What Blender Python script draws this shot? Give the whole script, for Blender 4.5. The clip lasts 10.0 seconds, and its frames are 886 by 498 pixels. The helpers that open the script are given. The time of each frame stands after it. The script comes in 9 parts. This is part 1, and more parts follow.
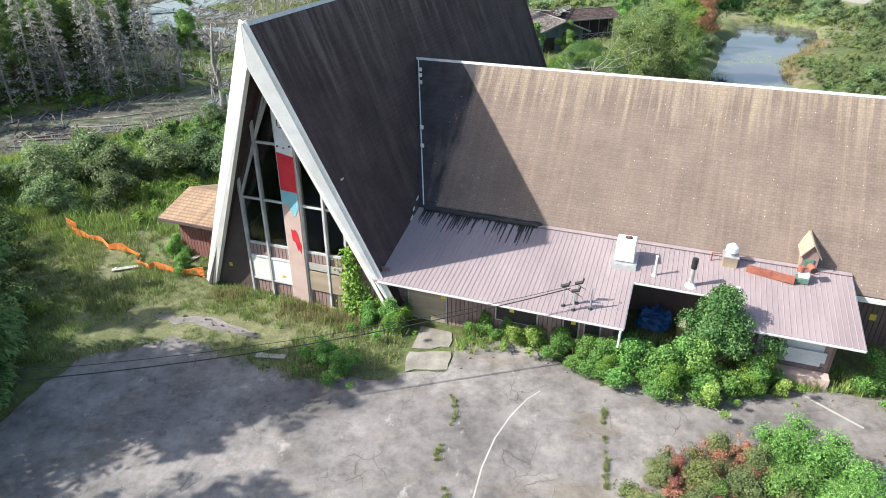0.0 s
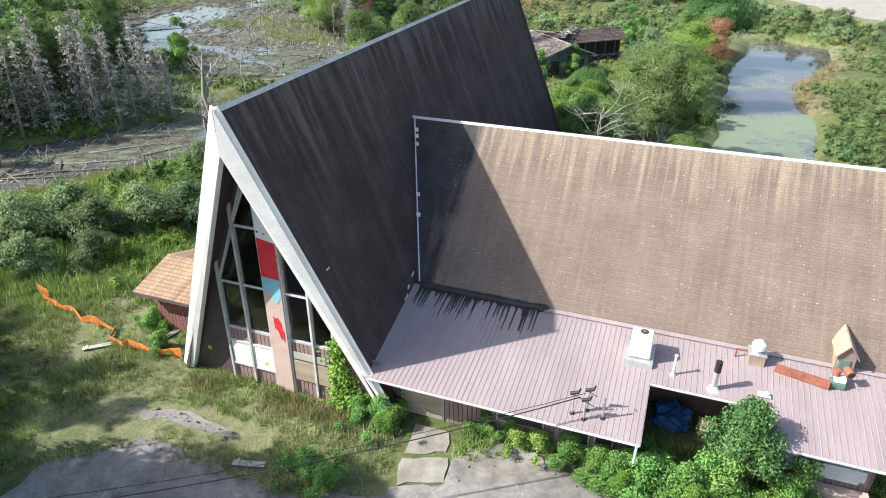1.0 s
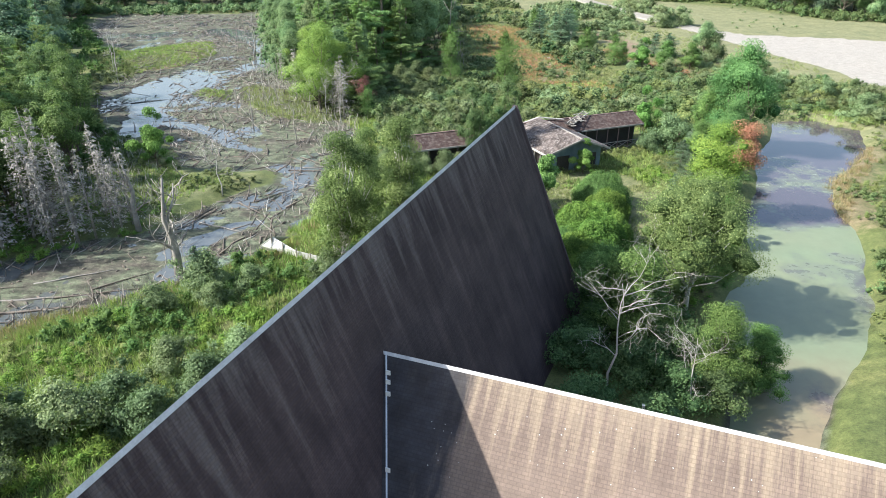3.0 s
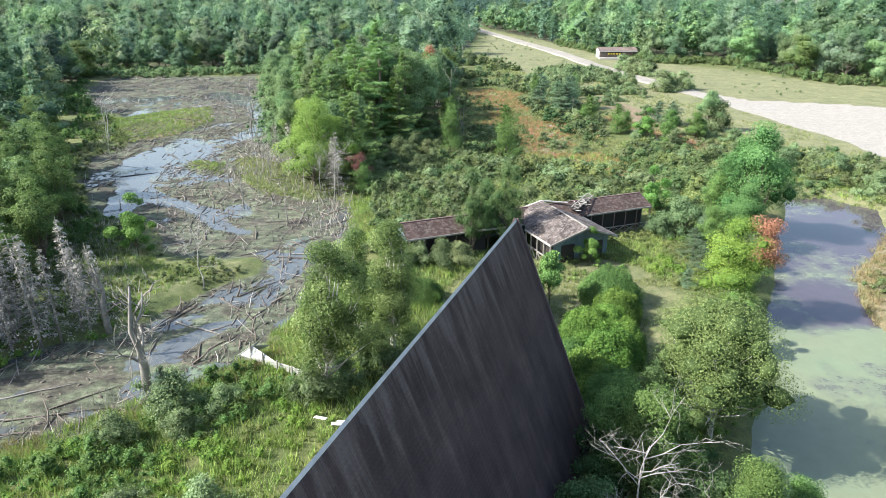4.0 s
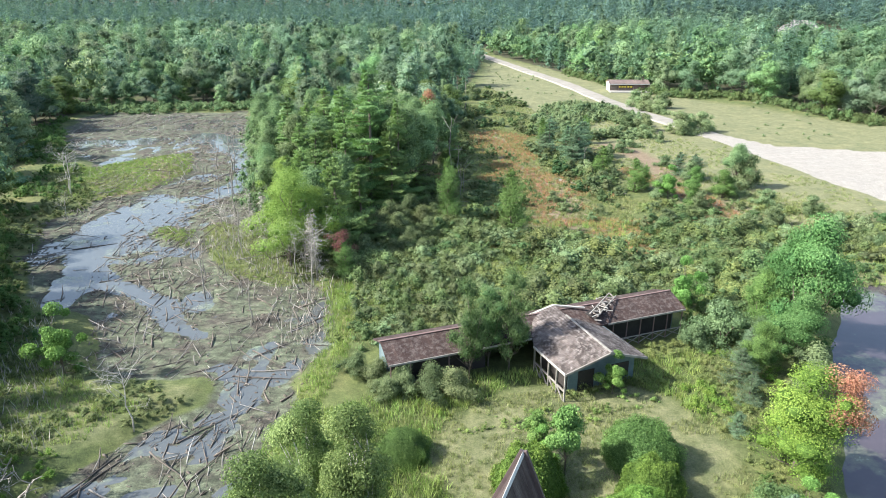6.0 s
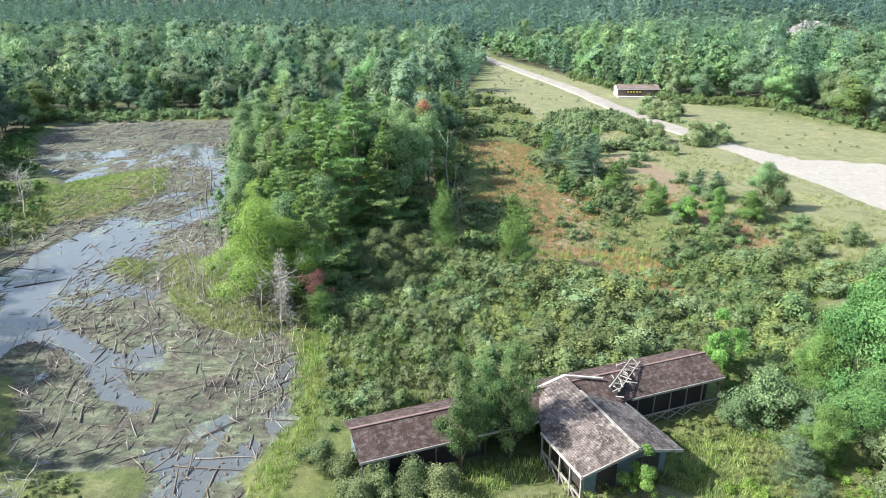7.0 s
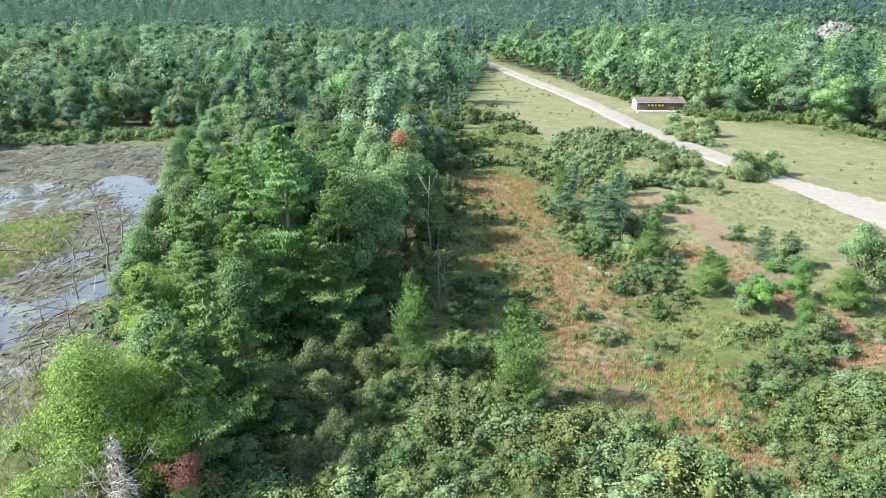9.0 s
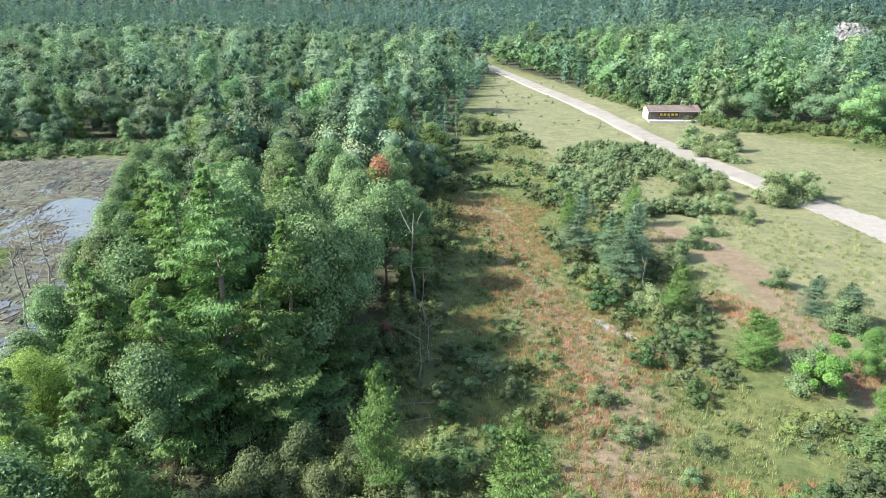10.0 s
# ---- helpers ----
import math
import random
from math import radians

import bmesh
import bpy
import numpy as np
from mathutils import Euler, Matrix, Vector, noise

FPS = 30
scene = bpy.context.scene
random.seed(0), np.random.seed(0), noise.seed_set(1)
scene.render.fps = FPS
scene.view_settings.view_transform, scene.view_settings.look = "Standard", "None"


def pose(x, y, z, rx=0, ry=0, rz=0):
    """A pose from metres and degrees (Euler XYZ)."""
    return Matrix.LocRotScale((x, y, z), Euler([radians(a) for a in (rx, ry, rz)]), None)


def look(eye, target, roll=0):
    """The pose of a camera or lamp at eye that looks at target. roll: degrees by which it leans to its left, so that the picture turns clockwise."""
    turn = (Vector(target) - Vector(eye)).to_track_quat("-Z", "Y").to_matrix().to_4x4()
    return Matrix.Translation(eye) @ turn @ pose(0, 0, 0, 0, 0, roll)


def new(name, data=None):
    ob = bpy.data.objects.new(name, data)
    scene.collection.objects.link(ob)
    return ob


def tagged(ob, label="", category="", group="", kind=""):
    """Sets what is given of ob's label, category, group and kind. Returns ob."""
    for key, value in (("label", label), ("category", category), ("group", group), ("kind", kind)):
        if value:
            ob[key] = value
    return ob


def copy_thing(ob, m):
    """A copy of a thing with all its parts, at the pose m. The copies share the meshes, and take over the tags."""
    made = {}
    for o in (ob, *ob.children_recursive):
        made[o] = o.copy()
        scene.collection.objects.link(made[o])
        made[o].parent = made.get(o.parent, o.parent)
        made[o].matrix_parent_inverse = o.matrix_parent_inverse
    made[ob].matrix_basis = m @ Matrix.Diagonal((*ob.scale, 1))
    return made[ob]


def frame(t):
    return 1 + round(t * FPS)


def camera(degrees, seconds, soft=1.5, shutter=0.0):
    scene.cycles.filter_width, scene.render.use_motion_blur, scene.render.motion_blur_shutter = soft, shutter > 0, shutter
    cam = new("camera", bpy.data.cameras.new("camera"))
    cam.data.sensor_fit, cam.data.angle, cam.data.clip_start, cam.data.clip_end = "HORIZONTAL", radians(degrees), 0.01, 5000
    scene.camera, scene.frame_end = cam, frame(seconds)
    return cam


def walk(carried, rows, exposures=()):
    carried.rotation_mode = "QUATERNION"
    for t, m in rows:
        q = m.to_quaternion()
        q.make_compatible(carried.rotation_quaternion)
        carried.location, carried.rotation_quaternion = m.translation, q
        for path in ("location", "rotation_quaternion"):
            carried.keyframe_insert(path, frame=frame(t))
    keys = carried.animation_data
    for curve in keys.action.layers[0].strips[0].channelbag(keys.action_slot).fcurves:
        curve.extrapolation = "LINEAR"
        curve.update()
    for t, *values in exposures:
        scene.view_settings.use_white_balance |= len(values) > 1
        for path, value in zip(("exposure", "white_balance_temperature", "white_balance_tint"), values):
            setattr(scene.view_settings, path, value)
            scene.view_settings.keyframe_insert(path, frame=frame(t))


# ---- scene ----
cam = camera(67.3, 10.0, 0.95)
METRES, EYE, TILT, LEAN, TURN = 100.0, 20.0, -28.6, 0.0, 0.0
ROWS = [
    (0.0, 0.0, 0.0, 0.0, -0.0, 0.0, 0.0),
    (0.5, 0.0012, 0.0126, 0.0172, 0.13, 0.02, -0.06),
    (1.0, 0.0025, 0.027, 0.0374, 0.25, 0.07, -0.12),
    (1.5, 0.0048, 0.0447, 0.0599, 0.39, 0.11, -0.16),
    (2.0, 0.0073, 0.0646, 0.0846, 0.53, 0.33, -0.2),
    (3.5, 0.0143, 0.1288, 0.1616, 0.89, 4.25, -0.38),
    (4.0, 0.0167, 0.1512, 0.1877, 0.98, 6.48, -0.44),
    (4.5, 0.0194, 0.173, 0.2142, 1.09, 7.81, -0.51),
    (5.0, 0.0216, 0.1972, 0.2402, 1.18, 7.82, -0.59),
    (5.5, 0.0241, 0.2285, 0.2688, 1.31, 7.82, -0.66),
    (7.0, 0.0361, 0.3786, 0.3603, 1.66, 7.8, -0.8),
    (7.5, 0.0414, 0.4423, 0.3952, 1.77, 7.79, -0.8),
    (8.0, 0.0468, 0.5093, 0.4318, 1.82, 7.79, -0.82),
    (8.5, 0.0533, 0.579, 0.4696, 1.94, 7.79, -0.85),
    (9.0, 0.0583, 0.6494, 0.508, 2.03, 7.79, -0.89),
    (9.5, 0.0637, 0.7209, 0.5476, 2.11, 7.78, -0.94),
    (10.0, 0.0687, 0.7891, 0.5857, 2.15, 7.77, -0.96),
]
walk(cam, [(t, pose(0, 0, EYE, TILT, LEAN, TURN) @ pose(METRES * x, METRES * y, METRES * z, 90 + pitch, roll, yaw)) for t, x, y, z, yaw, pitch, roll in ROWS], [(0.0, 0.93), (2.0, 1.05), (3.5, 1.16), (5.0, 1.2), (10.0, 1.18)])
# ---------------------------------------------------------------- world and light
SUN_TO = Vector((-12.29, -1.76, 10.15)).normalized()
world = bpy.data.worlds.new("world")
scene.world = world
world.use_nodes = True
wnt = world.node_tree
sky = wnt.nodes.new("ShaderNodeTexSky")
sky.sky_type = "NISHITA"
sky.sun_disc = False
sky.sun_elevation = math.asin(SUN_TO.z)
sky.sun_rotation = math.atan2(SUN_TO.x, SUN_TO.y)
sky.dust_density = 2.0
sky.air_density = 1.2
wnt.links.new(sky.outputs["Color"], wnt.nodes["Background"].inputs["Color"])
wnt.nodes["Background"].inputs["Strength"].default_value = 0.135
sun_data = bpy.data.lights.new("sun", "SUN")
sun_data.energy = 4.9
sun_data.angle = radians(0.6)
sun_data.color = (1.0, 0.965, 0.9)
sun = new("sun", sun_data)
sun.matrix_world = look(SUN_TO * 200, (0, 0, 0))

# ---------------------------------------------------------------- helpers


def lattice(ix, iy, seed):
    h = (ix.astype(np.int64) * 374761393 + iy.astype(np.int64) * 668265263 + seed * 974711) & 0xFFFFFFFF
    h = ((h ^ (h >> 13)) * 1274126177) & 0xFFFFFFFF
    return ((h ^ (h >> 16)) & 0xFFFF) / 65535.0


def vnoise(x, y, seed=0):
    x, y = np.asarray(x, float), np.asarray(y, float)
    ix, iy = np.floor(x), np.floor(y)
    fx, fy = x - ix, y - iy
    fx, fy = fx * fx * (3 - 2 * fx), fy * fy * (3 - 2 * fy)
    a, b = lattice(ix, iy, seed), lattice(ix + 1, iy, seed)
    c, d = lattice(ix, iy + 1, seed), lattice(ix + 1, iy + 1, seed)
    return (a * (1 - fx) + b * fx) * (1 - fy) + (c * (1 - fx) + d * fx) * fy


def fbm(x, y, scale, seed=0, octaves=4):
    x, y = np.asarray(x, float) / scale, np.asarray(y, float) / scale
    total, amp, norm = 0.0, 1.0, 0.0
    for o in range(octaves):
        total = total + amp * vnoise(x, y, seed + o)
        norm += amp
        x, y, amp = x * 2.03 + 7.1, y * 2.03 + 3.7, amp * 0.5
    return total / norm


def smooth(a, b, v):
    t = np.clip((np.asarray(v, float) - a) / (b - a), 0, 1)
    return t * t * (3 - 2 * t)


def signed(poly, x, y):
    """Distance to a polygon's edge, positive inside."""
    x, y = np.asarray(x, float), np.asarray(y, float)
    best = np.full(x.shape, 1e9)
    inside = np.zeros(x.shape, bool)
    n = len(poly)
    for i in range(n):
        (x0, y0), (x1, y1) = poly[i], poly[(i + 1) % n]
        dx, dy = x1 - x0, y1 - y0
        t = np.clip(((x - x0) * dx + (y - y0) * dy) / (dx * dx + dy * dy + 1e-9), 0, 1)
        best = np.minimum(best, np.hypot(x - x0 - t * dx, y - y0 - t * dy))
        if y0 != y1:
            cross = ((y0 > y) != (y1 > y)) & (x < (x1 - x0) * (y - y0) / (y1 - y0) + x0)
            inside ^= cross
    return np.where(inside, best, -best)


def along(line, x, y):
    """Distance to an open polyline."""
    x, y = np.asarray(x, float), np.asarray(y, float)
    best = np.full(x.shape, 1e9)
    for (x0, y0), (x1, y1) in zip(line, line[1:]):
        dx, dy = x1 - x0, y1 - y0
        t = np.clip(((x - x0) * dx + (y - y0) * dy) / (dx * dx + dy * dy), 0, 1)
        best = np.minimum(best, np.hypot(x - x0 - t * dx, y - y0 - t * dy))
    return best


# ---------------------------------------------------------------- node materials
def material(name):
    m = bpy.data.materials.new(name)
    m.use_nodes = True
    return m, m.node_tree, m.node_tree.nodes["Principled BSDF"]


def coords(nt, stretch=(1, 1, 1), kind="Object"):
    tc = nt.nodes.new("ShaderNodeTexCoord")
    mp = nt.nodes.new("ShaderNodeMapping")
    mp.inputs["Scale"].default_value = stretch
    nt.links.new(tc.outputs[kind], mp.inputs["Vector"])
    return mp.outputs["Vector"]


def noise_tex(nt, vec, scale, detail=5, rough=0.6):
    n = nt.nodes.new("ShaderNodeTexNoise")
    n.inputs["Scale"].default_value = scale
    n.inputs["Detail"].default_value = detail
    n.inputs["Roughness"].default_value = rough
    nt.links.new(vec, n.inputs["Vector"])
    return n.outputs["Fac"]


def ramp(nt, fac, stops):
    r = nt.nodes.new("ShaderNodeValToRGB")
    e = r.color_ramp.elements
    while len(e) < len(stops):
        e.new(0.5)
    for item, (p, c) in zip(e, stops):
        item.position = p
        item.color = (c, c, c, 1) if isinstance(c, (int, float)) else (*c, 1)
    nt.links.new(fac, r.inputs["Fac"])
    return r.outputs["Color"]


def mix(nt, fac, a, b, blend="MIX"):
    m = nt.nodes.new("ShaderNodeMix")
    m.data_type = "RGBA"
    m.blend_type = blend
    for sock, value in ((m.inputs[0], fac), (m.inputs[6], a), (m.inputs[7], b)):
        if isinstance(value, (int, float)):
            sock.default_value = value
        elif isinstance(value, tuple):
            sock.default_value = (*value, 1)
        else:
            nt.links.new(value, sock)
    return m.outputs[2]


def calc(nt, op, a, b=0.0, clamp=False):
    m = nt.nodes.new("ShaderNodeMath")
    m.operation = op
    m.use_clamp = clamp
    for sock, value in ((m.inputs[0], a), (m.inputs[1], b)):
        if isinstance(value, (int, float)):
            sock.default_value = value
        else:
            nt.links.new(value, sock)
    return m.outputs[0]


def attribute(nt, name):
    a = nt.nodes.new("ShaderNodeAttribute")
    a.attribute_name = name
    return a.outputs["Fac"]


def bump(nt, bsdf, height, strength=0.4, distance=0.05):
    b = nt.nodes.new("ShaderNodeBump")
    b.inputs["Strength"].default_value = strength
    b.inputs["Distance"].default_value = distance
    nt.links.new(height, b.inputs["Height"])
    nt.links.new(b.outputs["Normal"], bsdf.inputs["Normal"])


def surface(name, stops, scale=1.0, fine=12.0, rough=0.8, metal=0.0, relief=0.3, stretch=(1, 1, 1), vary=0.25, depth=0.03):
    """A surface with colour stops over a coarse noise, fine grain over it and relief."""
    m, nt, b = material(name)
    vec = coords(nt, stretch)
    coarse, grain = noise_tex(nt, vec, scale), noise_tex(nt, vec, fine, 6, 0.7)
    colour = ramp(nt, coarse, stops)
    colour = mix(nt, vary, colour, ramp(nt, grain, [(0.3, 0.25), (0.7, 1.0)]), "MULTIPLY")
    info = nt.nodes.new("ShaderNodeObjectInfo")
    shade = calc(nt, "ADD", calc(nt, "MULTIPLY", info.outputs["Random"], 0.24), 0.88)
    hsv = nt.nodes.new("ShaderNodeHueSaturation")
    nt.links.new(shade, hsv.inputs["Value"])
    nt.links.new(colour, hsv.inputs["Color"])
    nt.links.new(hsv.outputs["Color"], b.inputs["Base Color"])
    b.inputs["Roughness"].default_value = rough
    b.inputs["Metallic"].default_value = metal
    bump(nt, b, grain, relief, depth)
    return m


def foliage(name, dark, mid, light, other=None, amount=0.0, through_light=0.24, grain=3.2, vary=0.8, palette=(), rich=0.9, speckle=0.45):
    """Leaves: colour by leaf, crown shading in its tint, and by plant, with some light passing through."""
    m, nt, b = material(name)
    tint, plant = attribute(nt, "tint"), attribute(nt, "plant")
    info = nt.nodes.new("ShaderNodeObjectInfo")
    one = calc(nt, "FRACT", calc(nt, "ADD", plant, info.outputs["Random"]))
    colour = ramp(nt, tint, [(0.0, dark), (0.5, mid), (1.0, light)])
    if other:
        pick = ramp(nt, calc(nt, "ADD", calc(nt, "MULTIPLY", one, 0.75), calc(nt, "MULTIPLY", tint, 0.25)), [(1 - amount - 0.04, 0.0), (1 - amount + 0.04, 1.0)])
        colour = mix(nt, pick, colour, mix(nt, 0.5, other, colour))
    if palette:
        kind = nt.nodes.new("ShaderNodeValToRGB")
        kind.color_ramp.interpolation = "CONSTANT"
        stops = kind.color_ramp.elements
        while len(stops) < len(palette):
            stops.new(0.5)
        for i, (item, c) in enumerate(zip(stops, palette)):
            item.position, item.color = i / len(palette), (*c, 1)
        nt.links.new(calc(nt, "FRACT", calc(nt, "MULTIPLY", one, 3.7)), kind.inputs["Fac"])
        colour = mix(nt, 1.0, colour, kind.outputs["Color"], "MULTIPLY")
    hsv = nt.nodes.new("ShaderNodeHueSaturation")
    nt.links.new(calc(nt, "ADD", calc(nt, "MULTIPLY", one, 0.05 * vary + 0.006), 0.491 - 0.025 * vary), hsv.inputs["Hue"])
    nt.links.new(calc(nt, "ADD", calc(nt, "MULTIPLY", calc(nt, "FRACT", calc(nt, "MULTIPLY", one, 7.3)), vary), 1.28 - vary / 2), hsv.inputs["Value"])
    hsv.inputs["Saturation"].default_value = rich
    speck = noise_tex(nt, coords(nt), grain, 4, 0.75)
    colour = mix(nt, speckle, colour, ramp(nt, speck, [(0.34, 0.35), (0.5, 0.95), (0.66, 1.45)]), "MULTIPLY")
    nt.links.new(colour, hsv.inputs["Color"])
    nt.links.new(hsv.outputs["Color"], b.inputs["Base Color"])
    b.inputs["Roughness"].default_value = 0.65
    b.inputs["Specular IOR Level"].default_value = 0.14
    bump(nt, b, speck, 0.35, 0.35 / grain)
    tr = nt.nodes.new("ShaderNodeBsdfTranslucent")
    nt.links.new(mix(nt, 0.35, hsv.outputs["Color"], (0.25, 0.45, 0.07)), tr.inputs["Color"])
    ms = nt.nodes.new("ShaderNodeMixShader")
    ms.inputs[0].default_value = through_light
    nt.links.new(b.outputs[0], ms.inputs[1])
    nt.links.new(tr.outputs[0], ms.inputs[2])
    nt.links.new(ms.outputs[0], nt.nodes["Material Output"].inputs["Surface"])
    return m


# how the crowns of neighbouring forest trees differ: full green, dark, yellowish, grey, pale, blue-green, brownish
KINDS = [(1.0, 1.0, 1.0), (0.72, 0.8, 0.78), (1.16, 1.06, 0.86), (0.95, 0.9, 0.98), (1.2, 1.14, 1.06), (0.68, 0.78, 0.86), (1.1, 0.92, 0.9), (0.84, 0.92, 0.86), (1.12, 1.12, 0.84)]
# crown tints shifted towards blue, distance haze put into the colour
HAZE_KINDS = [(0.9, 0.92, 1.0), (0.66, 0.74, 0.84), (1.08, 1.04, 1.02), (0.76, 0.82, 0.94), (0.98, 0.96, 0.98)]
M = {}
M["leaf_green"] = foliage("leaf_green", (0.042, 0.092, 0.028), (0.095, 0.182, 0.05), (0.18, 0.295, 0.085), vary=0.45, rich=0.97)
M["leaf_fresh"] = foliage("leaf_fresh", (0.055, 0.13, 0.034), (0.115, 0.245, 0.062), (0.215, 0.38, 0.11), vary=0.4, rich=1.0)
M["scrub_green"] = foliage("scrub_green", (0.055, 0.096, 0.034), (0.108, 0.172, 0.057), (0.18, 0.255, 0.09), grain=1.6)
M["scrub_yellow"] = foliage("scrub_yellow", (0.09, 0.125, 0.036), (0.158, 0.205, 0.058), (0.24, 0.29, 0.092), vary=0.5, grain=1.6)
M["leaf_dark"] = foliage("leaf_dark", (0.042, 0.085, 0.036), (0.082, 0.145, 0.058), (0.14, 0.22, 0.088), rich=1.0)
M["leaf_teal"] = foliage("leaf_teal", (0.035, 0.09, 0.034), (0.075, 0.165, 0.062), (0.145, 0.265, 0.105), vary=0.3, rich=1.05)
M["leaf_bright"] = foliage("leaf_bright", (0.06, 0.125, 0.026), (0.14, 0.245, 0.046), (0.25, 0.37, 0.08), vary=0.4, rich=1.0)
M["leaf_moss"] = foliage("leaf_moss", (0.045, 0.1, 0.024), (0.105, 0.195, 0.04), (0.2, 0.305, 0.072), vary=0.45, rich=1.0)
M["leaf_mist"] = foliage("leaf_mist", (0.09, 0.14, 0.062), (0.15, 0.22, 0.096), (0.225, 0.31, 0.142), grain=1.6)
M["leaf_yellow"] = foliage("leaf_yellow", (0.1, 0.175, 0.035), (0.19, 0.305, 0.06), (0.29, 0.42, 0.1), vary=0.2, rich=0.95)
M["leaf_olive"] = foliage("leaf_olive", (0.062, 0.088, 0.034), (0.115, 0.155, 0.055), (0.19, 0.235, 0.088), (0.25, 0.25, 0.06), 0.2, vary=0.6, grain=1.6)
M["leaf_grey"] = foliage("leaf_grey", (0.066, 0.095, 0.042), (0.118, 0.162, 0.068), (0.19, 0.24, 0.106), grain=1.6)
M["leaf_sage"] = foliage("leaf_sage", (0.064, 0.105, 0.046), (0.115, 0.178, 0.076), (0.185, 0.26, 0.118), grain=1.6)
M["leaf_birch"] = foliage("leaf_birch", (0.045, 0.08, 0.026), (0.102, 0.16, 0.05), (0.21, 0.285, 0.105), vary=0.35, rich=0.97)
M["leaf_red"] = foliage("leaf_red", (0.2, 0.075, 0.05), (0.32, 0.125, 0.075), (0.38, 0.22, 0.11), vary=0.3)
M["leaf_crimson"] = foliage("leaf_crimson", (0.15, 0.05, 0.05), (0.24, 0.085, 0.08), (0.3, 0.16, 0.13), vary=0.3)
M["leaf_mixed"] = foliage("leaf_mixed", (0.068, 0.13, 0.058), (0.135, 0.228, 0.092), (0.23, 0.335, 0.145), (0.22, 0.19, 0.1), 0.14)
# forest leaves paled and blued, haze put into the colour
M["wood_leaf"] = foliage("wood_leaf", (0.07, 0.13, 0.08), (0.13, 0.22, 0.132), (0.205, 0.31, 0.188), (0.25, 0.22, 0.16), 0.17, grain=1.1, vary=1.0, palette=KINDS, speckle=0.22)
M["wood_leaf_green"] = foliage("wood_leaf_green", (0.055, 0.122, 0.062), (0.108, 0.212, 0.1), (0.175, 0.295, 0.145), (0.19, 0.26, 0.09), 0.2, grain=1.1, vary=0.9, palette=KINDS, speckle=0.22)
# needles and distant leaves blued, haze put into the colour
M["wood_needle"] = foliage("wood_needle", (0.05, 0.108, 0.068), (0.1, 0.192, 0.115), (0.17, 0.28, 0.165), grain=1.1, palette=HAZE_KINDS, speckle=0.22)
M["far_leaf_haze"] = foliage("far_leaf_haze", (0.055, 0.11, 0.075), (0.11, 0.19, 0.125), (0.18, 0.275, 0.18), grain=0.35, palette=HAZE_KINDS, speckle=0.22)
M["far_needle_haze"] = foliage("far_needle_haze", (0.036, 0.084, 0.074), (0.07, 0.138, 0.122), (0.115, 0.2, 0.17), grain=0.35, palette=HAZE_KINDS, speckle=0.22)
M["needle"] = foliage("needle", (0.066, 0.124, 0.05), (0.132, 0.225, 0.082), (0.225, 0.335, 0.125), through_light=0.3, rich=1.0)
M["needle_blue"] = foliage("needle_blue", (0.045, 0.092, 0.05), (0.09, 0.165, 0.088), (0.16, 0.255, 0.14), through_light=0.15)
M["dead_needle"] = foliage("dead_needle", (0.22, 0.205, 0.185), (0.33, 0.31, 0.28), (0.46, 0.44, 0.41), through_light=0.1, vary=0.3)
M["grass"] = foliage("grass", (0.095, 0.13, 0.042), (0.175, 0.22, 0.075), (0.3, 0.33, 0.14), (0.34, 0.29, 0.16), 0.22)
M["grass_lush"] = foliage("grass_lush", (0.09, 0.155, 0.035), (0.175, 0.27, 0.06), (0.29, 0.39, 0.1), (0.3, 0.33, 0.07), 0.2)
M["grass_tawny"] = foliage("grass_tawny", (0.15, 0.125, 0.06), (0.24, 0.19, 0.09), (0.34, 0.285, 0.15), (0.16, 0.19, 0.06), 0.35, vary=0.5)
M["grass_dry"] = foliage("grass_dry", (0.22, 0.1, 0.05), (0.36, 0.175, 0.085), (0.44, 0.27, 0.14), (0.16, 0.21, 0.06), 0.25, vary=0.5)
M["bark"] = surface("bark", [(0.3, (0.1, 0.08, 0.06)), (0.7, (0.2, 0.17, 0.14))], 3, 20, 0.9, relief=0.6)
M["birch_bark"] = surface("birch_bark", [(0.3, (0.35, 0.33, 0.3)), (0.55, (0.7, 0.68, 0.64))], 4, 18, 0.7, stretch=(1, 1, 0.4))
M["dead_wood"] = surface("dead_wood", [(0.3, (0.2, 0.185, 0.165)), (0.7, (0.38, 0.36, 0.33))], 2, 15, 0.9, relief=0.5)
M["pale_wood"] = surface("pale_wood", [(0.3, (0.38, 0.36, 0.33)), (0.7, (0.58, 0.56, 0.52))], 2, 15, 0.85, relief=0.4)
M["wet_wood"] = surface("wet_wood", [(0.3, (0.07, 0.055, 0.045)), (0.7, (0.2, 0.17, 0.14))], 2, 15, 0.7, relief=0.5)


# ---------------------------------------------------------------- mesh helpers
def mesh_of(name, verts, faces, mat):
    me = bpy.data.meshes.new(name)
    me.from_pydata([tuple(v) for v in verts], [], [tuple(f) for f in faces])
    me.materials.append(mat)
    return me


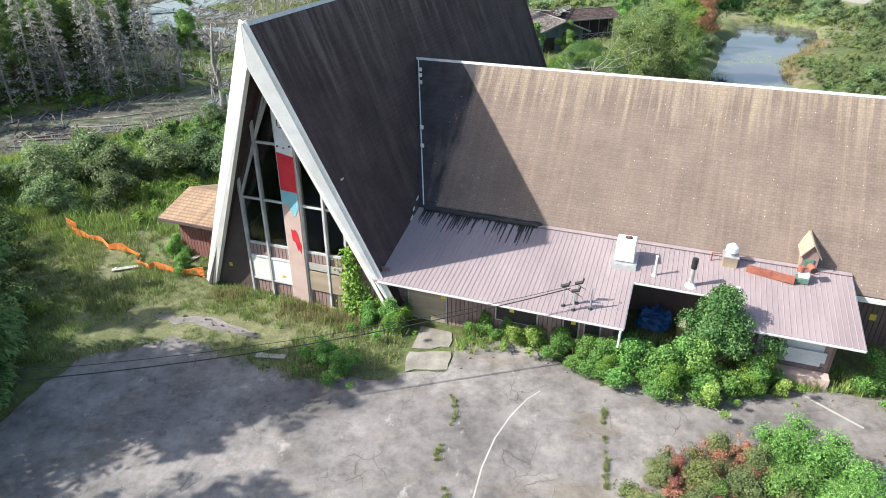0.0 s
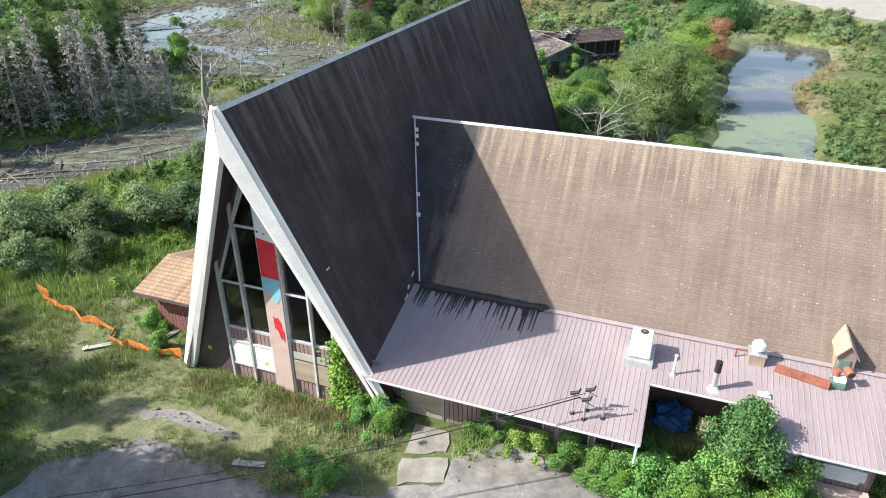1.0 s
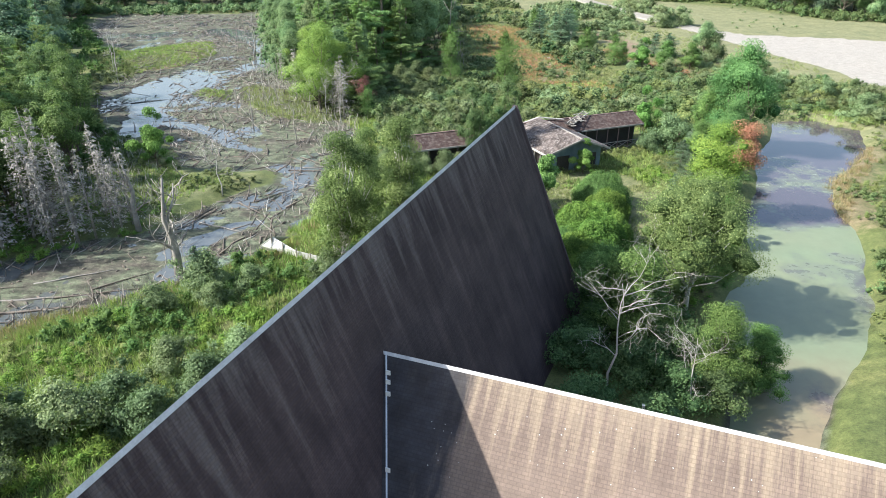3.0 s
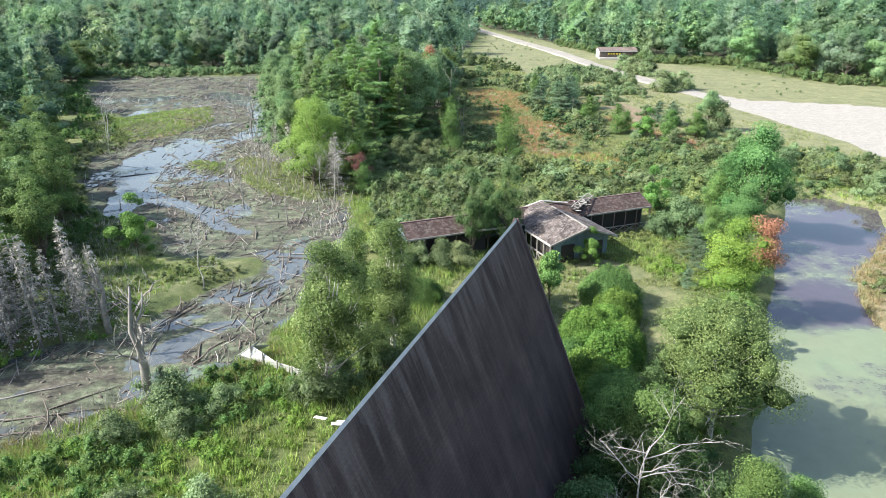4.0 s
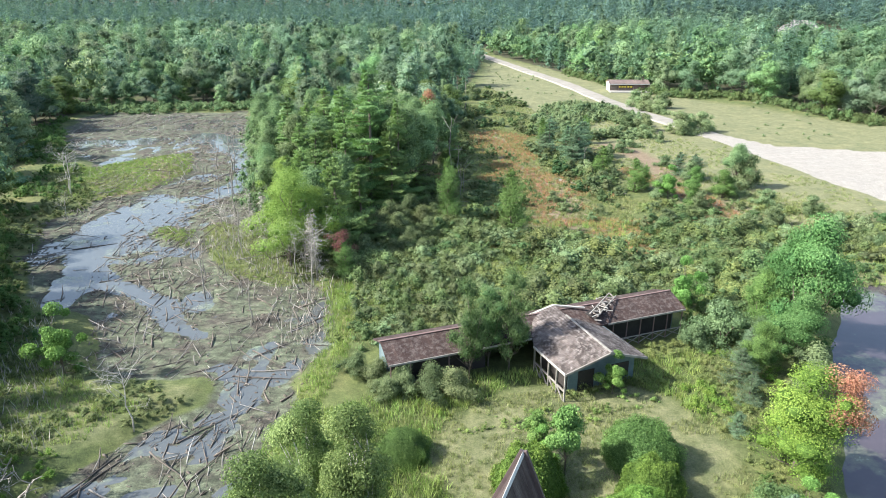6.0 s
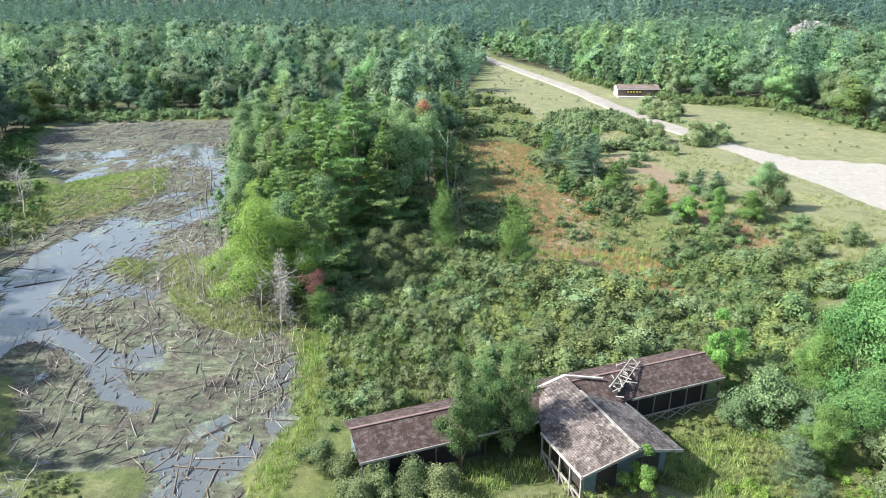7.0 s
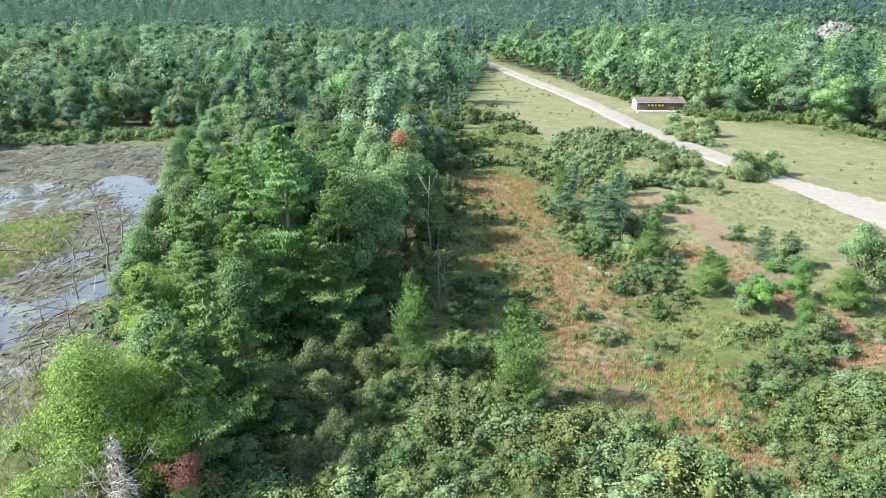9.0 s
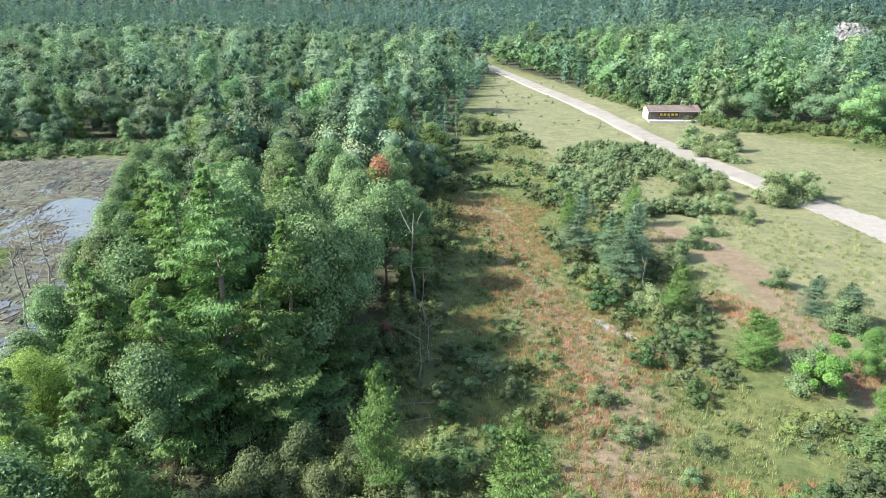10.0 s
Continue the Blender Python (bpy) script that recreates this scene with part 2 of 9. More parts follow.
def cards(name, V, mat, tint=None, plant=None, inner=None):
    """A mesh of many small separate faces, V being n x k x 3; inner: verts, triangles, tints and plants of the dense insides."""
    n, k = V.shape[:2]
    co, index = V.reshape(-1, 3), np.arange(n * k, dtype=np.int32)
    start = np.arange(0, n * k, k, dtype=np.int32)
    flat = np.zeros(n, bool)
    tint = np.full(n, 0.5) if tint is None else tint
    plant = np.zeros(n) if plant is None else plant
    if inner is not None:
        hv, hf, ht, hp = inner
        index = np.concatenate([index, (hf + len(co)).ravel().astype(np.int32)])
        start = np.concatenate([start, np.arange(n * k, n * k + hf.size, 3, dtype=np.int32)])
        flat = np.concatenate([flat, np.ones(len(hf), bool)])
        co, tint, plant = np.concatenate([co, hv]), np.concatenate([tint, ht]), np.concatenate([plant, hp])
    me = bpy.data.meshes.new(name)
    me.vertices.add(len(co))
    me.vertices.foreach_set("co", np.ascontiguousarray(co, np.float32).ravel())
    me.loops.add(len(index))
    me.loops.foreach_set("vertex_index", np.ascontiguousarray(index))
    me.polygons.add(len(start))
    me.polygons.foreach_set("loop_start", np.ascontiguousarray(start))
    me.update(calc_edges=True)
    me.polygons.foreach_set("use_smooth", flat)
    for key, val in (("tint", tint), ("plant", plant)):
        me.attributes.new(key, "FLOAT", "FACE").data.foreach_set("value", np.ascontiguousarray(val, np.float32))
    me.materials.append(mat)
    return me


def unit(v):
    return v / (np.linalg.norm(v, axis=-1, keepdims=True) + 1e-9)


def leaf_cards(c, nrm, length, width, r, axis=None):
    """Folded leaf sprays at the centres c, facing nrm."""
    n = len(c)
    if axis is None:
        axis = r.normal(size=(n, 3))
    a = unit(axis - nrm * np.sum(axis * nrm, -1, keepdims=True))
    b = np.cross(nrm, a)
    l = (length * r.uniform(0.6, 1.3, n))[:, None] / 2
    w = (width * r.uniform(0.6, 1.3, n))[:, None] / 2
    fold = nrm * w * 0.4
    return np.stack([c - a * l, c + b * w + fold, c + a * l, c - b * w + fold], 1)


def tube(points, radii, sides=6):
    """Verts and faces of a tapered tube along points."""
    pts = np.asarray(points, float)
    verts, faces = [], []
    for i, p in enumerate(pts):
        d = pts[min(i + 1, len(pts) - 1)] - pts[max(i - 1, 0)]
        d = d / (np.linalg.norm(d) + 1e-9)
        ref = np.array([1.0, 0, 0]) if abs(d[2]) > 0.7 else np.array([0, 0, 1.0])
        s = np.cross(d, ref)
        s /= np.linalg.norm(s)
        q = np.cross(d, s)
        for k in range(sides):
            ang = 2 * math.pi * k / sides
            verts.append(p + radii[i] * (math.cos(ang) * s + math.sin(ang) * q))
    for i in range(len(pts) - 1):
        for k in range(sides):
            j = (k + 1) % sides
            faces.append((i * sides + k, i * sides + j, (i + 1) * sides + j, (i + 1) * sides + k))
    faces.append(tuple(range(sides - 1, -1, -1)))
    faces.append(tuple((len(pts) - 1) * sides + k for k in range(sides)))
    return verts, faces


class Tubes:
    def __init__(self):
        self.v, self.f = [], []

    def add(self, points, radii, sides=6):
        v, f = tube(points, radii, sides)
        o = len(self.v)
        self.v += v
        self.f += [tuple(i + o for i in q) for q in f]

    def mesh(self, name, mat):
        me = mesh_of(name, self.v, self.f, mat)
        me.polygons.foreach_set("use_smooth", np.ones(len(me.polygons), bool))
        return me


def child(name, me, parent, label=""):
    ob = new(name, me)
    ob.parent = parent
    if label:
        tagged(ob, label)
    return ob


def part(name, bm, mat, parent, label=""):
    me = bpy.data.meshes.new(name)
    bmesh.ops.recalc_face_normals(bm, faces=bm.faces)
    bm.to_mesh(me)
    bm.free()
    me.materials.append(mat)
    return child(name, me, parent, label)


def box(x0, x1, y0, y1, z0, z1, bevel=0.0, bm=None):
    bm = bm or bmesh.new()
    made = bmesh.ops.create_cube(bm, size=1.0, matrix=Matrix.LocRotScale(((x0 + x1) / 2, (y0 + y1) / 2, (z0 + z1) / 2), None, (x1 - x0, y1 - y0, z1 - z0)))
    if bevel:
        edges = {e for v in made["verts"] for e in v.link_edges}
        bmesh.ops.bevel(bm, geom=list(edges), offset=bevel, segments=1, affect="EDGES")
    return bm


def prism(loop, shift, bm=None):
    """A solid between the loop of points and the same loop moved by shift."""
    bm = bm or bmesh.new()
    a = [bm.verts.new(p) for p in loop]
    b = [bm.verts.new(Vector(p) + Vector(shift)) for p in loop]
    bm.faces.new(a)
    bm.faces.new(list(reversed(b)))
    n = len(a)
    for i in range(n):
        bm.faces.new((a[i], b[i], b[(i + 1) % n], a[(i + 1) % n]))
    return bm


def bar(p, q, w, h=None, bm=None):
    """A square bar from p to q."""
    bm = bm or bmesh.new()
    p, q = Vector(p), Vector(q)
    m = Matrix.Translation((p + q) / 2) @ (q - p).to_track_quat("Z", "Y").to_matrix().to_4x4() @ Matrix.Diagonal((w, h or w, (q - p).length, 1))
    bmesh.ops.create_cube(bm, size=1.0, matrix=m)
    return bm


def cyl(p, q, r0, r1=None, sides=14, bm=None):
    bm = bm or bmesh.new()
    p, q = Vector(p), Vector(q)
    m = Matrix.Translation((p + q) / 2) @ (q - p).to_track_quat("Z", "Y").to_matrix().to_4x4()
    bmesh.ops.create_cone(bm, cap_ends=True, segments=sides, radius1=r0, radius2=r0 if r1 is None else r1, depth=(q - p).length, matrix=m)
    return bm


def thing(name, m, label, category, group=""):
    ob = new(name)
    ob.matrix_world = m
    return tagged(ob, label, category, group)


# ---------------------------------------------------------------- lie of the land
MARSH = [(-75, 40), (-45, 46), (-37, 50.5), (-34, 51), (-30, 57), (-26, 58.7), (-21.4, 62.5), (-17.2, 66), (-14.4, 70.8), (-14.6, 76.7),
         (-12.1, 83.3), (-11.1, 88.2), (-10.6, 97.8), (-12.8, 110.6), (-19.4, 120.8), (-29.3, 139.8), (-36.8, 163.2), (-46.4, 198), (-62.5, 243),
         (-88, 241), (-110, 237), (-103, 215), (-96, 200), (-71, 167), (-59.6, 145), (-63, 134), (-55.7, 117.7), (-49, 108), (-38, 103),
         (-32.7, 92.2), (-20.5, 90.2), (-18, 86), (-22.8, 82.1), (-26.2, 77.2), (-30, 73), (-37.6, 68), (-45, 59), (-75, 50)]
ISLES = [[(-69, 147), (-82, 170), (-72.5, 170), (-65, 179), (-57.6, 184), (-51.5, 167), (-54, 153), (-60, 147)], [(-36.5, 131.5), (-35, 136), (-25, 130), (-15.6, 113), (-19.4, 111.6), (-26, 114), (-32, 122.6)], [(-43.6, 129.4), (-42.6, 133.4), (-37, 131.5), (-36, 125)]]
# open water in the marsh: lines of a width at either end
CHANNELS = [([(-62, 205), (-51, 193), (-44, 182)], 4.5, 3.5), ([(-44, 182), (-39, 166), (-40, 153)], 3.0, 2.0), ([(-40, 153), (-44, 148), (-51, 143.5), (-52, 135), (-50, 127)], 2.2, 3.6), ([(-51, 149), (-44, 141), (-47, 135)], 2.5, 2.5),
            ([(-50, 127), (-46.5, 118), (-42, 112.5)], 3.2, 1.8), ([(-42, 112.5), (-37, 110.5), (-31, 106), (-27.8, 101), (-24.3, 99)], 1.2, 0.6), ([(-28.4, 109), (-27.0, 106.2)], 1.0, 1.0), ([(-45.5, 117), (-44, 105), (-40, 100)], 2.0, 1.0),
            ([(-16.1, 86), (-16.2, 92), (-16, 95), (-16.7, 98)], 0.1, 0.1), ([(-11.6, 97), (-9.4, 98.4)], 0.8, 0.4), ([(-92, 194), (-80, 196), (-74, 199)], 4.0, 2.5), ([(-14, 75.6), (-12.7, 77)], 0.6, 0.5), ([(-22.0, 72), (-20, 74.6)], 1.1, 1.0), ([(-24.2, 69.2), (-22.4, 70.3)], 0.8, 0.8), ([(-18.8, 67.6), (-17.4, 68.3)], 0.3, 0.3), ([(-75, 44), (-42, 51)], 1.2, 1.2)]
LAWN = [(0, 79), (1.6, 84), (7.4, 89.5), (13.6, 90.5), (17, 91.5), (21.5, 87), (24, 80.7), (20.6, 71.3), (16, 63), (9, 64), (3, 74)]
POND = [(15, 42), (18.1, 47.4), (20.1, 53.3), (23.2, 61), (28.2, 67.7), (31.6, 78), (36, 87.2), (40.8, 96.8), (48.9, 112.4), (54.6, 113.6),
        (58.5, 109), (51.8, 97), (44.2, 88.7), (40.3, 80.3), (38.7, 72), (33, 61), (28.1, 53.4), (23.5, 47.5), (20, 42)]
ROAD = [(2, 520), (14, 445), (33, 355), (44, 307), (50.5, 262), (56, 236), (62, 215.7), (67, 200), (76, 186)]
SAND = [(63, 206), (69.8, 193), (83, 192), (99, 185), (140, 170), (140, 105), (79, 129), (75, 137), (74, 151), (71, 165), (66, 185)]
WOOD_MID = [(-26, 131), (-18, 119), (-13, 121), (-6, 133), (-1, 146), (2, 160), (3.5, 180), (3, 215), (0, 245), (5, 300), (14, 400), (0, 520), (-60, 520),
            (-112, 242), (-63, 249), (-47, 203), (-38, 166), (-31, 143)]
WOOD_LEFT = [(-200, 40), (-60, 54), (-46, 62), (-39, 70), (-46, 80), (-53, 108), (-65, 121), (-78, 150), (-104, 200), (-114, 245), (-60, 520), (-500, 520), (-400, 40)]
WOOD_RIGHT = [(22, 450), (48, 352), (60, 306), (73, 276), (93, 275), (101, 259), (110, 226), (160, 200), (420, 170), (600, 520), (15, 520)]


def land(x, y):
    """Height of the ground."""
    x, y = np.asarray(x, float), np.asarray(y, float)
    z = 0.75 + 0.5 * (fbm(x, y, 14, 3) - 0.5) + 0.25 * (fbm(x, y, 3, 5, 3) - 0.5)
    z = z + 1.5 * (1 - smooth(38, 66, y + 0.25 * np.abs(x)))
    flat = smooth(34, 27, y)
    z = z * (1 - flat) + 2.2 * flat
    z = z + 2.5 * smooth(300, 520, y) * smooth(40, 260, x)
    z = z + 62 * smooth(430, 1150, y) * smooth(-60, 420, x)
    z = z + 26 * smooth(1300, 2600, y) * (0.5 + fbm(x, y, 700, 9, 2))
    m = signed(MARSH, x, y) + 5 * (fbm(x, y, 7, 21, 3) - 0.5)
    for isle in ISLES:
        m = np.minimum(m, -signed(isle, x, y) + 3 * (fbm(x, y, 5, 23, 3) - 0.5))
    low = 0.05 + 0.26 * (fbm(x, y, 9, 31, 4) - 0.5) + 0.42 * (fbm(x, y, 2.6, 33, 3) - 0.5)
    near = (np.abs(x + 45) < 60) & (y > 35) & (y < 215)
    if np.any(near):
        low = np.array(low)
        low[near] -= 0.5 * open_water(x[near], y[near])
    k = smooth(-3, 1.5, m)
    z = z * (1 - k) + low * k
    p = signed(POND, x, y) + 1.6 * (fbm(x, y, 5, 41, 3) - 0.5)
    k = smooth(-2.5, 1.0, p)
    return z * (1 - k) - 0.7 * k


def open_water(x, y):
    """1 in the open channels and pools of the marsh, falling to 0 on their banks."""
    x, y = np.asarray(x, float), np.asarray(y, float)
    wob = 2.2 * (fbm(x, y, 4.5, 25, 3) - 0.5)
    best = np.zeros(x.shape)
    for line, w0, w1 in CHANNELS:
        for k, (p, q) in enumerate(zip(line, line[1:])):
            w = w0 + (w1 - w0) * (k + 0.5) / (len(line) - 1)
            best = np.maximum(best, smooth(0.6, -0.5, along([p, q], x, y) - w + wob * min(1.0, w / 1.8)))
    return best


def land_at(x, y):
    return float(land(np.array([x]), np.array([y]))[0])


def spaced(lo, hi, step, far, grow):
    mid = list(np.arange(lo, hi + 1e-6, step))
    s, v, up = step, hi, []
    while v < far[1]:
        s *= grow
        v += s
        up.append(v)
    s, v, down = step, lo, []
    while v > far[0]:
        s *= grow
        v -= s
        down.append(v)
    return np.array(down[::-1] + mid + up)


def build_ground():
    gx, gy = spaced(-70, 75, 0.8, (-3000, 3000), 1.08), spaced(30, 160, 0.8, (-120, 4200), 1.06)
    X, Y = np.meshgrid(gx, gy)
    Z = land(X, Y)
    nx, ny = len(gx), len(gy)
    me = bpy.data.meshes.new("ground")
    me.vertices.add(nx * ny)
    me.vertices.foreach_set("co", np.stack([X, Y, Z], -1).astype(np.float32).ravel())
    i = (np.arange(ny - 1)[:, None] * nx + np.arange(nx - 1)[None]).ravel()
    q = np.stack([i, i + 1, i + nx + 1, i + nx], 1).astype(np.int32)
    me.loops.add(q.size)
    me.loops.foreach_set("vertex_index", q.ravel())
    me.polygons.add(len(q))
    me.polygons.foreach_set("loop_start", np.arange(0, q.size, 4, dtype=np.int32))
    me.update(calc_edges=True)
    me.polygons.foreach_set("use_smooth", np.ones(len(q), bool))
    x, y = X.ravel(), Y.ravel()
    wob = 4 * (fbm(x, y, 8, 51, 3) - 0.5)
    mud = smooth(-1.0, 1.2, signed(MARSH, x, y) + 5 * (fbm(x, y, 7, 21, 3) - 0.5))
    for isle in ISLES:
        mud = mud * (1 - smooth(-0.5, 1.5, signed(isle, x, y) - 3 * (fbm(x, y, 5, 23, 3) - 0.5)))
    mud = np.maximum(mud, smooth(-1.6, 0.4, signed(POND, x, y) + 1.6 * (fbm(x, y, 5, 41, 3) - 0.5)))
    road = smooth(0.6, -0.6, along(ROAD, x, y) - 1.9 - smooth(240, 200, y) * 1.7)
    sand = np.maximum(road, smooth(-1, 1, signed(SAND, x, y) + wob * 0.6))
    sand = np.maximum(sand, 0.95 * smooth(1.1, 0.2, along([(20.5, 163), (23.8, 158.6), (26.4, 155.8), (31.2, 152.3)], x, y) + 0.5 * (fbm(x, y, 2, 53, 2) - 0.5)))
    sand = np.maximum(sand, 0.8 * smooth(3, 0, along([(92, 266), (99, 262), (112, 252), (128, 240)], x, y)))
    dry = 0.72 * np.exp(-(along([(9, 205), (13, 185), (15, 168), (20, 148), (17, 132), (28, 126)], x, y) / 5.5) ** 2)
    dry = np.maximum(dry, 0.9 * np.exp(-(along([(40, 136), (47, 140), (36, 168), (43, 160)], x, y) / 3.5) ** 2))
    dry = np.maximum(dry, np.exp(-(along([(32, 187.4), (36.5, 192), (40.6, 185.4), (42.9, 173.7), (43.4, 163.1), (41, 157)], x, y) / 3.4) ** 2))
    dry = np.maximum(dry, 0.55 * np.exp(-(along([(41, 76), (46, 88), (55, 99)], x, y) / 3.5) ** 2))
    dry = np.maximum(dry, 0.6 * np.exp(-(along([(-58, 147), (-52, 158), (-60, 172)], x, y) / 4) ** 2))
    wood = np.maximum.reduce([smooth(-2, 3, signed(w, x, y)) for w in (WOOD_MID, WOOD_LEFT, WOOD_RIGHT)])
    wood = np.maximum(wood, smooth(480, 540, y))
    field = smooth(-8, 8, signed([(48, 110), (40, 150), (33, 170), (30, 200), (10, 300), (20, 440), (50, 350), (60, 300), (110, 225), (150, 200), (140, 100), (70, 95)], x, y) + wob)
    field = np.maximum(field, 0.75 * smooth(-2, 2, signed([(-26, 27), (-16, 24), (-6, 21), (-2, 22), (-3, 26), (-12, 30), (-15, 36), (-24, 38)], x, y) + wob * 0.5))
    field = np.maximum(field, 0.66 * smooth(-2, 2, signed(LAWN, x, y) + wob * 0.5))
    for brushy in (ISLES[1], [(-46, 80), (-34, 77), (-24, 81), (-19, 88), (-32, 92), (-42, 101)]):
        field = np.maximum(field, 0.6 * smooth(-2, 2, signed(brushy, x, y)) * fbm(x, y, 4, 52, 3) * 1.4)
    for key, val in (("mud", mud), ("sand", sand), ("dry", dry), ("wood", wood), ("field", field)):
        me.attributes.new(key, "FLOAT", "POINT").data.foreach_set("value", np.clip(val, 0, 1).astype(np.float32))

    m, nt, b = material("ground")
    vec = coords(nt)
    n1, n2, n3 = noise_tex(nt, vec, 0.12, 5), noise_tex(nt, vec, 0.9, 6, 0.7), noise_tex(nt, vec, 7, 6, 0.75)
    grass = ramp(nt, n1, [(0.3, (0.09, 0.125, 0.042)), (0.5, (0.135, 0.168, 0.058)), (0.7, (0.2, 0.205, 0.085))])
    grass = mix(nt, 0.9, grass, ramp(nt, n2, [(0.3, (0.35, 0.42, 0.3)), (0.7, (1.15, 1.1, 1.0))]), "MULTIPLY")
    meadow = ramp(nt, n2, [(0.3, (0.135, 0.157, 0.072)), (0.7, (0.25, 0.252, 0.142))])
    meadow = mix(nt, 0.6, meadow, ramp(nt, noise_tex(nt, vec, 0.25, 6, 0.7), [(0.35, (0.5, 0.56, 0.45)), (0.65, (1.15, 1.05, 0.95))]), "MULTIPLY")
    dryc = ramp(nt, n2, [(0.3, (0.15, 0.11, 0.068)), (0.7, (0.26, 0.2, 0.135))])
    mudc = ramp(nt, n2, [(0.3, (0.026, 0.024, 0.018)), (0.5, (0.072, 0.066, 0.05)), (0.72, (0.15, 0.138, 0.104))])
    mudc = mix(nt, 0.8, mudc, ramp(nt, noise_tex(nt, vec, 2.6, 8, 0.8), [(0.36, 0.2), (0.5, 0.95), (0.64, 1.6)]), "MULTIPLY")
    mudc = mix(nt, ramp(nt, noise_tex(nt, vec, 0.35, 5), [(0.38, 0.0), (0.5, 0.8)]), mudc, ramp(nt, n2, [(0.35, (0.07, 0.086, 0.05)), (0.65, (0.15, 0.182, 0.112))]))
    mudc = mix(nt, ramp(nt, noise_tex(nt, vec, 0.22, 6, 0.65), [(0.5, 0.0), (0.6, 0.7)]), mudc, ramp(nt, n2, [(0.35, (0.042, 0.036, 0.029)), (0.65, (0.112, 0.096, 0.078))]))
    churn = ramp(nt, noise_tex(nt, coords(nt, (0.6, 1.5, 1)), 0.8, 7, 0.75), [(0.36, 0.28), (0.48, 0.8), (0.6, 1.5)])
    mudc = mix(nt, 0.85, mudc, churn, "MULTIPLY")
    sandc = ramp(nt, n2, [(0.3, (0.27, 0.25, 0.22)), (0.7, (0.37, 0.35, 0.315))])
    woodc = ramp(nt, n2, [(0.3, (0.03, 0.035, 0.015)), (0.7, (0.075, 0.075, 0.035))])

    def weight(key, soft=0.18, spread=0.5):
        w = calc(nt, "ADD", attribute(nt, key), calc(nt, "MULTIPLY", calc(nt, "SUBTRACT", n2, 0.5), spread))
        return ramp(nt, w, [(0.5 - soft, 0.0), (0.5 + soft, 1.0)])

    col = mix(nt, weight("field", 0.3, 0.8), grass, meadow)
    col = mix(nt, weight("dry", 0.25, 1.0), col, dryc)
    col = mix(nt, weight("wood"), col, woodc)
    col = mix(nt, weight("sand", 0.12, 0.35), col, sandc)
    mw = weight("mud", 0.12, 0.5)
    col = mix(nt, mw, col, mudc)
    col = mix(nt, 0.55, col, ramp(nt, n3, [(0.35, 0.3), (0.6, 1.2)]), "MULTIPLY")
    nt.links.new(col, b.inputs["Base Color"])
    nt.links.new(calc(nt, "SUBTRACT", 0.95, calc(nt, "MULTIPLY", mw, 0.08)), b.inputs["Roughness"])
    bump(nt, b, n3, 0.7, 0.12)
    me.materials.append(m)
    tagged(new("ground", me), "uneven ground of grass, mud, sand and forest floor", "ground", kind="structure")


build_ground()


def build_water(name, outline, z, algae, label):
    """A still sheet of water, partly under a film of weed."""
    xs, ys = [p[0] for p in outline], [p[1] for p in outline]
    me = mesh_of(name, [(min(xs) - 3, min(ys) - 2, z), (max(xs) + 3, min(ys) - 2, z), (max(xs) + 3, max(ys) + 2, z), (min(xs) - 3, max(ys) + 2, z)], [(0, 1, 2, 3)], algae)
    tagged(new(name, me), label, "water", kind="structure")


def water_material(name, deep, film, film2, amount, scale, drift=None):
    m, nt, b = material(name)
    vec = coords(nt)
    n1, n2, n3 = noise_tex(nt, vec, scale, 4), noise_tex(nt, vec, scale * 9, 5, 0.7), noise_tex(nt, vec, scale * 0.6, 3)
    cover = calc(nt, "ADD", calc(nt, "MULTIPLY", n1, 0.75), calc(nt, "MULTIPLY", n2, 0.25))
    silt = ramp(nt, n3, [(0.42, 0.0), (0.6, 1.0)])
    if drift:
        # the film has drifted to the near end, silt to the shallows at its tip
        sep = nt.nodes.new("ShaderNodeSeparateXYZ")
        nt.links.new(vec, sep.inputs[0])
        along = calc(nt, "ADD", sep.outputs["Y"], calc(nt, "MULTIPLY", n2, 5.0))
        near = calc(nt, "DIVIDE", calc(nt, "SUBTRACT", drift[0], along), 4.0, clamp=True)
        tip = calc(nt, "DIVIDE", calc(nt, "SUBTRACT", drift[1], along), 6.0, clamp=True)
        cover = calc(nt, "ADD", cover, calc(nt, "SUBTRACT", calc(nt, "MULTIPLY", near, 0.155), 0.1))
        silt = calc(nt, "MULTIPLY", silt, calc(nt, "ADD", 0.25, calc(nt, "MULTIPLY", tip, 0.75)))
    w = ramp(nt, cover, [(1 - amount - 0.05, 0.0), (1 - amount + 0.07, 1.0)])
    col = mix(nt, w, deep, mix(nt, silt, film, film2))
    col = mix(nt, 0.25, col, ramp(nt, n2, [(0.3, 0.4), (0.7, 1.0)]), "MULTIPLY")
    nt.links.new(col, b.inputs["Base Color"])
    nt.links.new(calc(nt, "ADD", calc(nt, "MULTIPLY", w, 0.4), 0.03), b.inputs["Roughness"])
    b.inputs["Specular IOR Level"].default_value = 0.6
    bump(nt, b, n2, 0.08, 0.02)
    return m


build_water("pond_water", POND, 0.0, water_material("pond_water", (0.082, 0.07, 0.084), (0.17, 0.225, 0.138), (0.25, 0.205, 0.13), 0.53, 0.085, (80, 58)), "still brown pond water with patches of green weed")
build_water("marsh_water", MARSH, 0.0, water_material("marsh_water", (0.1, 0.112, 0.115), (0.17, 0.22, 0.13), (0.19, 0.2, 0.15), 0.42, 0.2), "shallow marsh water with duckweed")


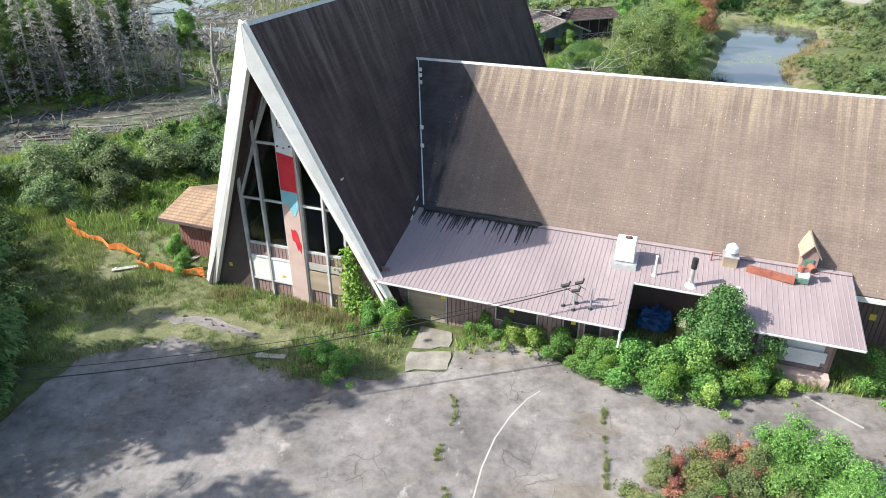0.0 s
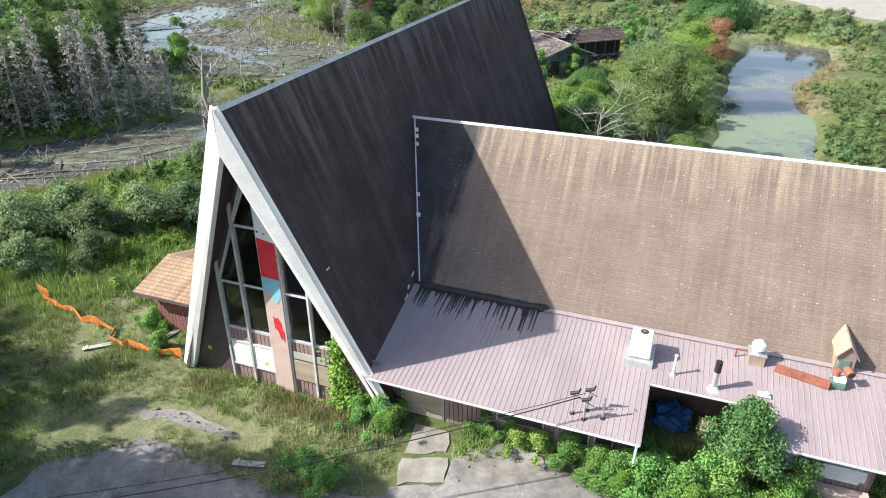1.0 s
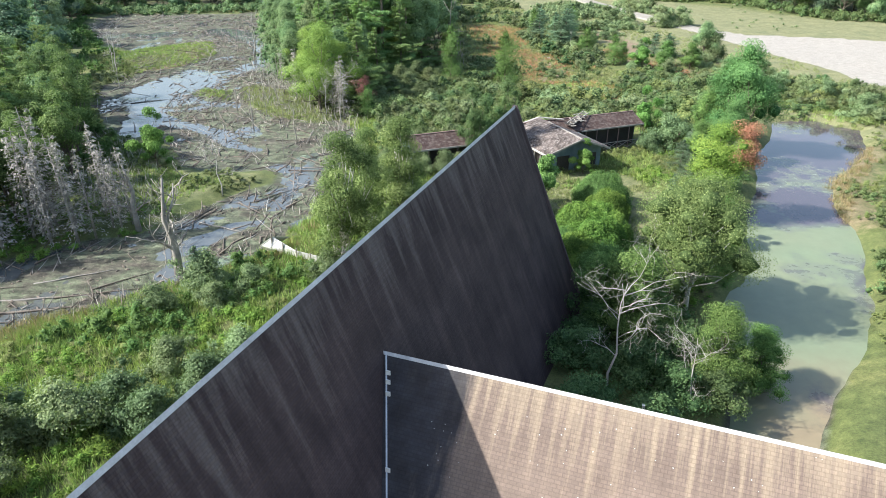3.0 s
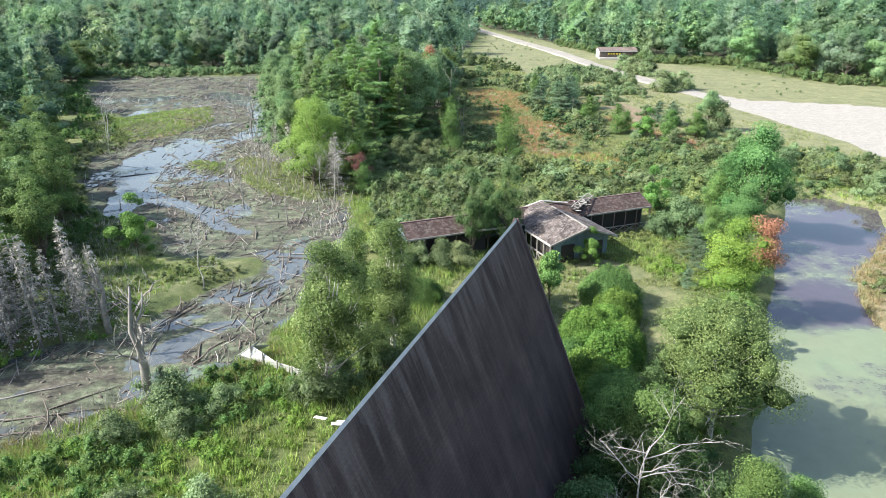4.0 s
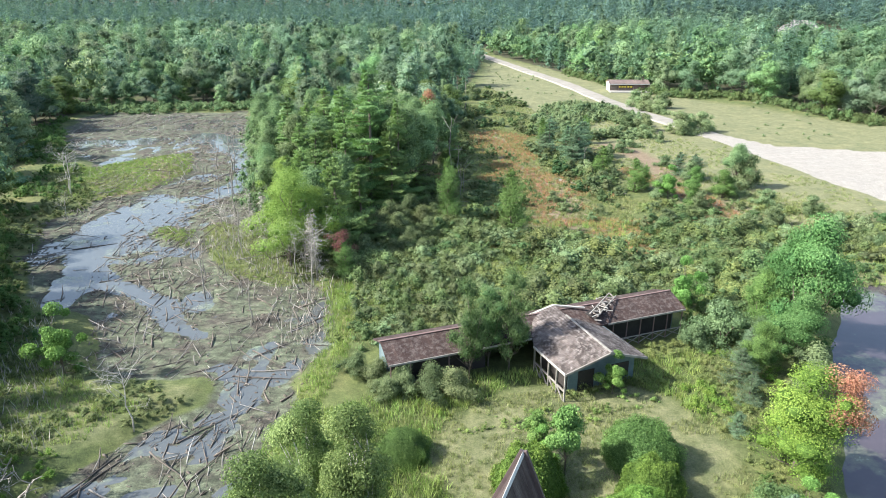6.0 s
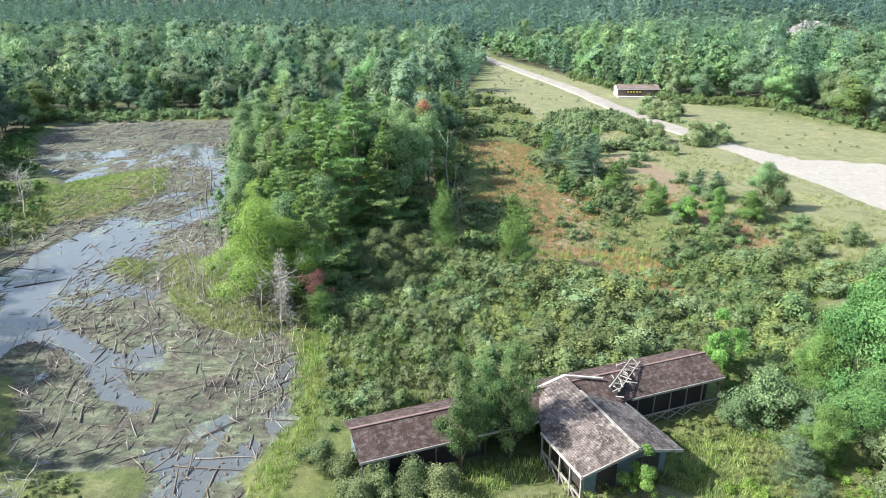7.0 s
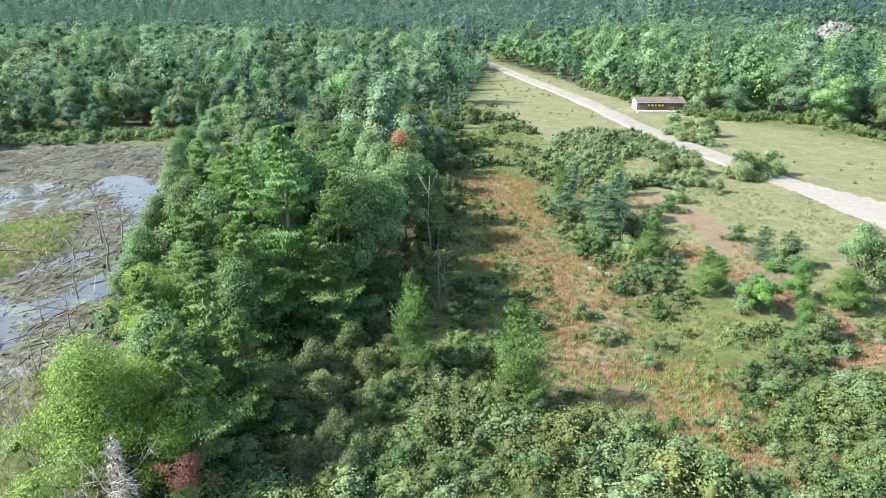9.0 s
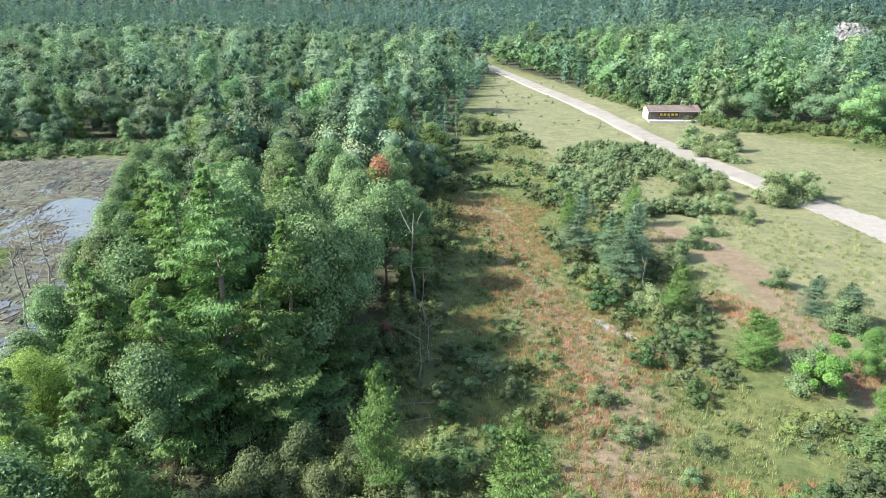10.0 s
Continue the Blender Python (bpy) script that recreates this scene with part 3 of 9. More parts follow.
# ---------------------------------------------------------------- plants
def crown_points(h, r, n, r_seed, base=0.25, clumps=16, top=1.0, ragged=0.25, wild=0.42, mottle=0.18, clumpy=0.45):
    """Leaf places and facings of a broad crown made of clumps, and the clumps' centres."""
    r_ = np.random.default_rng(r_seed)
    z0 = h * base
    half = (h - z0) / 2
    cc, cr = [], []
    for i in range(clumps):
        d = unit(r_.normal(size=3))
        if d[2] < (-0.5 if base > 0.02 else -0.9):
            d[2] = -d[2]
        k = r_.uniform(0.35, 0.82 + 0.3 * ragged)
        wide = r * (1.0 - 0.35 * max(0.0, d[2])) * (1 + ragged * 0.9 * min(1.2, max(-1.2, r_.normal())))
        cc.append((d[0] * k * wide, d[1] * k * wide, z0 + half + d[2] * k * half * top))
        cr.append(r * r_.uniform(0.2, 0.42))
    cc.append((0, 0, z0 + half))
    cr.append(r * 0.5)
    cc.append((0.1 * r, 0, h - r * 0.32))
    cr.append(r * 0.34)
    cc, cr = np.array(cc), np.array(cr)
    pick = r_.choice(len(cc), n, p=cr ** 2 / np.sum(cr ** 2))
    d = unit(r_.normal(size=(n, 3)) + (0, 0, 0.35))
    rad = cr[pick][:, None] * (1.12 - 0.6 * r_.random((n, 1)) ** 1.6)
    p = cc[pick] + d * rad * (1, 1, 0.8)
    whole = unit((p - (0, 0, z0 + half * 0.8)) / np.array([r, r, half]))
    nrm = unit(0.55 * d + 0.7 * whole + wild * r_.normal(size=(n, 3)))
    # upper sides of the clumps lighter, top light put into the leaf tint
    lit_top = np.clip((np.sum(d * (0, 0, 1), -1) + 0.2), -0.6, 1.0)
    tint = np.clip(0.4 + mottle * r_.normal(size=n) + clumpy * (r_.random(len(cc))[pick] - 0.5) + 0.16 * lit_top, 0, 1)
    return p, nrm, tint, cc, cr


def lump(level):
    """Verts and triangles of a small round lump."""
    g = (1 + 5 ** 0.5) / 2
    v = [tuple(p) for p in unit(np.array([(-1, g, 0), (1, g, 0), (-1, -g, 0), (1, -g, 0), (0, -1, g), (0, 1, g), (0, -1, -g), (0, 1, -g), (g, 0, -1), (g, 0, 1), (-g, 0, -1), (-g, 0, 1)], float))]
    f = [(0, 11, 5), (0, 5, 1), (0, 1, 7), (0, 7, 10), (0, 10, 11), (1, 5, 9), (5, 11, 4), (11, 10, 2), (10, 7, 6), (7, 1, 8), (3, 9, 4), (3, 4, 2), (3, 2, 6), (3, 6, 8), (3, 8, 9), (4, 9, 5), (2, 4, 11), (6, 2, 10), (8, 6, 7), (9, 8, 1)]
    for step in range(level):
        seen, out = {}, []

        def middle(i, j):
            key = (min(i, j), max(i, j))
            if key not in seen:
                seen[key] = len(v)
                v.append(tuple(unit(np.array(v[i]) + np.array(v[j]))))
            return seen[key]

        for i, j, k in f:
            a, b, c = middle(i, j), middle(j, k), middle(k, i)
            out += [(i, a, c), (j, b, a), (k, c, b), (a, b, c)]
        f = out
    return np.array(v), np.array(f)


LUMPS = [lump(0), lump(1), (np.array([(1, 0, 0), (0, 1, 0), (-1, 0, 0), (0, -1, 0), (0, 0, 1), (0, 0, -1)], float), np.array([(0, 1, 4), (1, 2, 4), (2, 3, 4), (3, 0, 4), (1, 0, 5), (2, 1, 5), (3, 2, 5), (0, 3, 5)]))]


def insides(cc, cr, fill, level, q):
    """The dense uneven insides of a crown's clumps: verts, triangles and dark tints that paint their shade."""
    lv, lf = LUMPS[level]
    hv, hf, ht = [], [], []
    for i, (c, k) in enumerate(zip(cc, cr)):
        size = k * fill * q.uniform(0.8, 1.2, 3) * (1, 1, 0.82)
        hv.append(lv * size * (1 + 0.16 * q.normal(size=(len(lv), 1))) + c)
        hf.append(lf + i * len(lv))
        # lowest tints here: the crown's inner shade put into the colour
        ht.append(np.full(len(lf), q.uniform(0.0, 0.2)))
    return np.concatenate(hv), np.concatenate(hf), np.concatenate(ht)


def broad_crown(h, r, n, leaf, seed, fill=0.52, level=0, **kw):
    """Leaves as triangles over the dense insides of the clumps."""
    p, nrm, tint, cc, cr = crown_points(h, r, n, seed, **kw)
    q = np.random.default_rng(seed + 1)
    V = leaf_cards(p, nrm, leaf, leaf * 1.1, q)[:, :3]
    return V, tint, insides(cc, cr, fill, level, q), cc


def pine_crown(h, r, n, leaf, seed, base=0.12, power=0.75, gap=0.8, up=0.12, spread=0.34):
    """Whorls of flat boughs with tufts of needles."""
    q = np.random.default_rng(seed)
    boughs = []
    z = h * base
    while z < h * 0.985:
        f = (z - h * base) / (h * (1 - base))
        length = r * (1 - f) ** power * q.uniform(0.75, 1.1) + 0.15
        for k in range(int(q.integers(5, 9))):
            a = q.uniform(0, 2 * math.pi)
            boughs.append((z + q.uniform(-0.3, 0.3) * gap, a, length * q.uniform(0.4, 1.12) * (1 + 0.3 * math.cos(a - 2.1 * math.sin(4.0 * f + seed)))))
        z += gap * q.uniform(0.7, 1.25) * (1 - 0.45 * f)
    L = np.array([b[2] for b in boughs])
    pick = q.choice(len(boughs), n, p=(L + 0.3) / np.sum(L + 0.3))
    zz, aa, ll = (np.array([b[i] for b in boughs])[pick] for i in range(3))
    s = 1 - 0.85 * q.random(n) ** 1.5
    side = q.normal(size=n) * spread * ll * (1.1 - 0.75 * s)
    d = np.stack([np.cos(aa), np.sin(aa), np.zeros(n)], 1)
    t = np.stack([-np.sin(aa), np.cos(aa), np.zeros(n)], 1)
    p = d * (s * ll)[:, None] + t * side[:, None]
    p[:, 2] += zz + up * s * s * ll - 0.05 * ll + q.normal(size=n) * (0.06 + 0.018 * ll)
    nrm = unit(np.array([0, 0, 0.65]) + 0.6 * d + 0.32 * q.normal(size=(n, 3)))
    V = leaf_cards(p, nrm, leaf, leaf * 0.55, q, axis=d + 0.5 * t * np.sign(side)[:, None] + 0.3 * q.normal(size=(n, 3)))
    tint = np.clip(0.3 + 0.35 * s * q.random(n) + 0.15 * q.normal(size=n), 0, 1)
    return V, tint, boughs


def limbs(tb, h, r0, targets, seed, lean=0.04, start=0.25):
    """A crooked trunk and limbs that reach the crown's clumps."""
    q = np.random.default_rng(seed)
    pts = [np.array([0, 0, -0.3])]
    for k in range(1, 7):
        pts.append(np.array([q.normal() * lean * h * k / 6, q.normal() * lean * h * k / 6, h * 0.86 * k / 6]))
    tb.add(pts, [r0 * (1.25 if i == 0 else 1 - 0.85 * i / 6) for i in range(7)], 8)
    for c in targets:
        f = np.clip(start + q.uniform(0.0, 0.35), 0, 0.9) * c[2] / (h * 0.86)
        k = int(np.clip(f * 6, 0, 5))
        a = pts[k] + (pts[k + 1] - pts[k]) * (f * 6 - k)
        mid = (a + c) / 2 + q.normal(size=3) * 0.08 * h * 0.3 + (0, 0, -0.03 * h)
        tb.add([a, mid, c], [r0 * 0.42, r0 * 0.26, r0 * 0.08], 5)


LEAVES, FINE = 3.0, 0.72


def make_tree(name, label, leaf_mat, bark_mat, h, r, n, leaf, seed, trunk=0.16, **kw):
    tree = thing(name, Matrix(), label, "tree")
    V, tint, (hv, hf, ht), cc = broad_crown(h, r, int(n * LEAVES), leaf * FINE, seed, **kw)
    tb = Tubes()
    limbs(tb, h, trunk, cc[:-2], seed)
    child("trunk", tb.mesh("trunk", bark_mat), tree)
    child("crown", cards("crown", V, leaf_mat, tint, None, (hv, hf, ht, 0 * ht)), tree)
    return tree


def make_pine(name, label, leaf_mat, h, r, n, leaf, seed, trunk=0.18, **kw):
    tree = thing(name, Matrix(), label, "tree")
    V, tint, boughs = pine_crown(h, r, int(n * 1.9), leaf * 0.8, seed, **kw)
    V = V[:, :3]
    tb = Tubes()
    tb.add([(0, 0, -0.3), (0.03 * h, 0, h * 0.5), (0, 0.01 * h, h * 0.98)], [trunk * 1.2, trunk * 0.7, 0.02], 7)
    for z, a, l in boughs[::2]:
        tb.add([(0, 0, z), (math.cos(a) * l * 0.8, math.sin(a) * l * 0.8, z + 0.05 * l)], [0.05, 0.015], 3)
    child("trunk", tb.mesh("trunk", M["bark"]), tree)
    child("crown", cards("crown", V, leaf_mat, tint), tree)
    return tree


def make_bush(name, label, leaf_mat, h, r, n, leaf, seed, **kw):
    bush = thing(name, Matrix(), label, "bush")
    kw.setdefault("base", -0.25)
    V, tint, (hv, hf, ht), cc = broad_crown(h, r, int(n * LEAVES), leaf * FINE, seed, **kw)
    V, hv = np.maximum(V, (-99, -99, -0.1)), np.maximum(hv, (-99, -99, -0.1))
    tb = Tubes()
    for c in cc[:8]:
        tb.add([(c[0] * 0.1, c[1] * 0.1, -0.2), (c[0] * 0.5, c[1] * 0.4, max(c[2], 0.1) * 0.5), (c[0], c[1], max(c[2], 0.2))], [0.04, 0.03, 0.01], 4)
    child("stem", tb.mesh("stem", M["bark"]), bush)
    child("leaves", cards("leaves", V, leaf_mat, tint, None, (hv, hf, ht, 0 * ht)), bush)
    return bush


def make_dome(name, label, leaf_mat, h, r, n, leaf, seed):
    """A dense shrub with one rounded, slightly lumpy outline of small leaves."""
    bush = thing(name, Matrix(), label, "bush")
    q = np.random.default_rng(seed)
    bumps, depth = unit(q.normal(size=(38, 3))), q.uniform(0.4, 1.0, 38)

    def swell(d):
        near = np.exp(-((1 - d @ bumps.T) / 0.035)) * depth
        return 0.84 + 0.24 * near.max(1)

    d = unit(q.normal(size=(n, 3)))
    d[:, 2] = np.abs(d[:, 2]) * 1.0 - 0.12 * q.random(n)
    d = unit(d)
    out = swell(d)[:, None]
    form = np.array([r, r, h])
    p = d * form * (out - 0.1 * q.random((n, 1)) ** 2 + 0.03 * q.normal(size=(n, 1)))
    slope = unit(d / form + 0.0)
    # leaves in the hollows tinted darker, crease shade put into the colour
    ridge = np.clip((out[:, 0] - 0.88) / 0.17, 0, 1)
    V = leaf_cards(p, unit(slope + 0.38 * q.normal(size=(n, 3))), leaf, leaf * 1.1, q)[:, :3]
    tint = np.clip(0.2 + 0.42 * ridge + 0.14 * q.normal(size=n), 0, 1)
    lv, lf = lump(2)
    hv = lv * (swell(lv) - 0.07)[:, None] * form
    V, hv = np.maximum(V, (-99, -99, -0.1)), np.maximum(hv, (-99, -99, -0.1))
    tb = Tubes()
    for k in range(6):
        a = k * 1.05
        tb.add([(0, 0, -0.2), (0.3 * r * math.cos(a), 0.3 * r * math.sin(a), 0.4 * h), (0.6 * r * math.cos(a), 0.6 * r * math.sin(a), 0.65 * h)], [0.06, 0.04, 0.015], 4)
    child("stem", tb.mesh("stem", M["bark"]), bush)
    # the core's tint is nearly the darkest, painted as inner shade
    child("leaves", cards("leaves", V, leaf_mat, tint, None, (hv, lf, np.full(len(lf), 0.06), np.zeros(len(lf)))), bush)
    return bush


def dead_branches(tb, p, d, length, radius, depth, q, sides=5):
    """A forking bare branch."""
    pts, dirs = [p], d
    for k in range(3):
        dirs = unit(dirs + 0.28 * q.normal(size=3))
        pts.append(pts[-1] + dirs * length / 3)
    tb.add(pts, [radius, radius * 0.8, radius * 0.62, radius * 0.4], sides)
    if depth:
        for k in range(int(q.integers(2, 5))):
            s = q.integers(1, 4)
            dead_branches(tb, pts[s], unit(dirs + 0.85 * q.normal(size=3) + (0, 0, 0.1)), length * q.uniform(0.45, 0.75), radius * 0.5, depth - 1, q, max(3, sides - 1))


def make_snag(name, label, h, radius, seed, depth=2, count=5, mat="dead_wood", crook=0.03, rise=(0.2, 1.0), reach=(0.18, 0.36), at=(0.35, 0.98)):
    tree = thing(name, Matrix(), label, "dead tree")
    q = np.random.default_rng(seed)
    tb, br = Tubes(), Tubes()
    pts = [np.array([0, 0, -0.4])]
    for k in range(1, 6):
        pts.append(np.array([q.normal() * crook * h, q.normal() * crook * h, h * k / 5]))
    tb.add(pts, [radius * (1.3 - 1.05 * k / 5) for k in range(6)], 8)
    for k in range(count):
        s = q.uniform(*at)
        i = int(s * 5)
        a = pts[i] + (pts[min(i + 1, 5)] - pts[i]) * (s * 5 - i)
        ang = q.uniform(0, 6.28)
        dead_branches(br, a, unit(np.array([math.cos(ang), math.sin(ang), q.uniform(*rise)])), h * q.uniform(*reach), radius * 0.42, depth, q)
    child("trunk", tb.mesh("trunk", M[mat]), tree)
    if count:
        tagged(child("limb", br.mesh("limb", M[mat]), tree), kind="stuff")
    return tree


def make_dead_conifer(name, label, h, r, seed, n=420):
    tree = thing(name, Matrix(), label, "dead tree")
    q = np.random.default_rng(seed)
    tb, br = Tubes(), Tubes()
    lean = q.normal(size=2) * 0.05 * h
    tb.add([(0, 0, -0.4), (lean[0] * 0.4, lean[1] * 0.4, h * 0.5), (lean[0], lean[1], h)], [0.15, 0.09, 0.015], 6)
    for k in range(110):
        f = q.uniform(0.12, 0.97)
        a = q.uniform(0, 6.28)
        l = r * (1 - f) ** 0.7 * q.uniform(0.5, 1.1) + 0.2
        p = np.array([lean[0] * f, lean[1] * f, h * f])
        d = np.array([math.cos(a), math.sin(a), -0.25])
        br.add([p, p + d * l * 0.5, p + d * l + (0, 0, 0.08 * l)], [0.028, 0.018, 0.006], 3)
    V, tint, _ = pine_crown(h, r * 0.8, n, 0.3, seed + 1, up=-0.25)
    child("trunk", tb.mesh("trunk", M["dead_wood"]), tree)
    tagged(child("limb", br.mesh("limb", M["dead_wood"]), tree), kind="stuff")
    tagged(child("dead_twig", cards("dead_twig", V[:, :3], M["dead_needle"], tint), tree), kind="stuff")
    return tree


def put(template, spots, group=""):
    """Sets the template at the first spot (x, y, scale, turn, stretch) and copies of it at the others."""
    made = []
    for i, spot in enumerate(spots):
        x, y, s = spot[:3]
        turn = spot[3] if len(spot) > 3 else (x * 37 + y * 53) % 360
        tall = spot[4] if len(spot) > 4 else 1.0
        m = Matrix.LocRotScale((x, y, land_at(x, y) - 0.03), Euler((0, 0, radians(turn))), (s, s, s * tall))
        ob = template if i == 0 else copy_thing(template, Matrix())
        ob.matrix_basis = m
        if group:
            tagged(ob, group=group)
        made.append(ob)
    return made


def scatter(poly, step, seed, jitter=0.45):
    """Loose places inside a polygon, about step apart."""
    q = np.random.default_rng(seed)
    xs, ys = [p[0] for p in poly], [p[1] for p in poly]
    X, Y = np.meshgrid(np.arange(min(xs), max(xs), step), np.arange(min(ys), max(ys), step))
    x = (X + q.uniform(-jitter, jitter, X.shape) * step).ravel()
    y = (Y + q.uniform(-jitter, jitter, X.shape) * step).ravel()
    keep = signed(poly, x, y) > 0
    return x[keep], y[keep]


def strew(name, templates, x, y, size, mat, seed, label, category, tall=(0.8, 1.3)):
    """Many plants that nobody could count, in one object."""
    return tagged(new(name, grove_mesh(templates, x, y, size, mat, seed, land(x, y), tall)), label, category, kind="stuff")


def grove_mesh(templates, x, y, size, mat, seed, z=None, tall=(0.8, 1.1)):
    """One mesh of many turned and scaled plants."""
    q = np.random.default_rng(seed)
    z = np.zeros(len(x)) if z is None else z
    Vs, ts, ps, HV, HF, HT, HP = [], [], [], [], [], [], []
    which = q.integers(0, len(templates), len(x))
    base = 0
    for k, (V, tint, *rest) in enumerate(templates):
        idx = np.nonzero(which == k)[0]
        if not len(idx):
            continue
        ang = q.uniform(0, 6.28, len(idx))
        s = size[idx] if hasattr(size, "__len__") else np.full(len(idx), size)
        s = s * q.uniform(0.75, 1.25, len(idx))
        zs = s * q.uniform(*tall, len(idx))
        c, si = np.cos(ang) * s, np.sin(ang) * s
        mine = q.random(len(idx))

        def moved(P):
            P = P.reshape(1, -1, 3)
            W = np.empty((len(idx), P.shape[1], 3))
            W[..., 0] = c[:, None] * P[..., 0] - si[:, None] * P[..., 1] + x[idx][:, None]
            W[..., 1] = si[:, None] * P[..., 0] + c[:, None] * P[..., 1] + y[idx][:, None]
            W[..., 2] = zs[:, None] * P[..., 2] + z[idx][:, None]
            return W

        Vs.append(moved(V).reshape(-1, *V.shape[1:]))
        ts.append(np.tile(tint, len(idx)))
        ps.append(np.repeat(mine, len(V)))
        if rest:
            hv, hf, ht = rest[0]
            HV.append(moved(hv).reshape(-1, 3))
            HF.append((hf[None] + (np.arange(len(idx)) * len(hv))[:, None, None] + base).reshape(-1, 3))
            HT.append(np.tile(ht, len(idx)))
            HP.append(np.repeat(mine, len(hf)))
            base += len(idx) * len(hv)
    inner = tuple(np.concatenate(v) for v in (HV, HF, HT, HP)) if HV else None
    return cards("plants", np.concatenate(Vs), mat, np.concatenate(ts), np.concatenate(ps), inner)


def outside(x, y, *polys, margin=0.0):
    keep = np.ones(len(x), bool)
    for p in polys:
        keep &= signed(p, x, y) < -margin
    return x[keep], y[keep]


# ---- the single trees that stand out
LODGE_SITE = [(-17, 22), (26, 12), (34, 36), (22, 45), (14, 60), (2, 66), (-10, 36), (-18, 36)]

birch = make_tree("birch_tree", "tall birch with pale trunk and fine yellow-green leaves", M["leaf_birch"], M["birch_bark"], 11, 2.75, 12000, 0.17, 11, base=0.0, clumps=34, trunk=0.15, ragged=0.55, fill=0.38, clumpy=0.7)
put(birch, [(-18.6, 143.5, 1.15), (-8.8, 154, 1.2), (-7.6, 63.5, 1.2, 40, 0.92), (-3.0, 67.8, 1.12, 120, 0.98), (-6.0, 71, 0.95, 200)], "birches")
pond_birch = make_tree("birch_tree", "broad birch with pale limbs and light green leaves beside the pond", M["leaf_birch"], M["birch_bark"], 11, 4.7, 17000, 0.16, 71, base=0.03, clumps=52, trunk=0.2, ragged=0.3, fill=0.5)
put(pond_birch, [(18.6, 58.8, 1.0, 30)], "birches")
leafy = make_tree("leafy_tree", "leafy green deciduous tree with a rounded uneven crown", M["leaf_green"], M["bark"], 10, 3.4, 8500, 0.22, 12, base=-0.12, clumps=34, ragged=0.35)
put(leafy, [(43.5, 152, 0.52), (40.2, 143.2, 0.48), (47.6, 149.5, 0.66, 0, 0.8), (13.2, 53.5, 0.75), (17.5, 49.5, 0.6), (11.6, 55.5, 0.7), (20.8, 61.5, 0.6), (22.5, 63.5, 0.5), (30.2, 92, 0.55), (20.5, 50.5, 0.6, 0, 0.9), (34, 101, 0.7)], "leafy trees")
dark_tree = make_tree("maple_tree", "dense dark green maple beside the pond", M["leaf_teal"], M["bark"], 11.5, 4.3, 8000, 0.3, 13, base=0.0, clumps=30)
put(dark_tree, [(37.0, 98.0, 1.0, 0, 1.12), (34.6, 94.2, 0.62), (36.4, 100.4, 0.8, 80, 1.2)])
maple = make_tree("maple_tree", "light green maple turning orange-red beside the pond", M["leaf_bright"], M["bark"], 9.5, 3.6, 9000, 0.17, 14, base=0.0, clumps=32, ragged=0.35)
pr, nr, tr_, _, _ = crown_points(8.4, 2.3, 12000, 15, base=0.15, clumps=16, ragged=0.4)
keep = np.random.default_rng(5).random(len(pr)) < 0.35 + 0.55 * smooth(-1.2, 0.8, pr[:, 0])
shift = np.array([1.75, -0.9, 0.95])
child("red_leaves", cards("red_leaves", leaf_cards(pr[keep] + shift, nr[keep], 0.13, 0.15, np.random.default_rng(3))[:, :3], M["leaf_red"], tr_[keep]), maple, "orange-red autumn leaves")
put(maple, [(27.0, 78.2, 1.08, 0, 0.9)])
yellow = make_tree("poplar_tree", "yellow-green poplar at the edge of the marsh", M["leaf_yellow"], M["bark"], 12, 4.5, 14000, 0.2, 16, base=0.0, clumps=38, ragged=0.5, fill=0.3)
put(yellow, [(-19.2, 117.2, 1.12, 20), (-21.5, 130.5, 0.75), (-24.5, 138, 0.8), (-10.2, 150.5, 0.95), (-17.0, 119.4, 0.85, 80), (-48, 84, 0.7)], "yellow-green trees")
clipped = make_dome("round_shrub", "dense rounded yellow-green shrub on the lawn", M["leaf_moss"], 3.6, 2.9, 26000, 0.15, 17)
put(clipped, [(16.0, 75.4, 0.85, 70, 1.0), (14.6, 72.6, 0.8, 10), (12.4, 70.6, 0.95, 40, 1.05), (15.4, 70.0, 0.8, 160), (13.6, 66.8, 1.05, 200, 1.1), (11.0, 63.2, 1.0, 300, 1.15), (7.6, 75.6, 0.95, 120, 1.1)], "rounded shrubs behind the lodge")
dark_round = make_dome("round_shrub", "dark green domed shrub on the lawn", M["leaf_green"], 3.6, 3.0, 26000, 0.12, 18)
put(dark_round, [(16.4, 79.4, 1.02, 0, 1.05), (12.6, 60.8, 1.0, 0, 1.25), (-1.4, 79.5, 0.7), (10.6, 66.4, 0.8, 90, 1.1)], "rounded shrubs behind the lodge")
sapling = make_tree("young_tree", "slender young tree with soft green leaves", M["leaf_green"], M["bark"], 5, 1.5, 2200, 0.24, 19, base=0.05, clumps=14, trunk=0.06)
put(sapling, [(10.4, 77.5, 1.15), (8.5, 79.5, 0.8), (21.5, 72, 0.55), (48, 118, 1.0)], "young trees")
bright_sapling = make_tree("young_tree", "bright green young tree with a loose crown", M["leaf_fresh"], M["bark"], 5.4, 1.5, 3000, 0.2, 21, base=0.0, clumps=16, trunk=0.06, ragged=0.4)
put(bright_sapling, [(27.2, 105.2, 1.2), (16.1, 88.3, 0.8, 40), (8.9, 78.2, 0.7), (-33.6, 90.2, 1.35, 60, 1.0), (24.6, 72.0, 0.95, 70, 0.9), (25.4, 71.0, 0.8), (38.0, 148.6, 1.25, 20, 0.9)], "young trees")
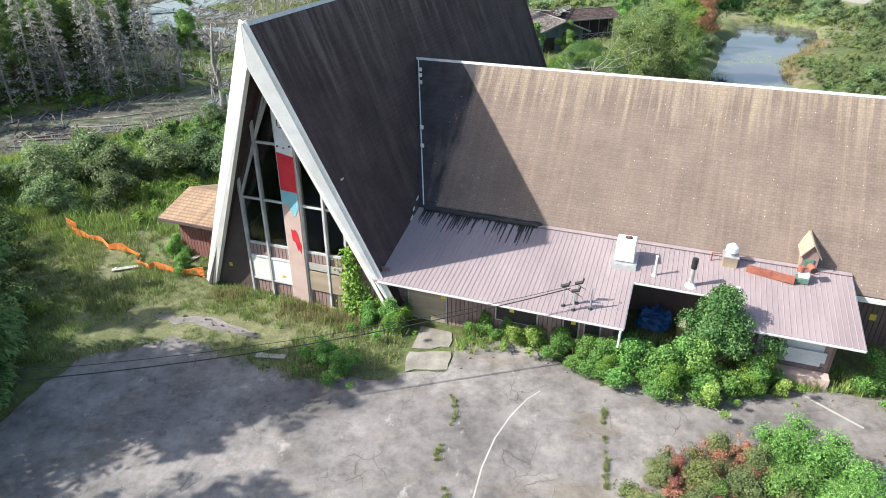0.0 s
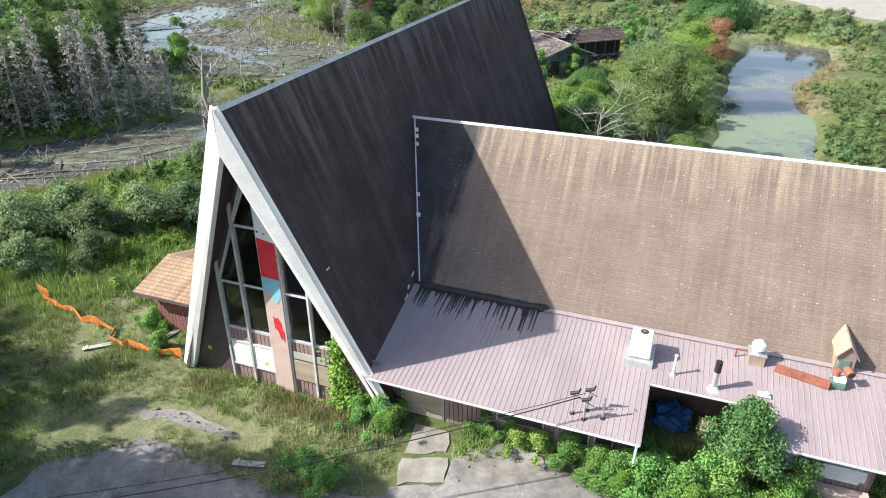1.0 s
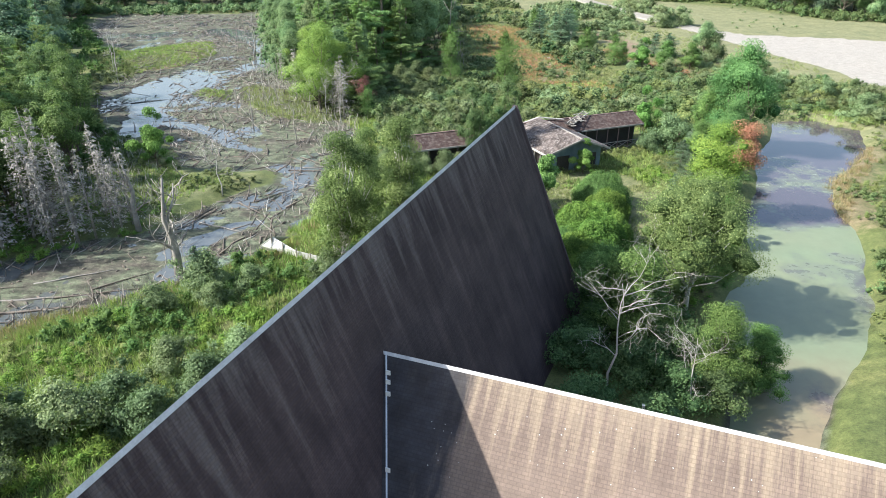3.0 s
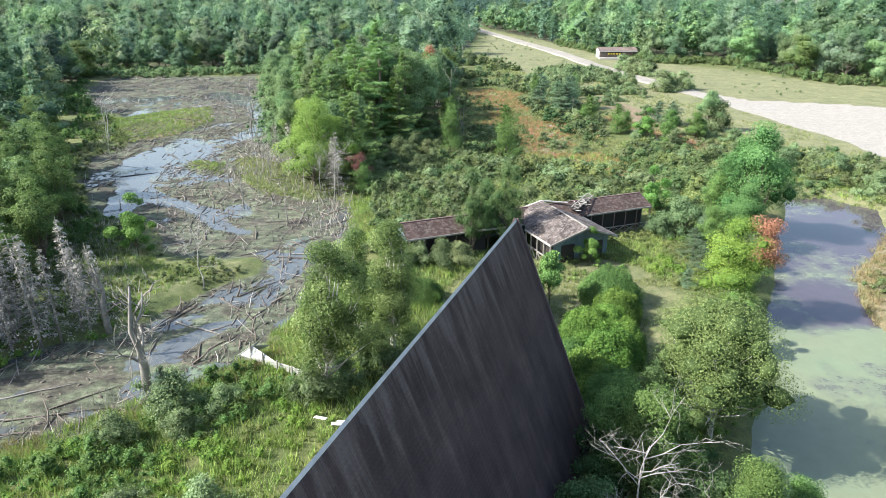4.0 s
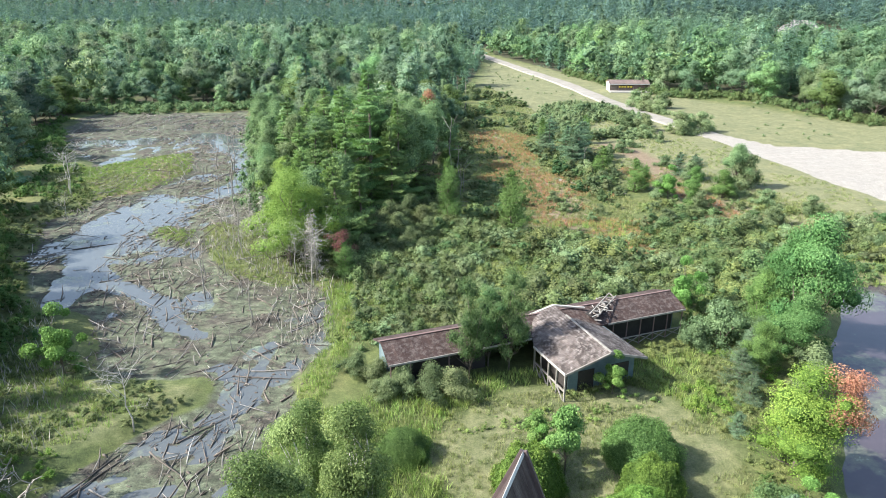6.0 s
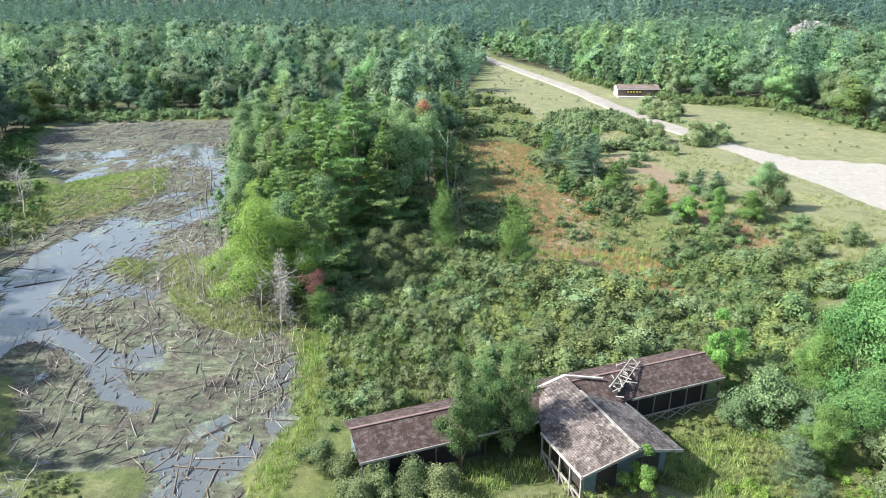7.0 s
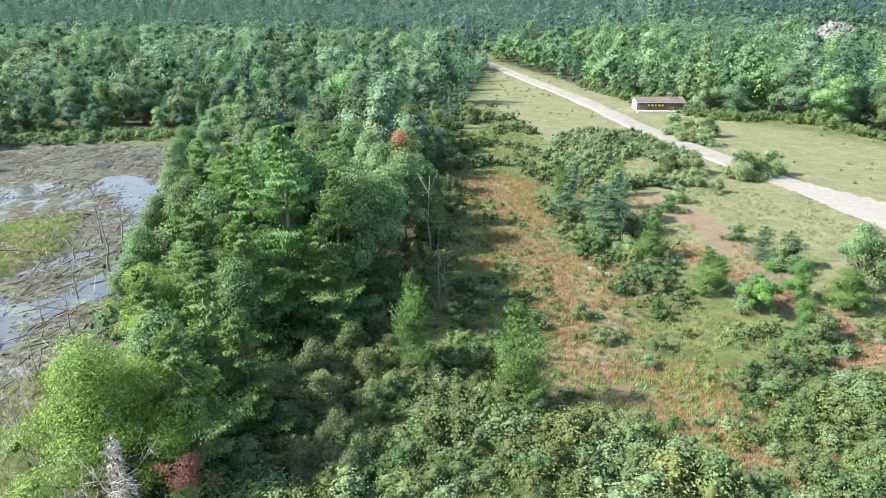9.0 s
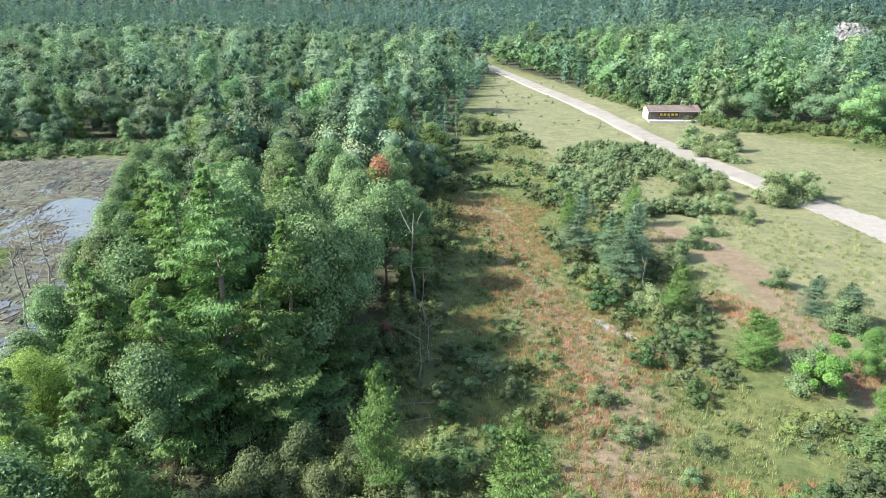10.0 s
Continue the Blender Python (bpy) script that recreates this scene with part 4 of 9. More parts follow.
spruce = make_pine("spruce_tree", "grey-green bushy young spruce", M["needle_blue"], 8, 2.9, 6500, 0.28, 20, base=0.02, gap=0.42, power=0.62)
put(spruce, [(27.8, 90.5, 0.62, 0, 0.72), (29.8, 94.0, 0.65, 40, 0.72), (27.6, 87.5, 0.5, 80, 0.7), (24.8, 83.0, 0.36, 120, 0.7), (15.4, 14.6, 0.62), (23.4, 71.4, 0.5), (26.8, 175.0, 1.05, 20), (25.0, 178.6, 0.9, 200), (22.4, 187.2, 0.95, 80), (28.6, 181.5, 1.0, 130), (30.2, 187.6, 0.8, 10), (46.8, 162.4, 1.0, 60, 0.62), (44.9, 165.2, 0.85, 160, 0.66), (25.6, 173.0, 1.2, 250, 0.72), (20.8, 181.8, 1.05, 300, 0.6), (-18.5, 61, 0.5)], "young spruces")
cone_tree = make_pine("fir_tree", "light green fir standing alone in the scrub", M["leaf_green"], 9.5, 3.0, 8000, 0.3, 22, base=0.02, gap=0.4, power=0.55, up=0.75, spread=0.45)
put(cone_tree, [(9.9, 130, 1.0), (-11.5, 113.6, 0.55, 0, 0.9), (0.7, 135.2, 0.78, 30, 1.35), (31.7, 195.4, 0.7), (21.2, 190, 0.7), (33.6, 153.6, 0.85, 70, 0.72), (30.2, 165.0, 0.72, 150, 0.85), (28.4, 163.2, 0.5, 20, 0.9), (35.8, 155.2, 0.55, 200, 0.8)], "firs in the scrub")

bare = make_snag("bare_tree", "bare grey dead tree with spreading branches", 8.0, 0.065, 31, depth=3, count=12, mat="pale_wood")
put(bare, [(10.4, 47.6, 0.95, 20), (14.6, 46.0, 0.6, 160), (-64.5, 147, 1.05, 40), (-66, 149, 0.9, 140), (-58.6, 135, 0.6), (-23.6, 82.4, 0.8), (-28.4, 122.7, 0.65), (-30.5, 127, 0.6), (-26, 119, 0.55), (-15.4, 112.6, 0.9), (-17.6, 113.4, 0.75), (-20.4, 115.6, 0.7), (-22.6, 67.2, 0.55), (-21, 64.6, 0.45)])
snag = make_snag("dead_tree", "bleached dead tree trunk with broken limbs in the marsh", 9.5, 0.34, 33, depth=2, count=5, crook=0.02, rise=(1.2, 3.0), reach=(0.25, 0.6), at=(0.25, 0.6))
put(snag, [(-22.0, 65.3, 0.9, 80), (-24.5, 70.2, 0.4), (-28.8, 73.4, 0.7, 200)], "dead trees in the marsh")
shoot = make_bush("bush", "grey-green leafy bush in tall grass", M["leaf_sage"], 3.4, 2.2, 2200, 0.23, 35, ragged=0.5, clumps=20)
put(shoot, [(-8.4, 62.6, 0.9), (-6.6, 64.6, 0.8), (-3.8, 66.6, 0.9), (-2.2, 69.0, 0.8), (-5.0, 69.8, 0.9), (-9.2, 65.0, 0.6), (-18, 61.2, 1.1), (-16.5, 58.5, 0.7), (-20.5, 57.6, 0.8), (-14.6, 61.5, 0.7), (-24.5, 44, 1.1), (-22, 42, 1.0), (-19.5, 43.5, 1.1), (-17.2, 45.2, 1.0), (-15, 44, 0.9), (-26.5, 41.5, 1.0), (-29, 38.5, 0.9), (-24, 37.5, 0.8),
            (-20.6, 38.6, 0.7), (-13.5, 47.5, 0.9), (-12, 50.5, 0.9), (-16.5, 50, 0.8), (-28, 43.5, 0.9), (-31, 41, 1.0), (28.7, 98, 1.4), (32, 96.5, 1.1), (26, 97, 0.8), (35, 92, 1.0), (33.4, 88.5, 0.9), (-33, 36, 1.0), (-27.4, 34.6, 0.9), (-30, 31.5, 1.0)], "bushes")

birch_dead = make_dead_conifer("dead_conifer", "grey dead conifer with bare drooping twigs", 10.5, 2.1, 36, 700)
put(birch_dead, [(-33.4, 71, 1.0), (-35.3, 69.9, 0.85), (-31.2, 73.4, 0.8), (-38.2, 67.8, 1.0), (-29.6, 74.2, 0.75), (-40.8, 66, 1.05), (-42.5, 64.6, 0.9), (-36.6, 73.5, 1.1), (-33, 76, 0.9), (-14.9, 113.2, 0.9), (-15.8, 114.4, 0.8), (-24, 122.5, 0.8), (-27, 127, 0.7), (-48, 62, 1.0), (-50.5, 60.5, 0.9), (-17.4, 117.5, 0.9), (-34.2, 72.6, 0.9), (-32.2, 71.9, 0.85), (-36.4, 70.8, 0.95), (-30.2, 73.0, 0.7), (-37.2, 70.6, 1.0), (-39.4, 69.2, 1.1), (-35.9, 71.6, 0.8), (-40.2, 67.4, 0.9)], "dead conifers along the marsh")

# ---- the wood beside the marsh and the left bank
pine = make_pine("pine_tree", "tall white pine with layered boughs", M["needle"], 20, 5.2, 15000, 0.48, 41, base=0.06, gap=1.3, trunk=0.3, power=0.5, spread=0.28)
pine_b = make_pine("pine_tree", "white pine with dense lower boughs", M["needle"], 15, 4.8, 10000, 0.48, 42, base=0.03, gap=0.95, trunk=0.25, power=0.6, spread=0.26)
put(pine, [(-12.0, 143.0, 1.1), (-17, 147.5, 0.95), (-21, 154, 0.9), (-10.5, 159, 0.92), (-7.8, 146.6, 0.85)], "pines in the wood")
put(pine_b, [(-13.6, 119.6, 0.86, 0, 1.0), (-11.2, 125.0, 0.74, 60, 1.0), (-14.4, 126.6, 0.8, 140), (-19.5, 128.5, 0.8, 0, 1.05), (-16.6, 131, 0.8), (-22.6, 133, 0.72), (-8.6, 141.2, 0.86), (-15.4, 139, 0.85, 0, 1.1), (-23.5, 144, 0.9), (-4.8, 149.4, 0.9), (0.2, 171.5, 0.7), (-19.8, 139.8, 0.95), (-30, 160, 0.8),
             (-25.5, 20.5, 0.85), (-20.2, 20.6, 0.85), (-21, 12.8, 0.9), (-27, 27, 0.7), (-21.5, 9.5, 0.9), (-30, 24, 0.95),
             (-27.6, 168, 0.9), (-33, 175, 0.9), (-22, 171, 0.9), (-45, 77, 0.75), (-49, 88, 0.85), (-53, 97, 0.9), (-47.5, 71, 0.8), (-53, 66, 0.85), (-57, 107, 0.8), (-44, 69.5, 0.7), (-46.5, 64.5, 0.8), (-50, 58.5, 0.8), (-21, 19.0, 1.05), (-56, 78, 0.9), (-60, 88, 0.9)], "pines in the wood")
grove = make_tree("forest_tree", "deciduous forest tree with a full green crown", M["leaf_mixed"], M["bark"], 13, 4.3, 4600, 0.38, 43, base=0.04, clumps=26)
put(grove, [(-6.4, 149.5, 1.05, 10, 1.15), (-13.4, 151.5, 1.2, 90, 1.15), (-4.8, 155.5, 0.95, 200, 1.1), (-18.5, 160.5, 1.1, 40, 1.15), (-26, 152, 0.95, 130, 1.1), (-9.0, 153.5, 1.1, 250, 1.15), (-20.5, 146.5, 1.0, 300, 1.1), (52.4, 156.8, 0.64, 40, 0.95), (-33, 160, 0.75), (-36, 171, 0.8), (-40, 181, 0.75), (-43.5, 191, 0.8), (-46, 201, 0.85), (-30.5, 150, 0.7), (-39, 190, 0.8), (-35, 183, 0.85), (-42, 200, 0.8), (-32, 167, 0.8), (-28.5, 143, 0.65), (-37.5, 177, 0.6), (-15.5, 137.2, 0.75, 0, 1.05), (-17.2, 124, 0.85), (-4.6, 166, 0.9), (-3, 170, 1.0), (0, 180, 0.62), (-7, 176, 1.0), (-12, 168, 1.05), (-2.5, 186, 0.7), (-10, 185, 1.0), (-17, 178, 1.05), (-24, 184, 0.95), (-5, 195, 0.9), (-14, 194, 1.0), (-29, 192, 0.9), (-22, 199, 0.95),
            (-3, 204, 0.65), (-11, 205, 0.95), (-34, 203, 0.9), (-42, 73, 0.7), (-51, 74, 0.85), (-50, 81, 0.8), (-48, 95, 0.75), (-55, 102, 0.85), (-62, 112, 0.9), (-62, 97, 0.9), (-58, 70, 0.9)], "forest trees")
blush = make_tree("maple_tree", "forest maple with a red top", M["leaf_green"], M["bark"], 13.5, 3.3, 2600, 0.36, 44, base=0.1, clumps=18)
pr, nr, tr_, _, _ = crown_points(14.0, 2.6, 2600, 45, base=0.62, clumps=9, ragged=0.5)
child("red_leaves", cards("red_leaves", leaf_cards(pr, nr, 0.26, 0.3, np.random.default_rng(4))[:, :3], M["leaf_red"], tr_), blush, "red autumn leaves")
put(blush, [(-4.3, 177.5, 1.02), (-15.5, 157, 1.0)], "maples turning red")
thicket = make_bush("thicket_bush", "grey-green leafy bush at the wood's edge", M["leaf_grey"], 3.2, 2.6, 3200, 0.24, 46, ragged=0.6, clumps=24)
put(thicket, [(-4.4, 89.2, 0.72), (-2.2, 88.4, 0.75), (0.4, 88.0, 0.8), (2.2, 87.6, 0.75), (-6.6, 91.0, 0.6), (-3.4, 86.8, 0.6), (-5.3, 137.5, 1.0), (-8, 134.2, 1.0), (-3, 133.4, 0.9), (-10.4, 130.6, 0.95), (-6.4, 129.6, 0.9), (-2, 128.6, 0.8), (-12.2, 126.2, 0.9), (-8.4, 125, 0.85), (-4.2, 124.6, 0.8), (-10.2, 120.8, 0.8), (-1.6, 138.2, 0.6), (-6, 120.4, 0.7), (-2.4, 120, 0.7)], "bushes at the wood's edge")
crimson = make_bush("bush", "crimson autumn shrub at the marsh edge", M["leaf_crimson"], 4.6, 1.7, 1000, 0.16, 58, ragged=0.8, fill=0.2, base=0.2)
put(crimson, [(-12.2, 115.8, 1.15), (-14.6, 136.4, 0.5), (-1.4, 157.4, 0.45), (-0.6, 155.6, 0.4)])
pole = make_snag("dead_sapling", "thin bare dead stem", 9, 0.1, 47, depth=0, count=4, mat="dead_wood", crook=0.02)
put(pole, [(0.8, 166.3, 1.2, 0), (2.3, 160, 0.75), (3.2, 152, 0.6), (2.6, 149, 0.7), (3.6, 238, 1.0), (1.4, 243, 0.8), (0.3, 141, 0.5), (27.6, 170.5, 0.5), (-41, 160, 1.1), (-43, 168, 1.0)] +
    [(-20 - 2.3 * k + 3 * math.sin(k * 2.1), 96 + 6.2 * k, 0.35 + 0.22 * ((k * 7) % 5) / 2) for k in range(16)] + [(-28 + 5 * math.sin(k * 1.7), 104 + 5 * k, 0.3 + 0.1 * (k % 4)) for k in range(9)], "dead stems in the marsh")

road_bush = make_bush("bush", "grey-green rounded bush in the meadow", M["leaf_mist"], 4.4, 2.6, 2000, 0.29, 48, ragged=0.5, clumps=20)
put(road_bush, [(46.2, 161.5, 0.9), (54.1, 156.1, 1.2, 0, 1.2), (41, 141.7, 0.85), (37.8, 150.5, 0.9), (57.8, 207, 1.4), (60.6, 209.5, 1.1), (64.2, 210, 1.25), (56.8, 249, 1.3), (58, 241.5, 1.3), (64.6, 247, 1.25), (61, 238, 1.0), (46.4, 222, 1.0), (50, 211, 1.1), (45.6, 212.5, 1.0), (47.2, 201.5, 0.8), (5.7, 265.9, 1.35), (9.1, 240.7, 0.7), (12, 238, 0.55), (27.2, 165.7, 0.7), (29.2, 159, 0.6), (32.3, 174.5, 0.7),
                (50, 135, 0.8), (53.5, 126, 0.9), (57, 130.5, 0.8), (60, 122, 0.9), (64, 117, 1.0), (61, 113, 0.9), (66, 108, 0.9), (70, 112, 1.0), (58, 140, 0.8), (53, 145, 0.7), (44, 131, 0.8), (48, 127, 0.7), (49.5, 151.5, 0.8), (34.6, 180.5, 0.7), (38.5, 186, 0.7), (41.5, 191, 0.7), (50, 197, 0.6), (44, 172, 0.6), (25, 140.5, 0.42), (19.5, 141.5, 0.42), (18.3, 147, 0.45), (23, 137, 0.34), (21.5, 142.5, 0.3)], "bushes in the meadow")

# ---- the left bank of the marsh
bank_tree = make_tree("forest_tree", "light green deciduous tree on the marsh bank", M["leaf_birch"], M["bark"], 12.5, 3.2, 4200, 0.3, 49, base=0.05, clumps=30, ragged=0.5, fill=0.35)
lq0 = np.random.default_rng(300)
BANK_TREES = [(-41, 71.5), (-45, 74.5), (-40, 76), (-47, 83), (-43, 81), (-50, 91), (-46, 88.5), (-52, 103), (-57, 112), (-61, 118), (-66, 125), (-55, 93), (-58, 101), (-65, 110), (-70, 133), (-75, 142), (-49, 66.5), (-55, 72), (-52, 62), (-60, 64), (-62, 78), (-66, 92), (-70, 105), (-75, 118), (-68, 72), (-80, 132)]
put(bank_tree, [(x, y, lq0.uniform(0.62, 0.95)) for x, y in BANK_TREES[::2] + BANK_TREES[5::4] + [(-45, 74.5), (-47, 83), (-40.5, 84.5), (-44.5, 90.5), (-37.5, 75), (-40, 73), (-43.2, 67.5), (-46, 97), (-48.5, 101.5), (-50, 96), (-52.5, 106.5), (-44.5, 93.5), (-55.5, 112.5), (-53, 100.5), (-49.5, 88)]], "trees on the marsh bank")
bank_dark = make_tree("forest_tree", "dark green deciduous tree on the marsh bank", M["leaf_dark"], M["bark"], 12, 3.6, 4200, 0.3, 50, base=0.02, clumps=30, ragged=0.45)
put(bank_dark, [(x, y, lq0.uniform(0.65, 1.0)) for x, y in BANK_TREES[7::4]] + [(-19.8, 19.4, 0.95, 30, 1.0), (-18.6, 18.2, 0.7, 100), (-23.5, 15.6, 0.8), (3.6, 90.3, 0.55, 0, 1.45), (7.3, 92.0, 0.55, 90, 1.5), (5.4, 92.8, 0.5, 0, 1.3)], "trees on the marsh bank")

gap_bush = make_bush("bush", "dark green undergrowth bush behind the lodge", M["leaf_dark"], 3.0, 2.3, 2200, 0.23, 56, ragged=0.5, clumps=20)
put(gap_bush, [(-19.4, 23.0, 0.85), (-21.2, 25.6, 0.85), (-23.2, 28.4, 0.9), (-25.4, 31.4, 0.9), (-18.6, 21.2, 0.75), (-24.0, 25.4, 1.0), (-27.4, 34.0, 0.9), (8.5, 45.5, 0.9), (11.5, 43.5, 0.9), (12.6, 49.2, 1.0), (9.4, 51, 0.9), (14.8, 50.6, 1.0), (11.2, 55, 1.0), (13.6, 58.4, 1.0), (15.6, 55.2, 0.9), (16.4, 60.5, 1.0), (12.8, 62, 0.9), (19.4, 64.5, 0.9), (16.5, 64, 0.8), (21.6, 66.5, 0.8), (14, 46.8, 0.9), (16.6, 47.4, 0.8), (10, 41.5, 0.7), (24.4, 73.8, 0.8), (26.4, 71, 0.7), (31, 84.5, 0.9), (29, 82, 0.7)], "undergrowth behind the lodge")

# ---------------------------------------------------------------- woods, scrub and grass that nobody could count
def lod(kind, n, leaf, seed, clumps=10):
    """A crown of height 1 for the woods."""
    if kind == "broad":
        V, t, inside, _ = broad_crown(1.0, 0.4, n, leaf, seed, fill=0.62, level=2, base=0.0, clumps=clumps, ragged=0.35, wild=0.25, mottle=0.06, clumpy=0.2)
        return V, t, inside
    V, t, _ = pine_crown(1.0, 0.24, n, leaf, seed, base=0.06, gap=0.07, power=0.7)
    tiers = [(0, 0, 0.12 + 0.8 * f) for f in (0.0, 0.2, 0.4, 0.6)]
    width = [0.12 * (1 - f) ** 0.7 for f in (0.0, 0.2, 0.4, 0.6)]
    return V[:, :3], t, insides(tiers, width, 1.0, 2, np.random.default_rng(seed))


mid_broad, mid_pine = [lod("broad", 620, 0.062, 100 + k, 12) for k in range(8)], [lod("pine", 380, 0.085, 120 + k) for k in range(5)]
fine_broad, fine_pine = [lod("broad", 1700, 0.037, 160 + k, 13) for k in range(8)], [lod("pine", 900, 0.055, 170 + k) for k in range(5)]
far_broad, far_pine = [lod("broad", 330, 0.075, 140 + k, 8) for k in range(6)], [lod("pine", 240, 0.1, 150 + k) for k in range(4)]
tiny_broad, tiny_pine = [lod("broad", 44, 0.16, 180 + k, 2) for k in range(2)], [lod("pine", 44, 0.17, 190 + k) for k in range(3)]


def in_view(x, y):
    """Within the wide wedge of land that lies ahead."""
    return np.abs(x - 4) < 0.72 * y + 22


def wood_spots(poly, step, seed, ymin, ymax):
    x, y = scatter(poly, step, seed)
    keep = (y > ymin) & (y < ymax) & in_view(x, y)
    return x[keep], y[keep]


HIGHWAY = [(60, 610), (150, 575), (205, 550), (235, 541), (265, 530), (300, 508), (345, 480), (420, 440)]
ROCK_SITE = [(196, 500), (262, 500), (290, 585), (225, 585)]


def wood_plan():
    """Places, kinds and heights of all the trees of the woods."""
    q = np.random.default_rng(61)
    rows = []
    for name, poly, ymin in (("mid", WOOD_MID, 206), ("left", WOOD_LEFT, 50), ("right", WOOD_RIGHT, 100)):
        x, y = wood_spots(poly, 7.3, len(name), ymin, 520)
        clear = (along(HIGHWAY, x, y) > 11) & (signed(ROCK_SITE, x, y) < 0)
        x, y = x[clear], y[clear]
        if name == "left":
            far = (x < -66) | (y > 122)
            x, y = x[far], y[far]
        conifer = fbm(x, y, 40, 77, 2) + 0.5 * (q.random(len(x)) - 0.5) > (0.66 if name != "right" else 0.66)
        h = (10.0 + 6.5 * fbm(x, y, 30, 78, 2)) * q.uniform(0.7, 1.25, len(x))
        h = h * (1 - 0.62 * np.exp(-((x - 225) / 45) ** 2 - ((y - 495) / 45) ** 2))
        if name == "mid":
            h = h * (0.55 + 0.45 * smooth(0, 14, signed(poly, x, y)))
        rows.append(np.stack([x, y, h, conifer, np.full(len(x), name == "right"), signed(poly, x, y)], 1))
    return np.concatenate(rows)


def square(size):
    return [(-size / 2, -size / 2), (size / 2, -size / 2), (size / 2, size / 2), (-size / 2, size / 2)]


def lay_patch(meshes, mx, my, turn, names, words):
    """Lays a patch of wood on the slope of the land."""
    z = land_at(mx, my)
    sx, sy = (land_at(mx + 30, my) - land_at(mx - 30, my)) / 60, (land_at(mx, my + 30) - land_at(mx, my - 30)) / 60
    m = Matrix.Translation((mx, my, z - 0.1)) @ Vector((0, 0, 1)).rotation_difference(Vector((-sx, -sy, 1))).to_matrix().to_4x4() @ Matrix.Rotation(radians(90 * turn), 4, "Z")
    for me, name, word in zip(meshes, names, words):
        ob = new(name, me)
        ob.matrix_world = m
        tagged(ob, word, "woodland", kind="stuff")


def grow_woods():
    q = np.random.default_rng(62)
    plan = wood_plan()
    plan = plan[np.argsort(np.hypot(plan[:, 0] - 12, plan[:, 1] - 97))]
    near, rest = plan[:290], plan[290:]
    # the trees at the front of the woods, one by one
    kinds = [make_tree("forest_tree", label, M[mat], M["bark"], 10, 4.0, 2000, 0.38, 400 + k, base=0.0, clumps=20, ragged=0.4, wild=0.2, mottle=0.05, clumpy=0.25, fill=0.62, trunk=0.14) for k, (mat, label) in enumerate((("wood_leaf", "grey-green deciduous forest tree in dense woodland"), ("wood_leaf_green", "full green deciduous forest tree in dense woodland"), ("leaf_mixed", "deciduous forest tree turning dull in dense woodland"), ("wood_leaf", "broad grey-green forest tree in dense woodland"), ("leaf_birch", "light yellow-green forest tree in dense woodland")))]
    pines = [make_pine("pine_tree", "dark green pine in dense woodland", M["wood_needle"], 10, 2.5, 2000, 0.55, 410 + k, base=0.05, gap=0.65, trunk=0.14) for k in range(2)]
    spots = [[] for k in range(7)]
    for x, y, h, conifer, right, _ in near:
        k = 5 + int(q.integers(2)) if conifer else int(q.choice(5, p=(0.14, 0.58, 0.08, 0.14, 0.06) if right else (0.3, 0.17, 0.18, 0.25, 0.1)))
        spots[k].append((x, y, h / 10 * (1.1 if conifer else 1.0), q.uniform(0, 360), q.uniform(0.8, 1.1)))
    for template, list_ in zip(kinds + pines, spots):
        put(template, list_, "trees at the front of the woods")
    # the rest: whole cells inside the woods share a few patches, their borders are strewn tree by tree
    size = 29.2
    cell = np.floor(rest[:, :2] / size).astype(int)
    loose = np.ones(len(rest), bool)
    patches = []
    for k in range(7):
        px, py = scatter(square(size), 7.3, 420 + k)
        con = q.random(len(px)) < 0.3
        ph = (9.5 + 6.5 * q.random(len(px))) * q.uniform(0.65, 1.35, len(px))
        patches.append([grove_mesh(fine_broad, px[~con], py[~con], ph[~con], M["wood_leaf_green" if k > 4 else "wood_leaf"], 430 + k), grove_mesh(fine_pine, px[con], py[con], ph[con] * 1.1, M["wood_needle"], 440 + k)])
    for c in sorted(set(map(tuple, cell))):
        here = (cell[:, 0] == c[0]) & (cell[:, 1] == c[1])
        if here.sum() > 10 and math.hypot((c[0] + 0.5) * size - 222, (c[1] + 0.5) * size - 478) > 70 and rest[here, 5].min() > 1.5 and rest[here, 1].max() < 490:
            loose &= ~here
            k = int(q.integers(5)) if not rest[here, 4].all() else int(q.choice([5, 6, 1]))
            lay_patch(patches[k], (c[0] + 0.5) * size, (c[1] + 0.5) * size, int(q.integers(4)), ("woodland", "pine_woodland"), ("dense deciduous woodland with full green crowns", "dark green pines in dense woodland"))
    rest = rest[loose]
    con, right = rest[:, 3] > 0, rest[:, 4] > 0
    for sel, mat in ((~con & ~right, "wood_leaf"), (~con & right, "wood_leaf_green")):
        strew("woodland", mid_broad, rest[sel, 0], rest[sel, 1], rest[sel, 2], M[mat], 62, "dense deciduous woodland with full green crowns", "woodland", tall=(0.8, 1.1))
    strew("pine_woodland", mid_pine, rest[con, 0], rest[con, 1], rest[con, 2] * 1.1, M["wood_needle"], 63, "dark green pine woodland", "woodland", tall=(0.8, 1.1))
    # far woods on the slopes
    size = 60.0
    patches = []
    for k in range(6):
        px, py = scatter(square(size), 9.5, 450 + k)
        con = q.random(len(px)) < (0.2, 0.3, 0.5, 0.7, 0.8, 0.9)[k]
        ph = q.uniform(11, 18, len(px))
        patches.append([grove_mesh(far_broad, px[~con], py[~con], ph[~con], M["far_leaf_haze"], 460 + k), grove_mesh(far_pine, px[con], py[con], ph[con] * 1.15, M["far_needle_haze"], 470 + k)])
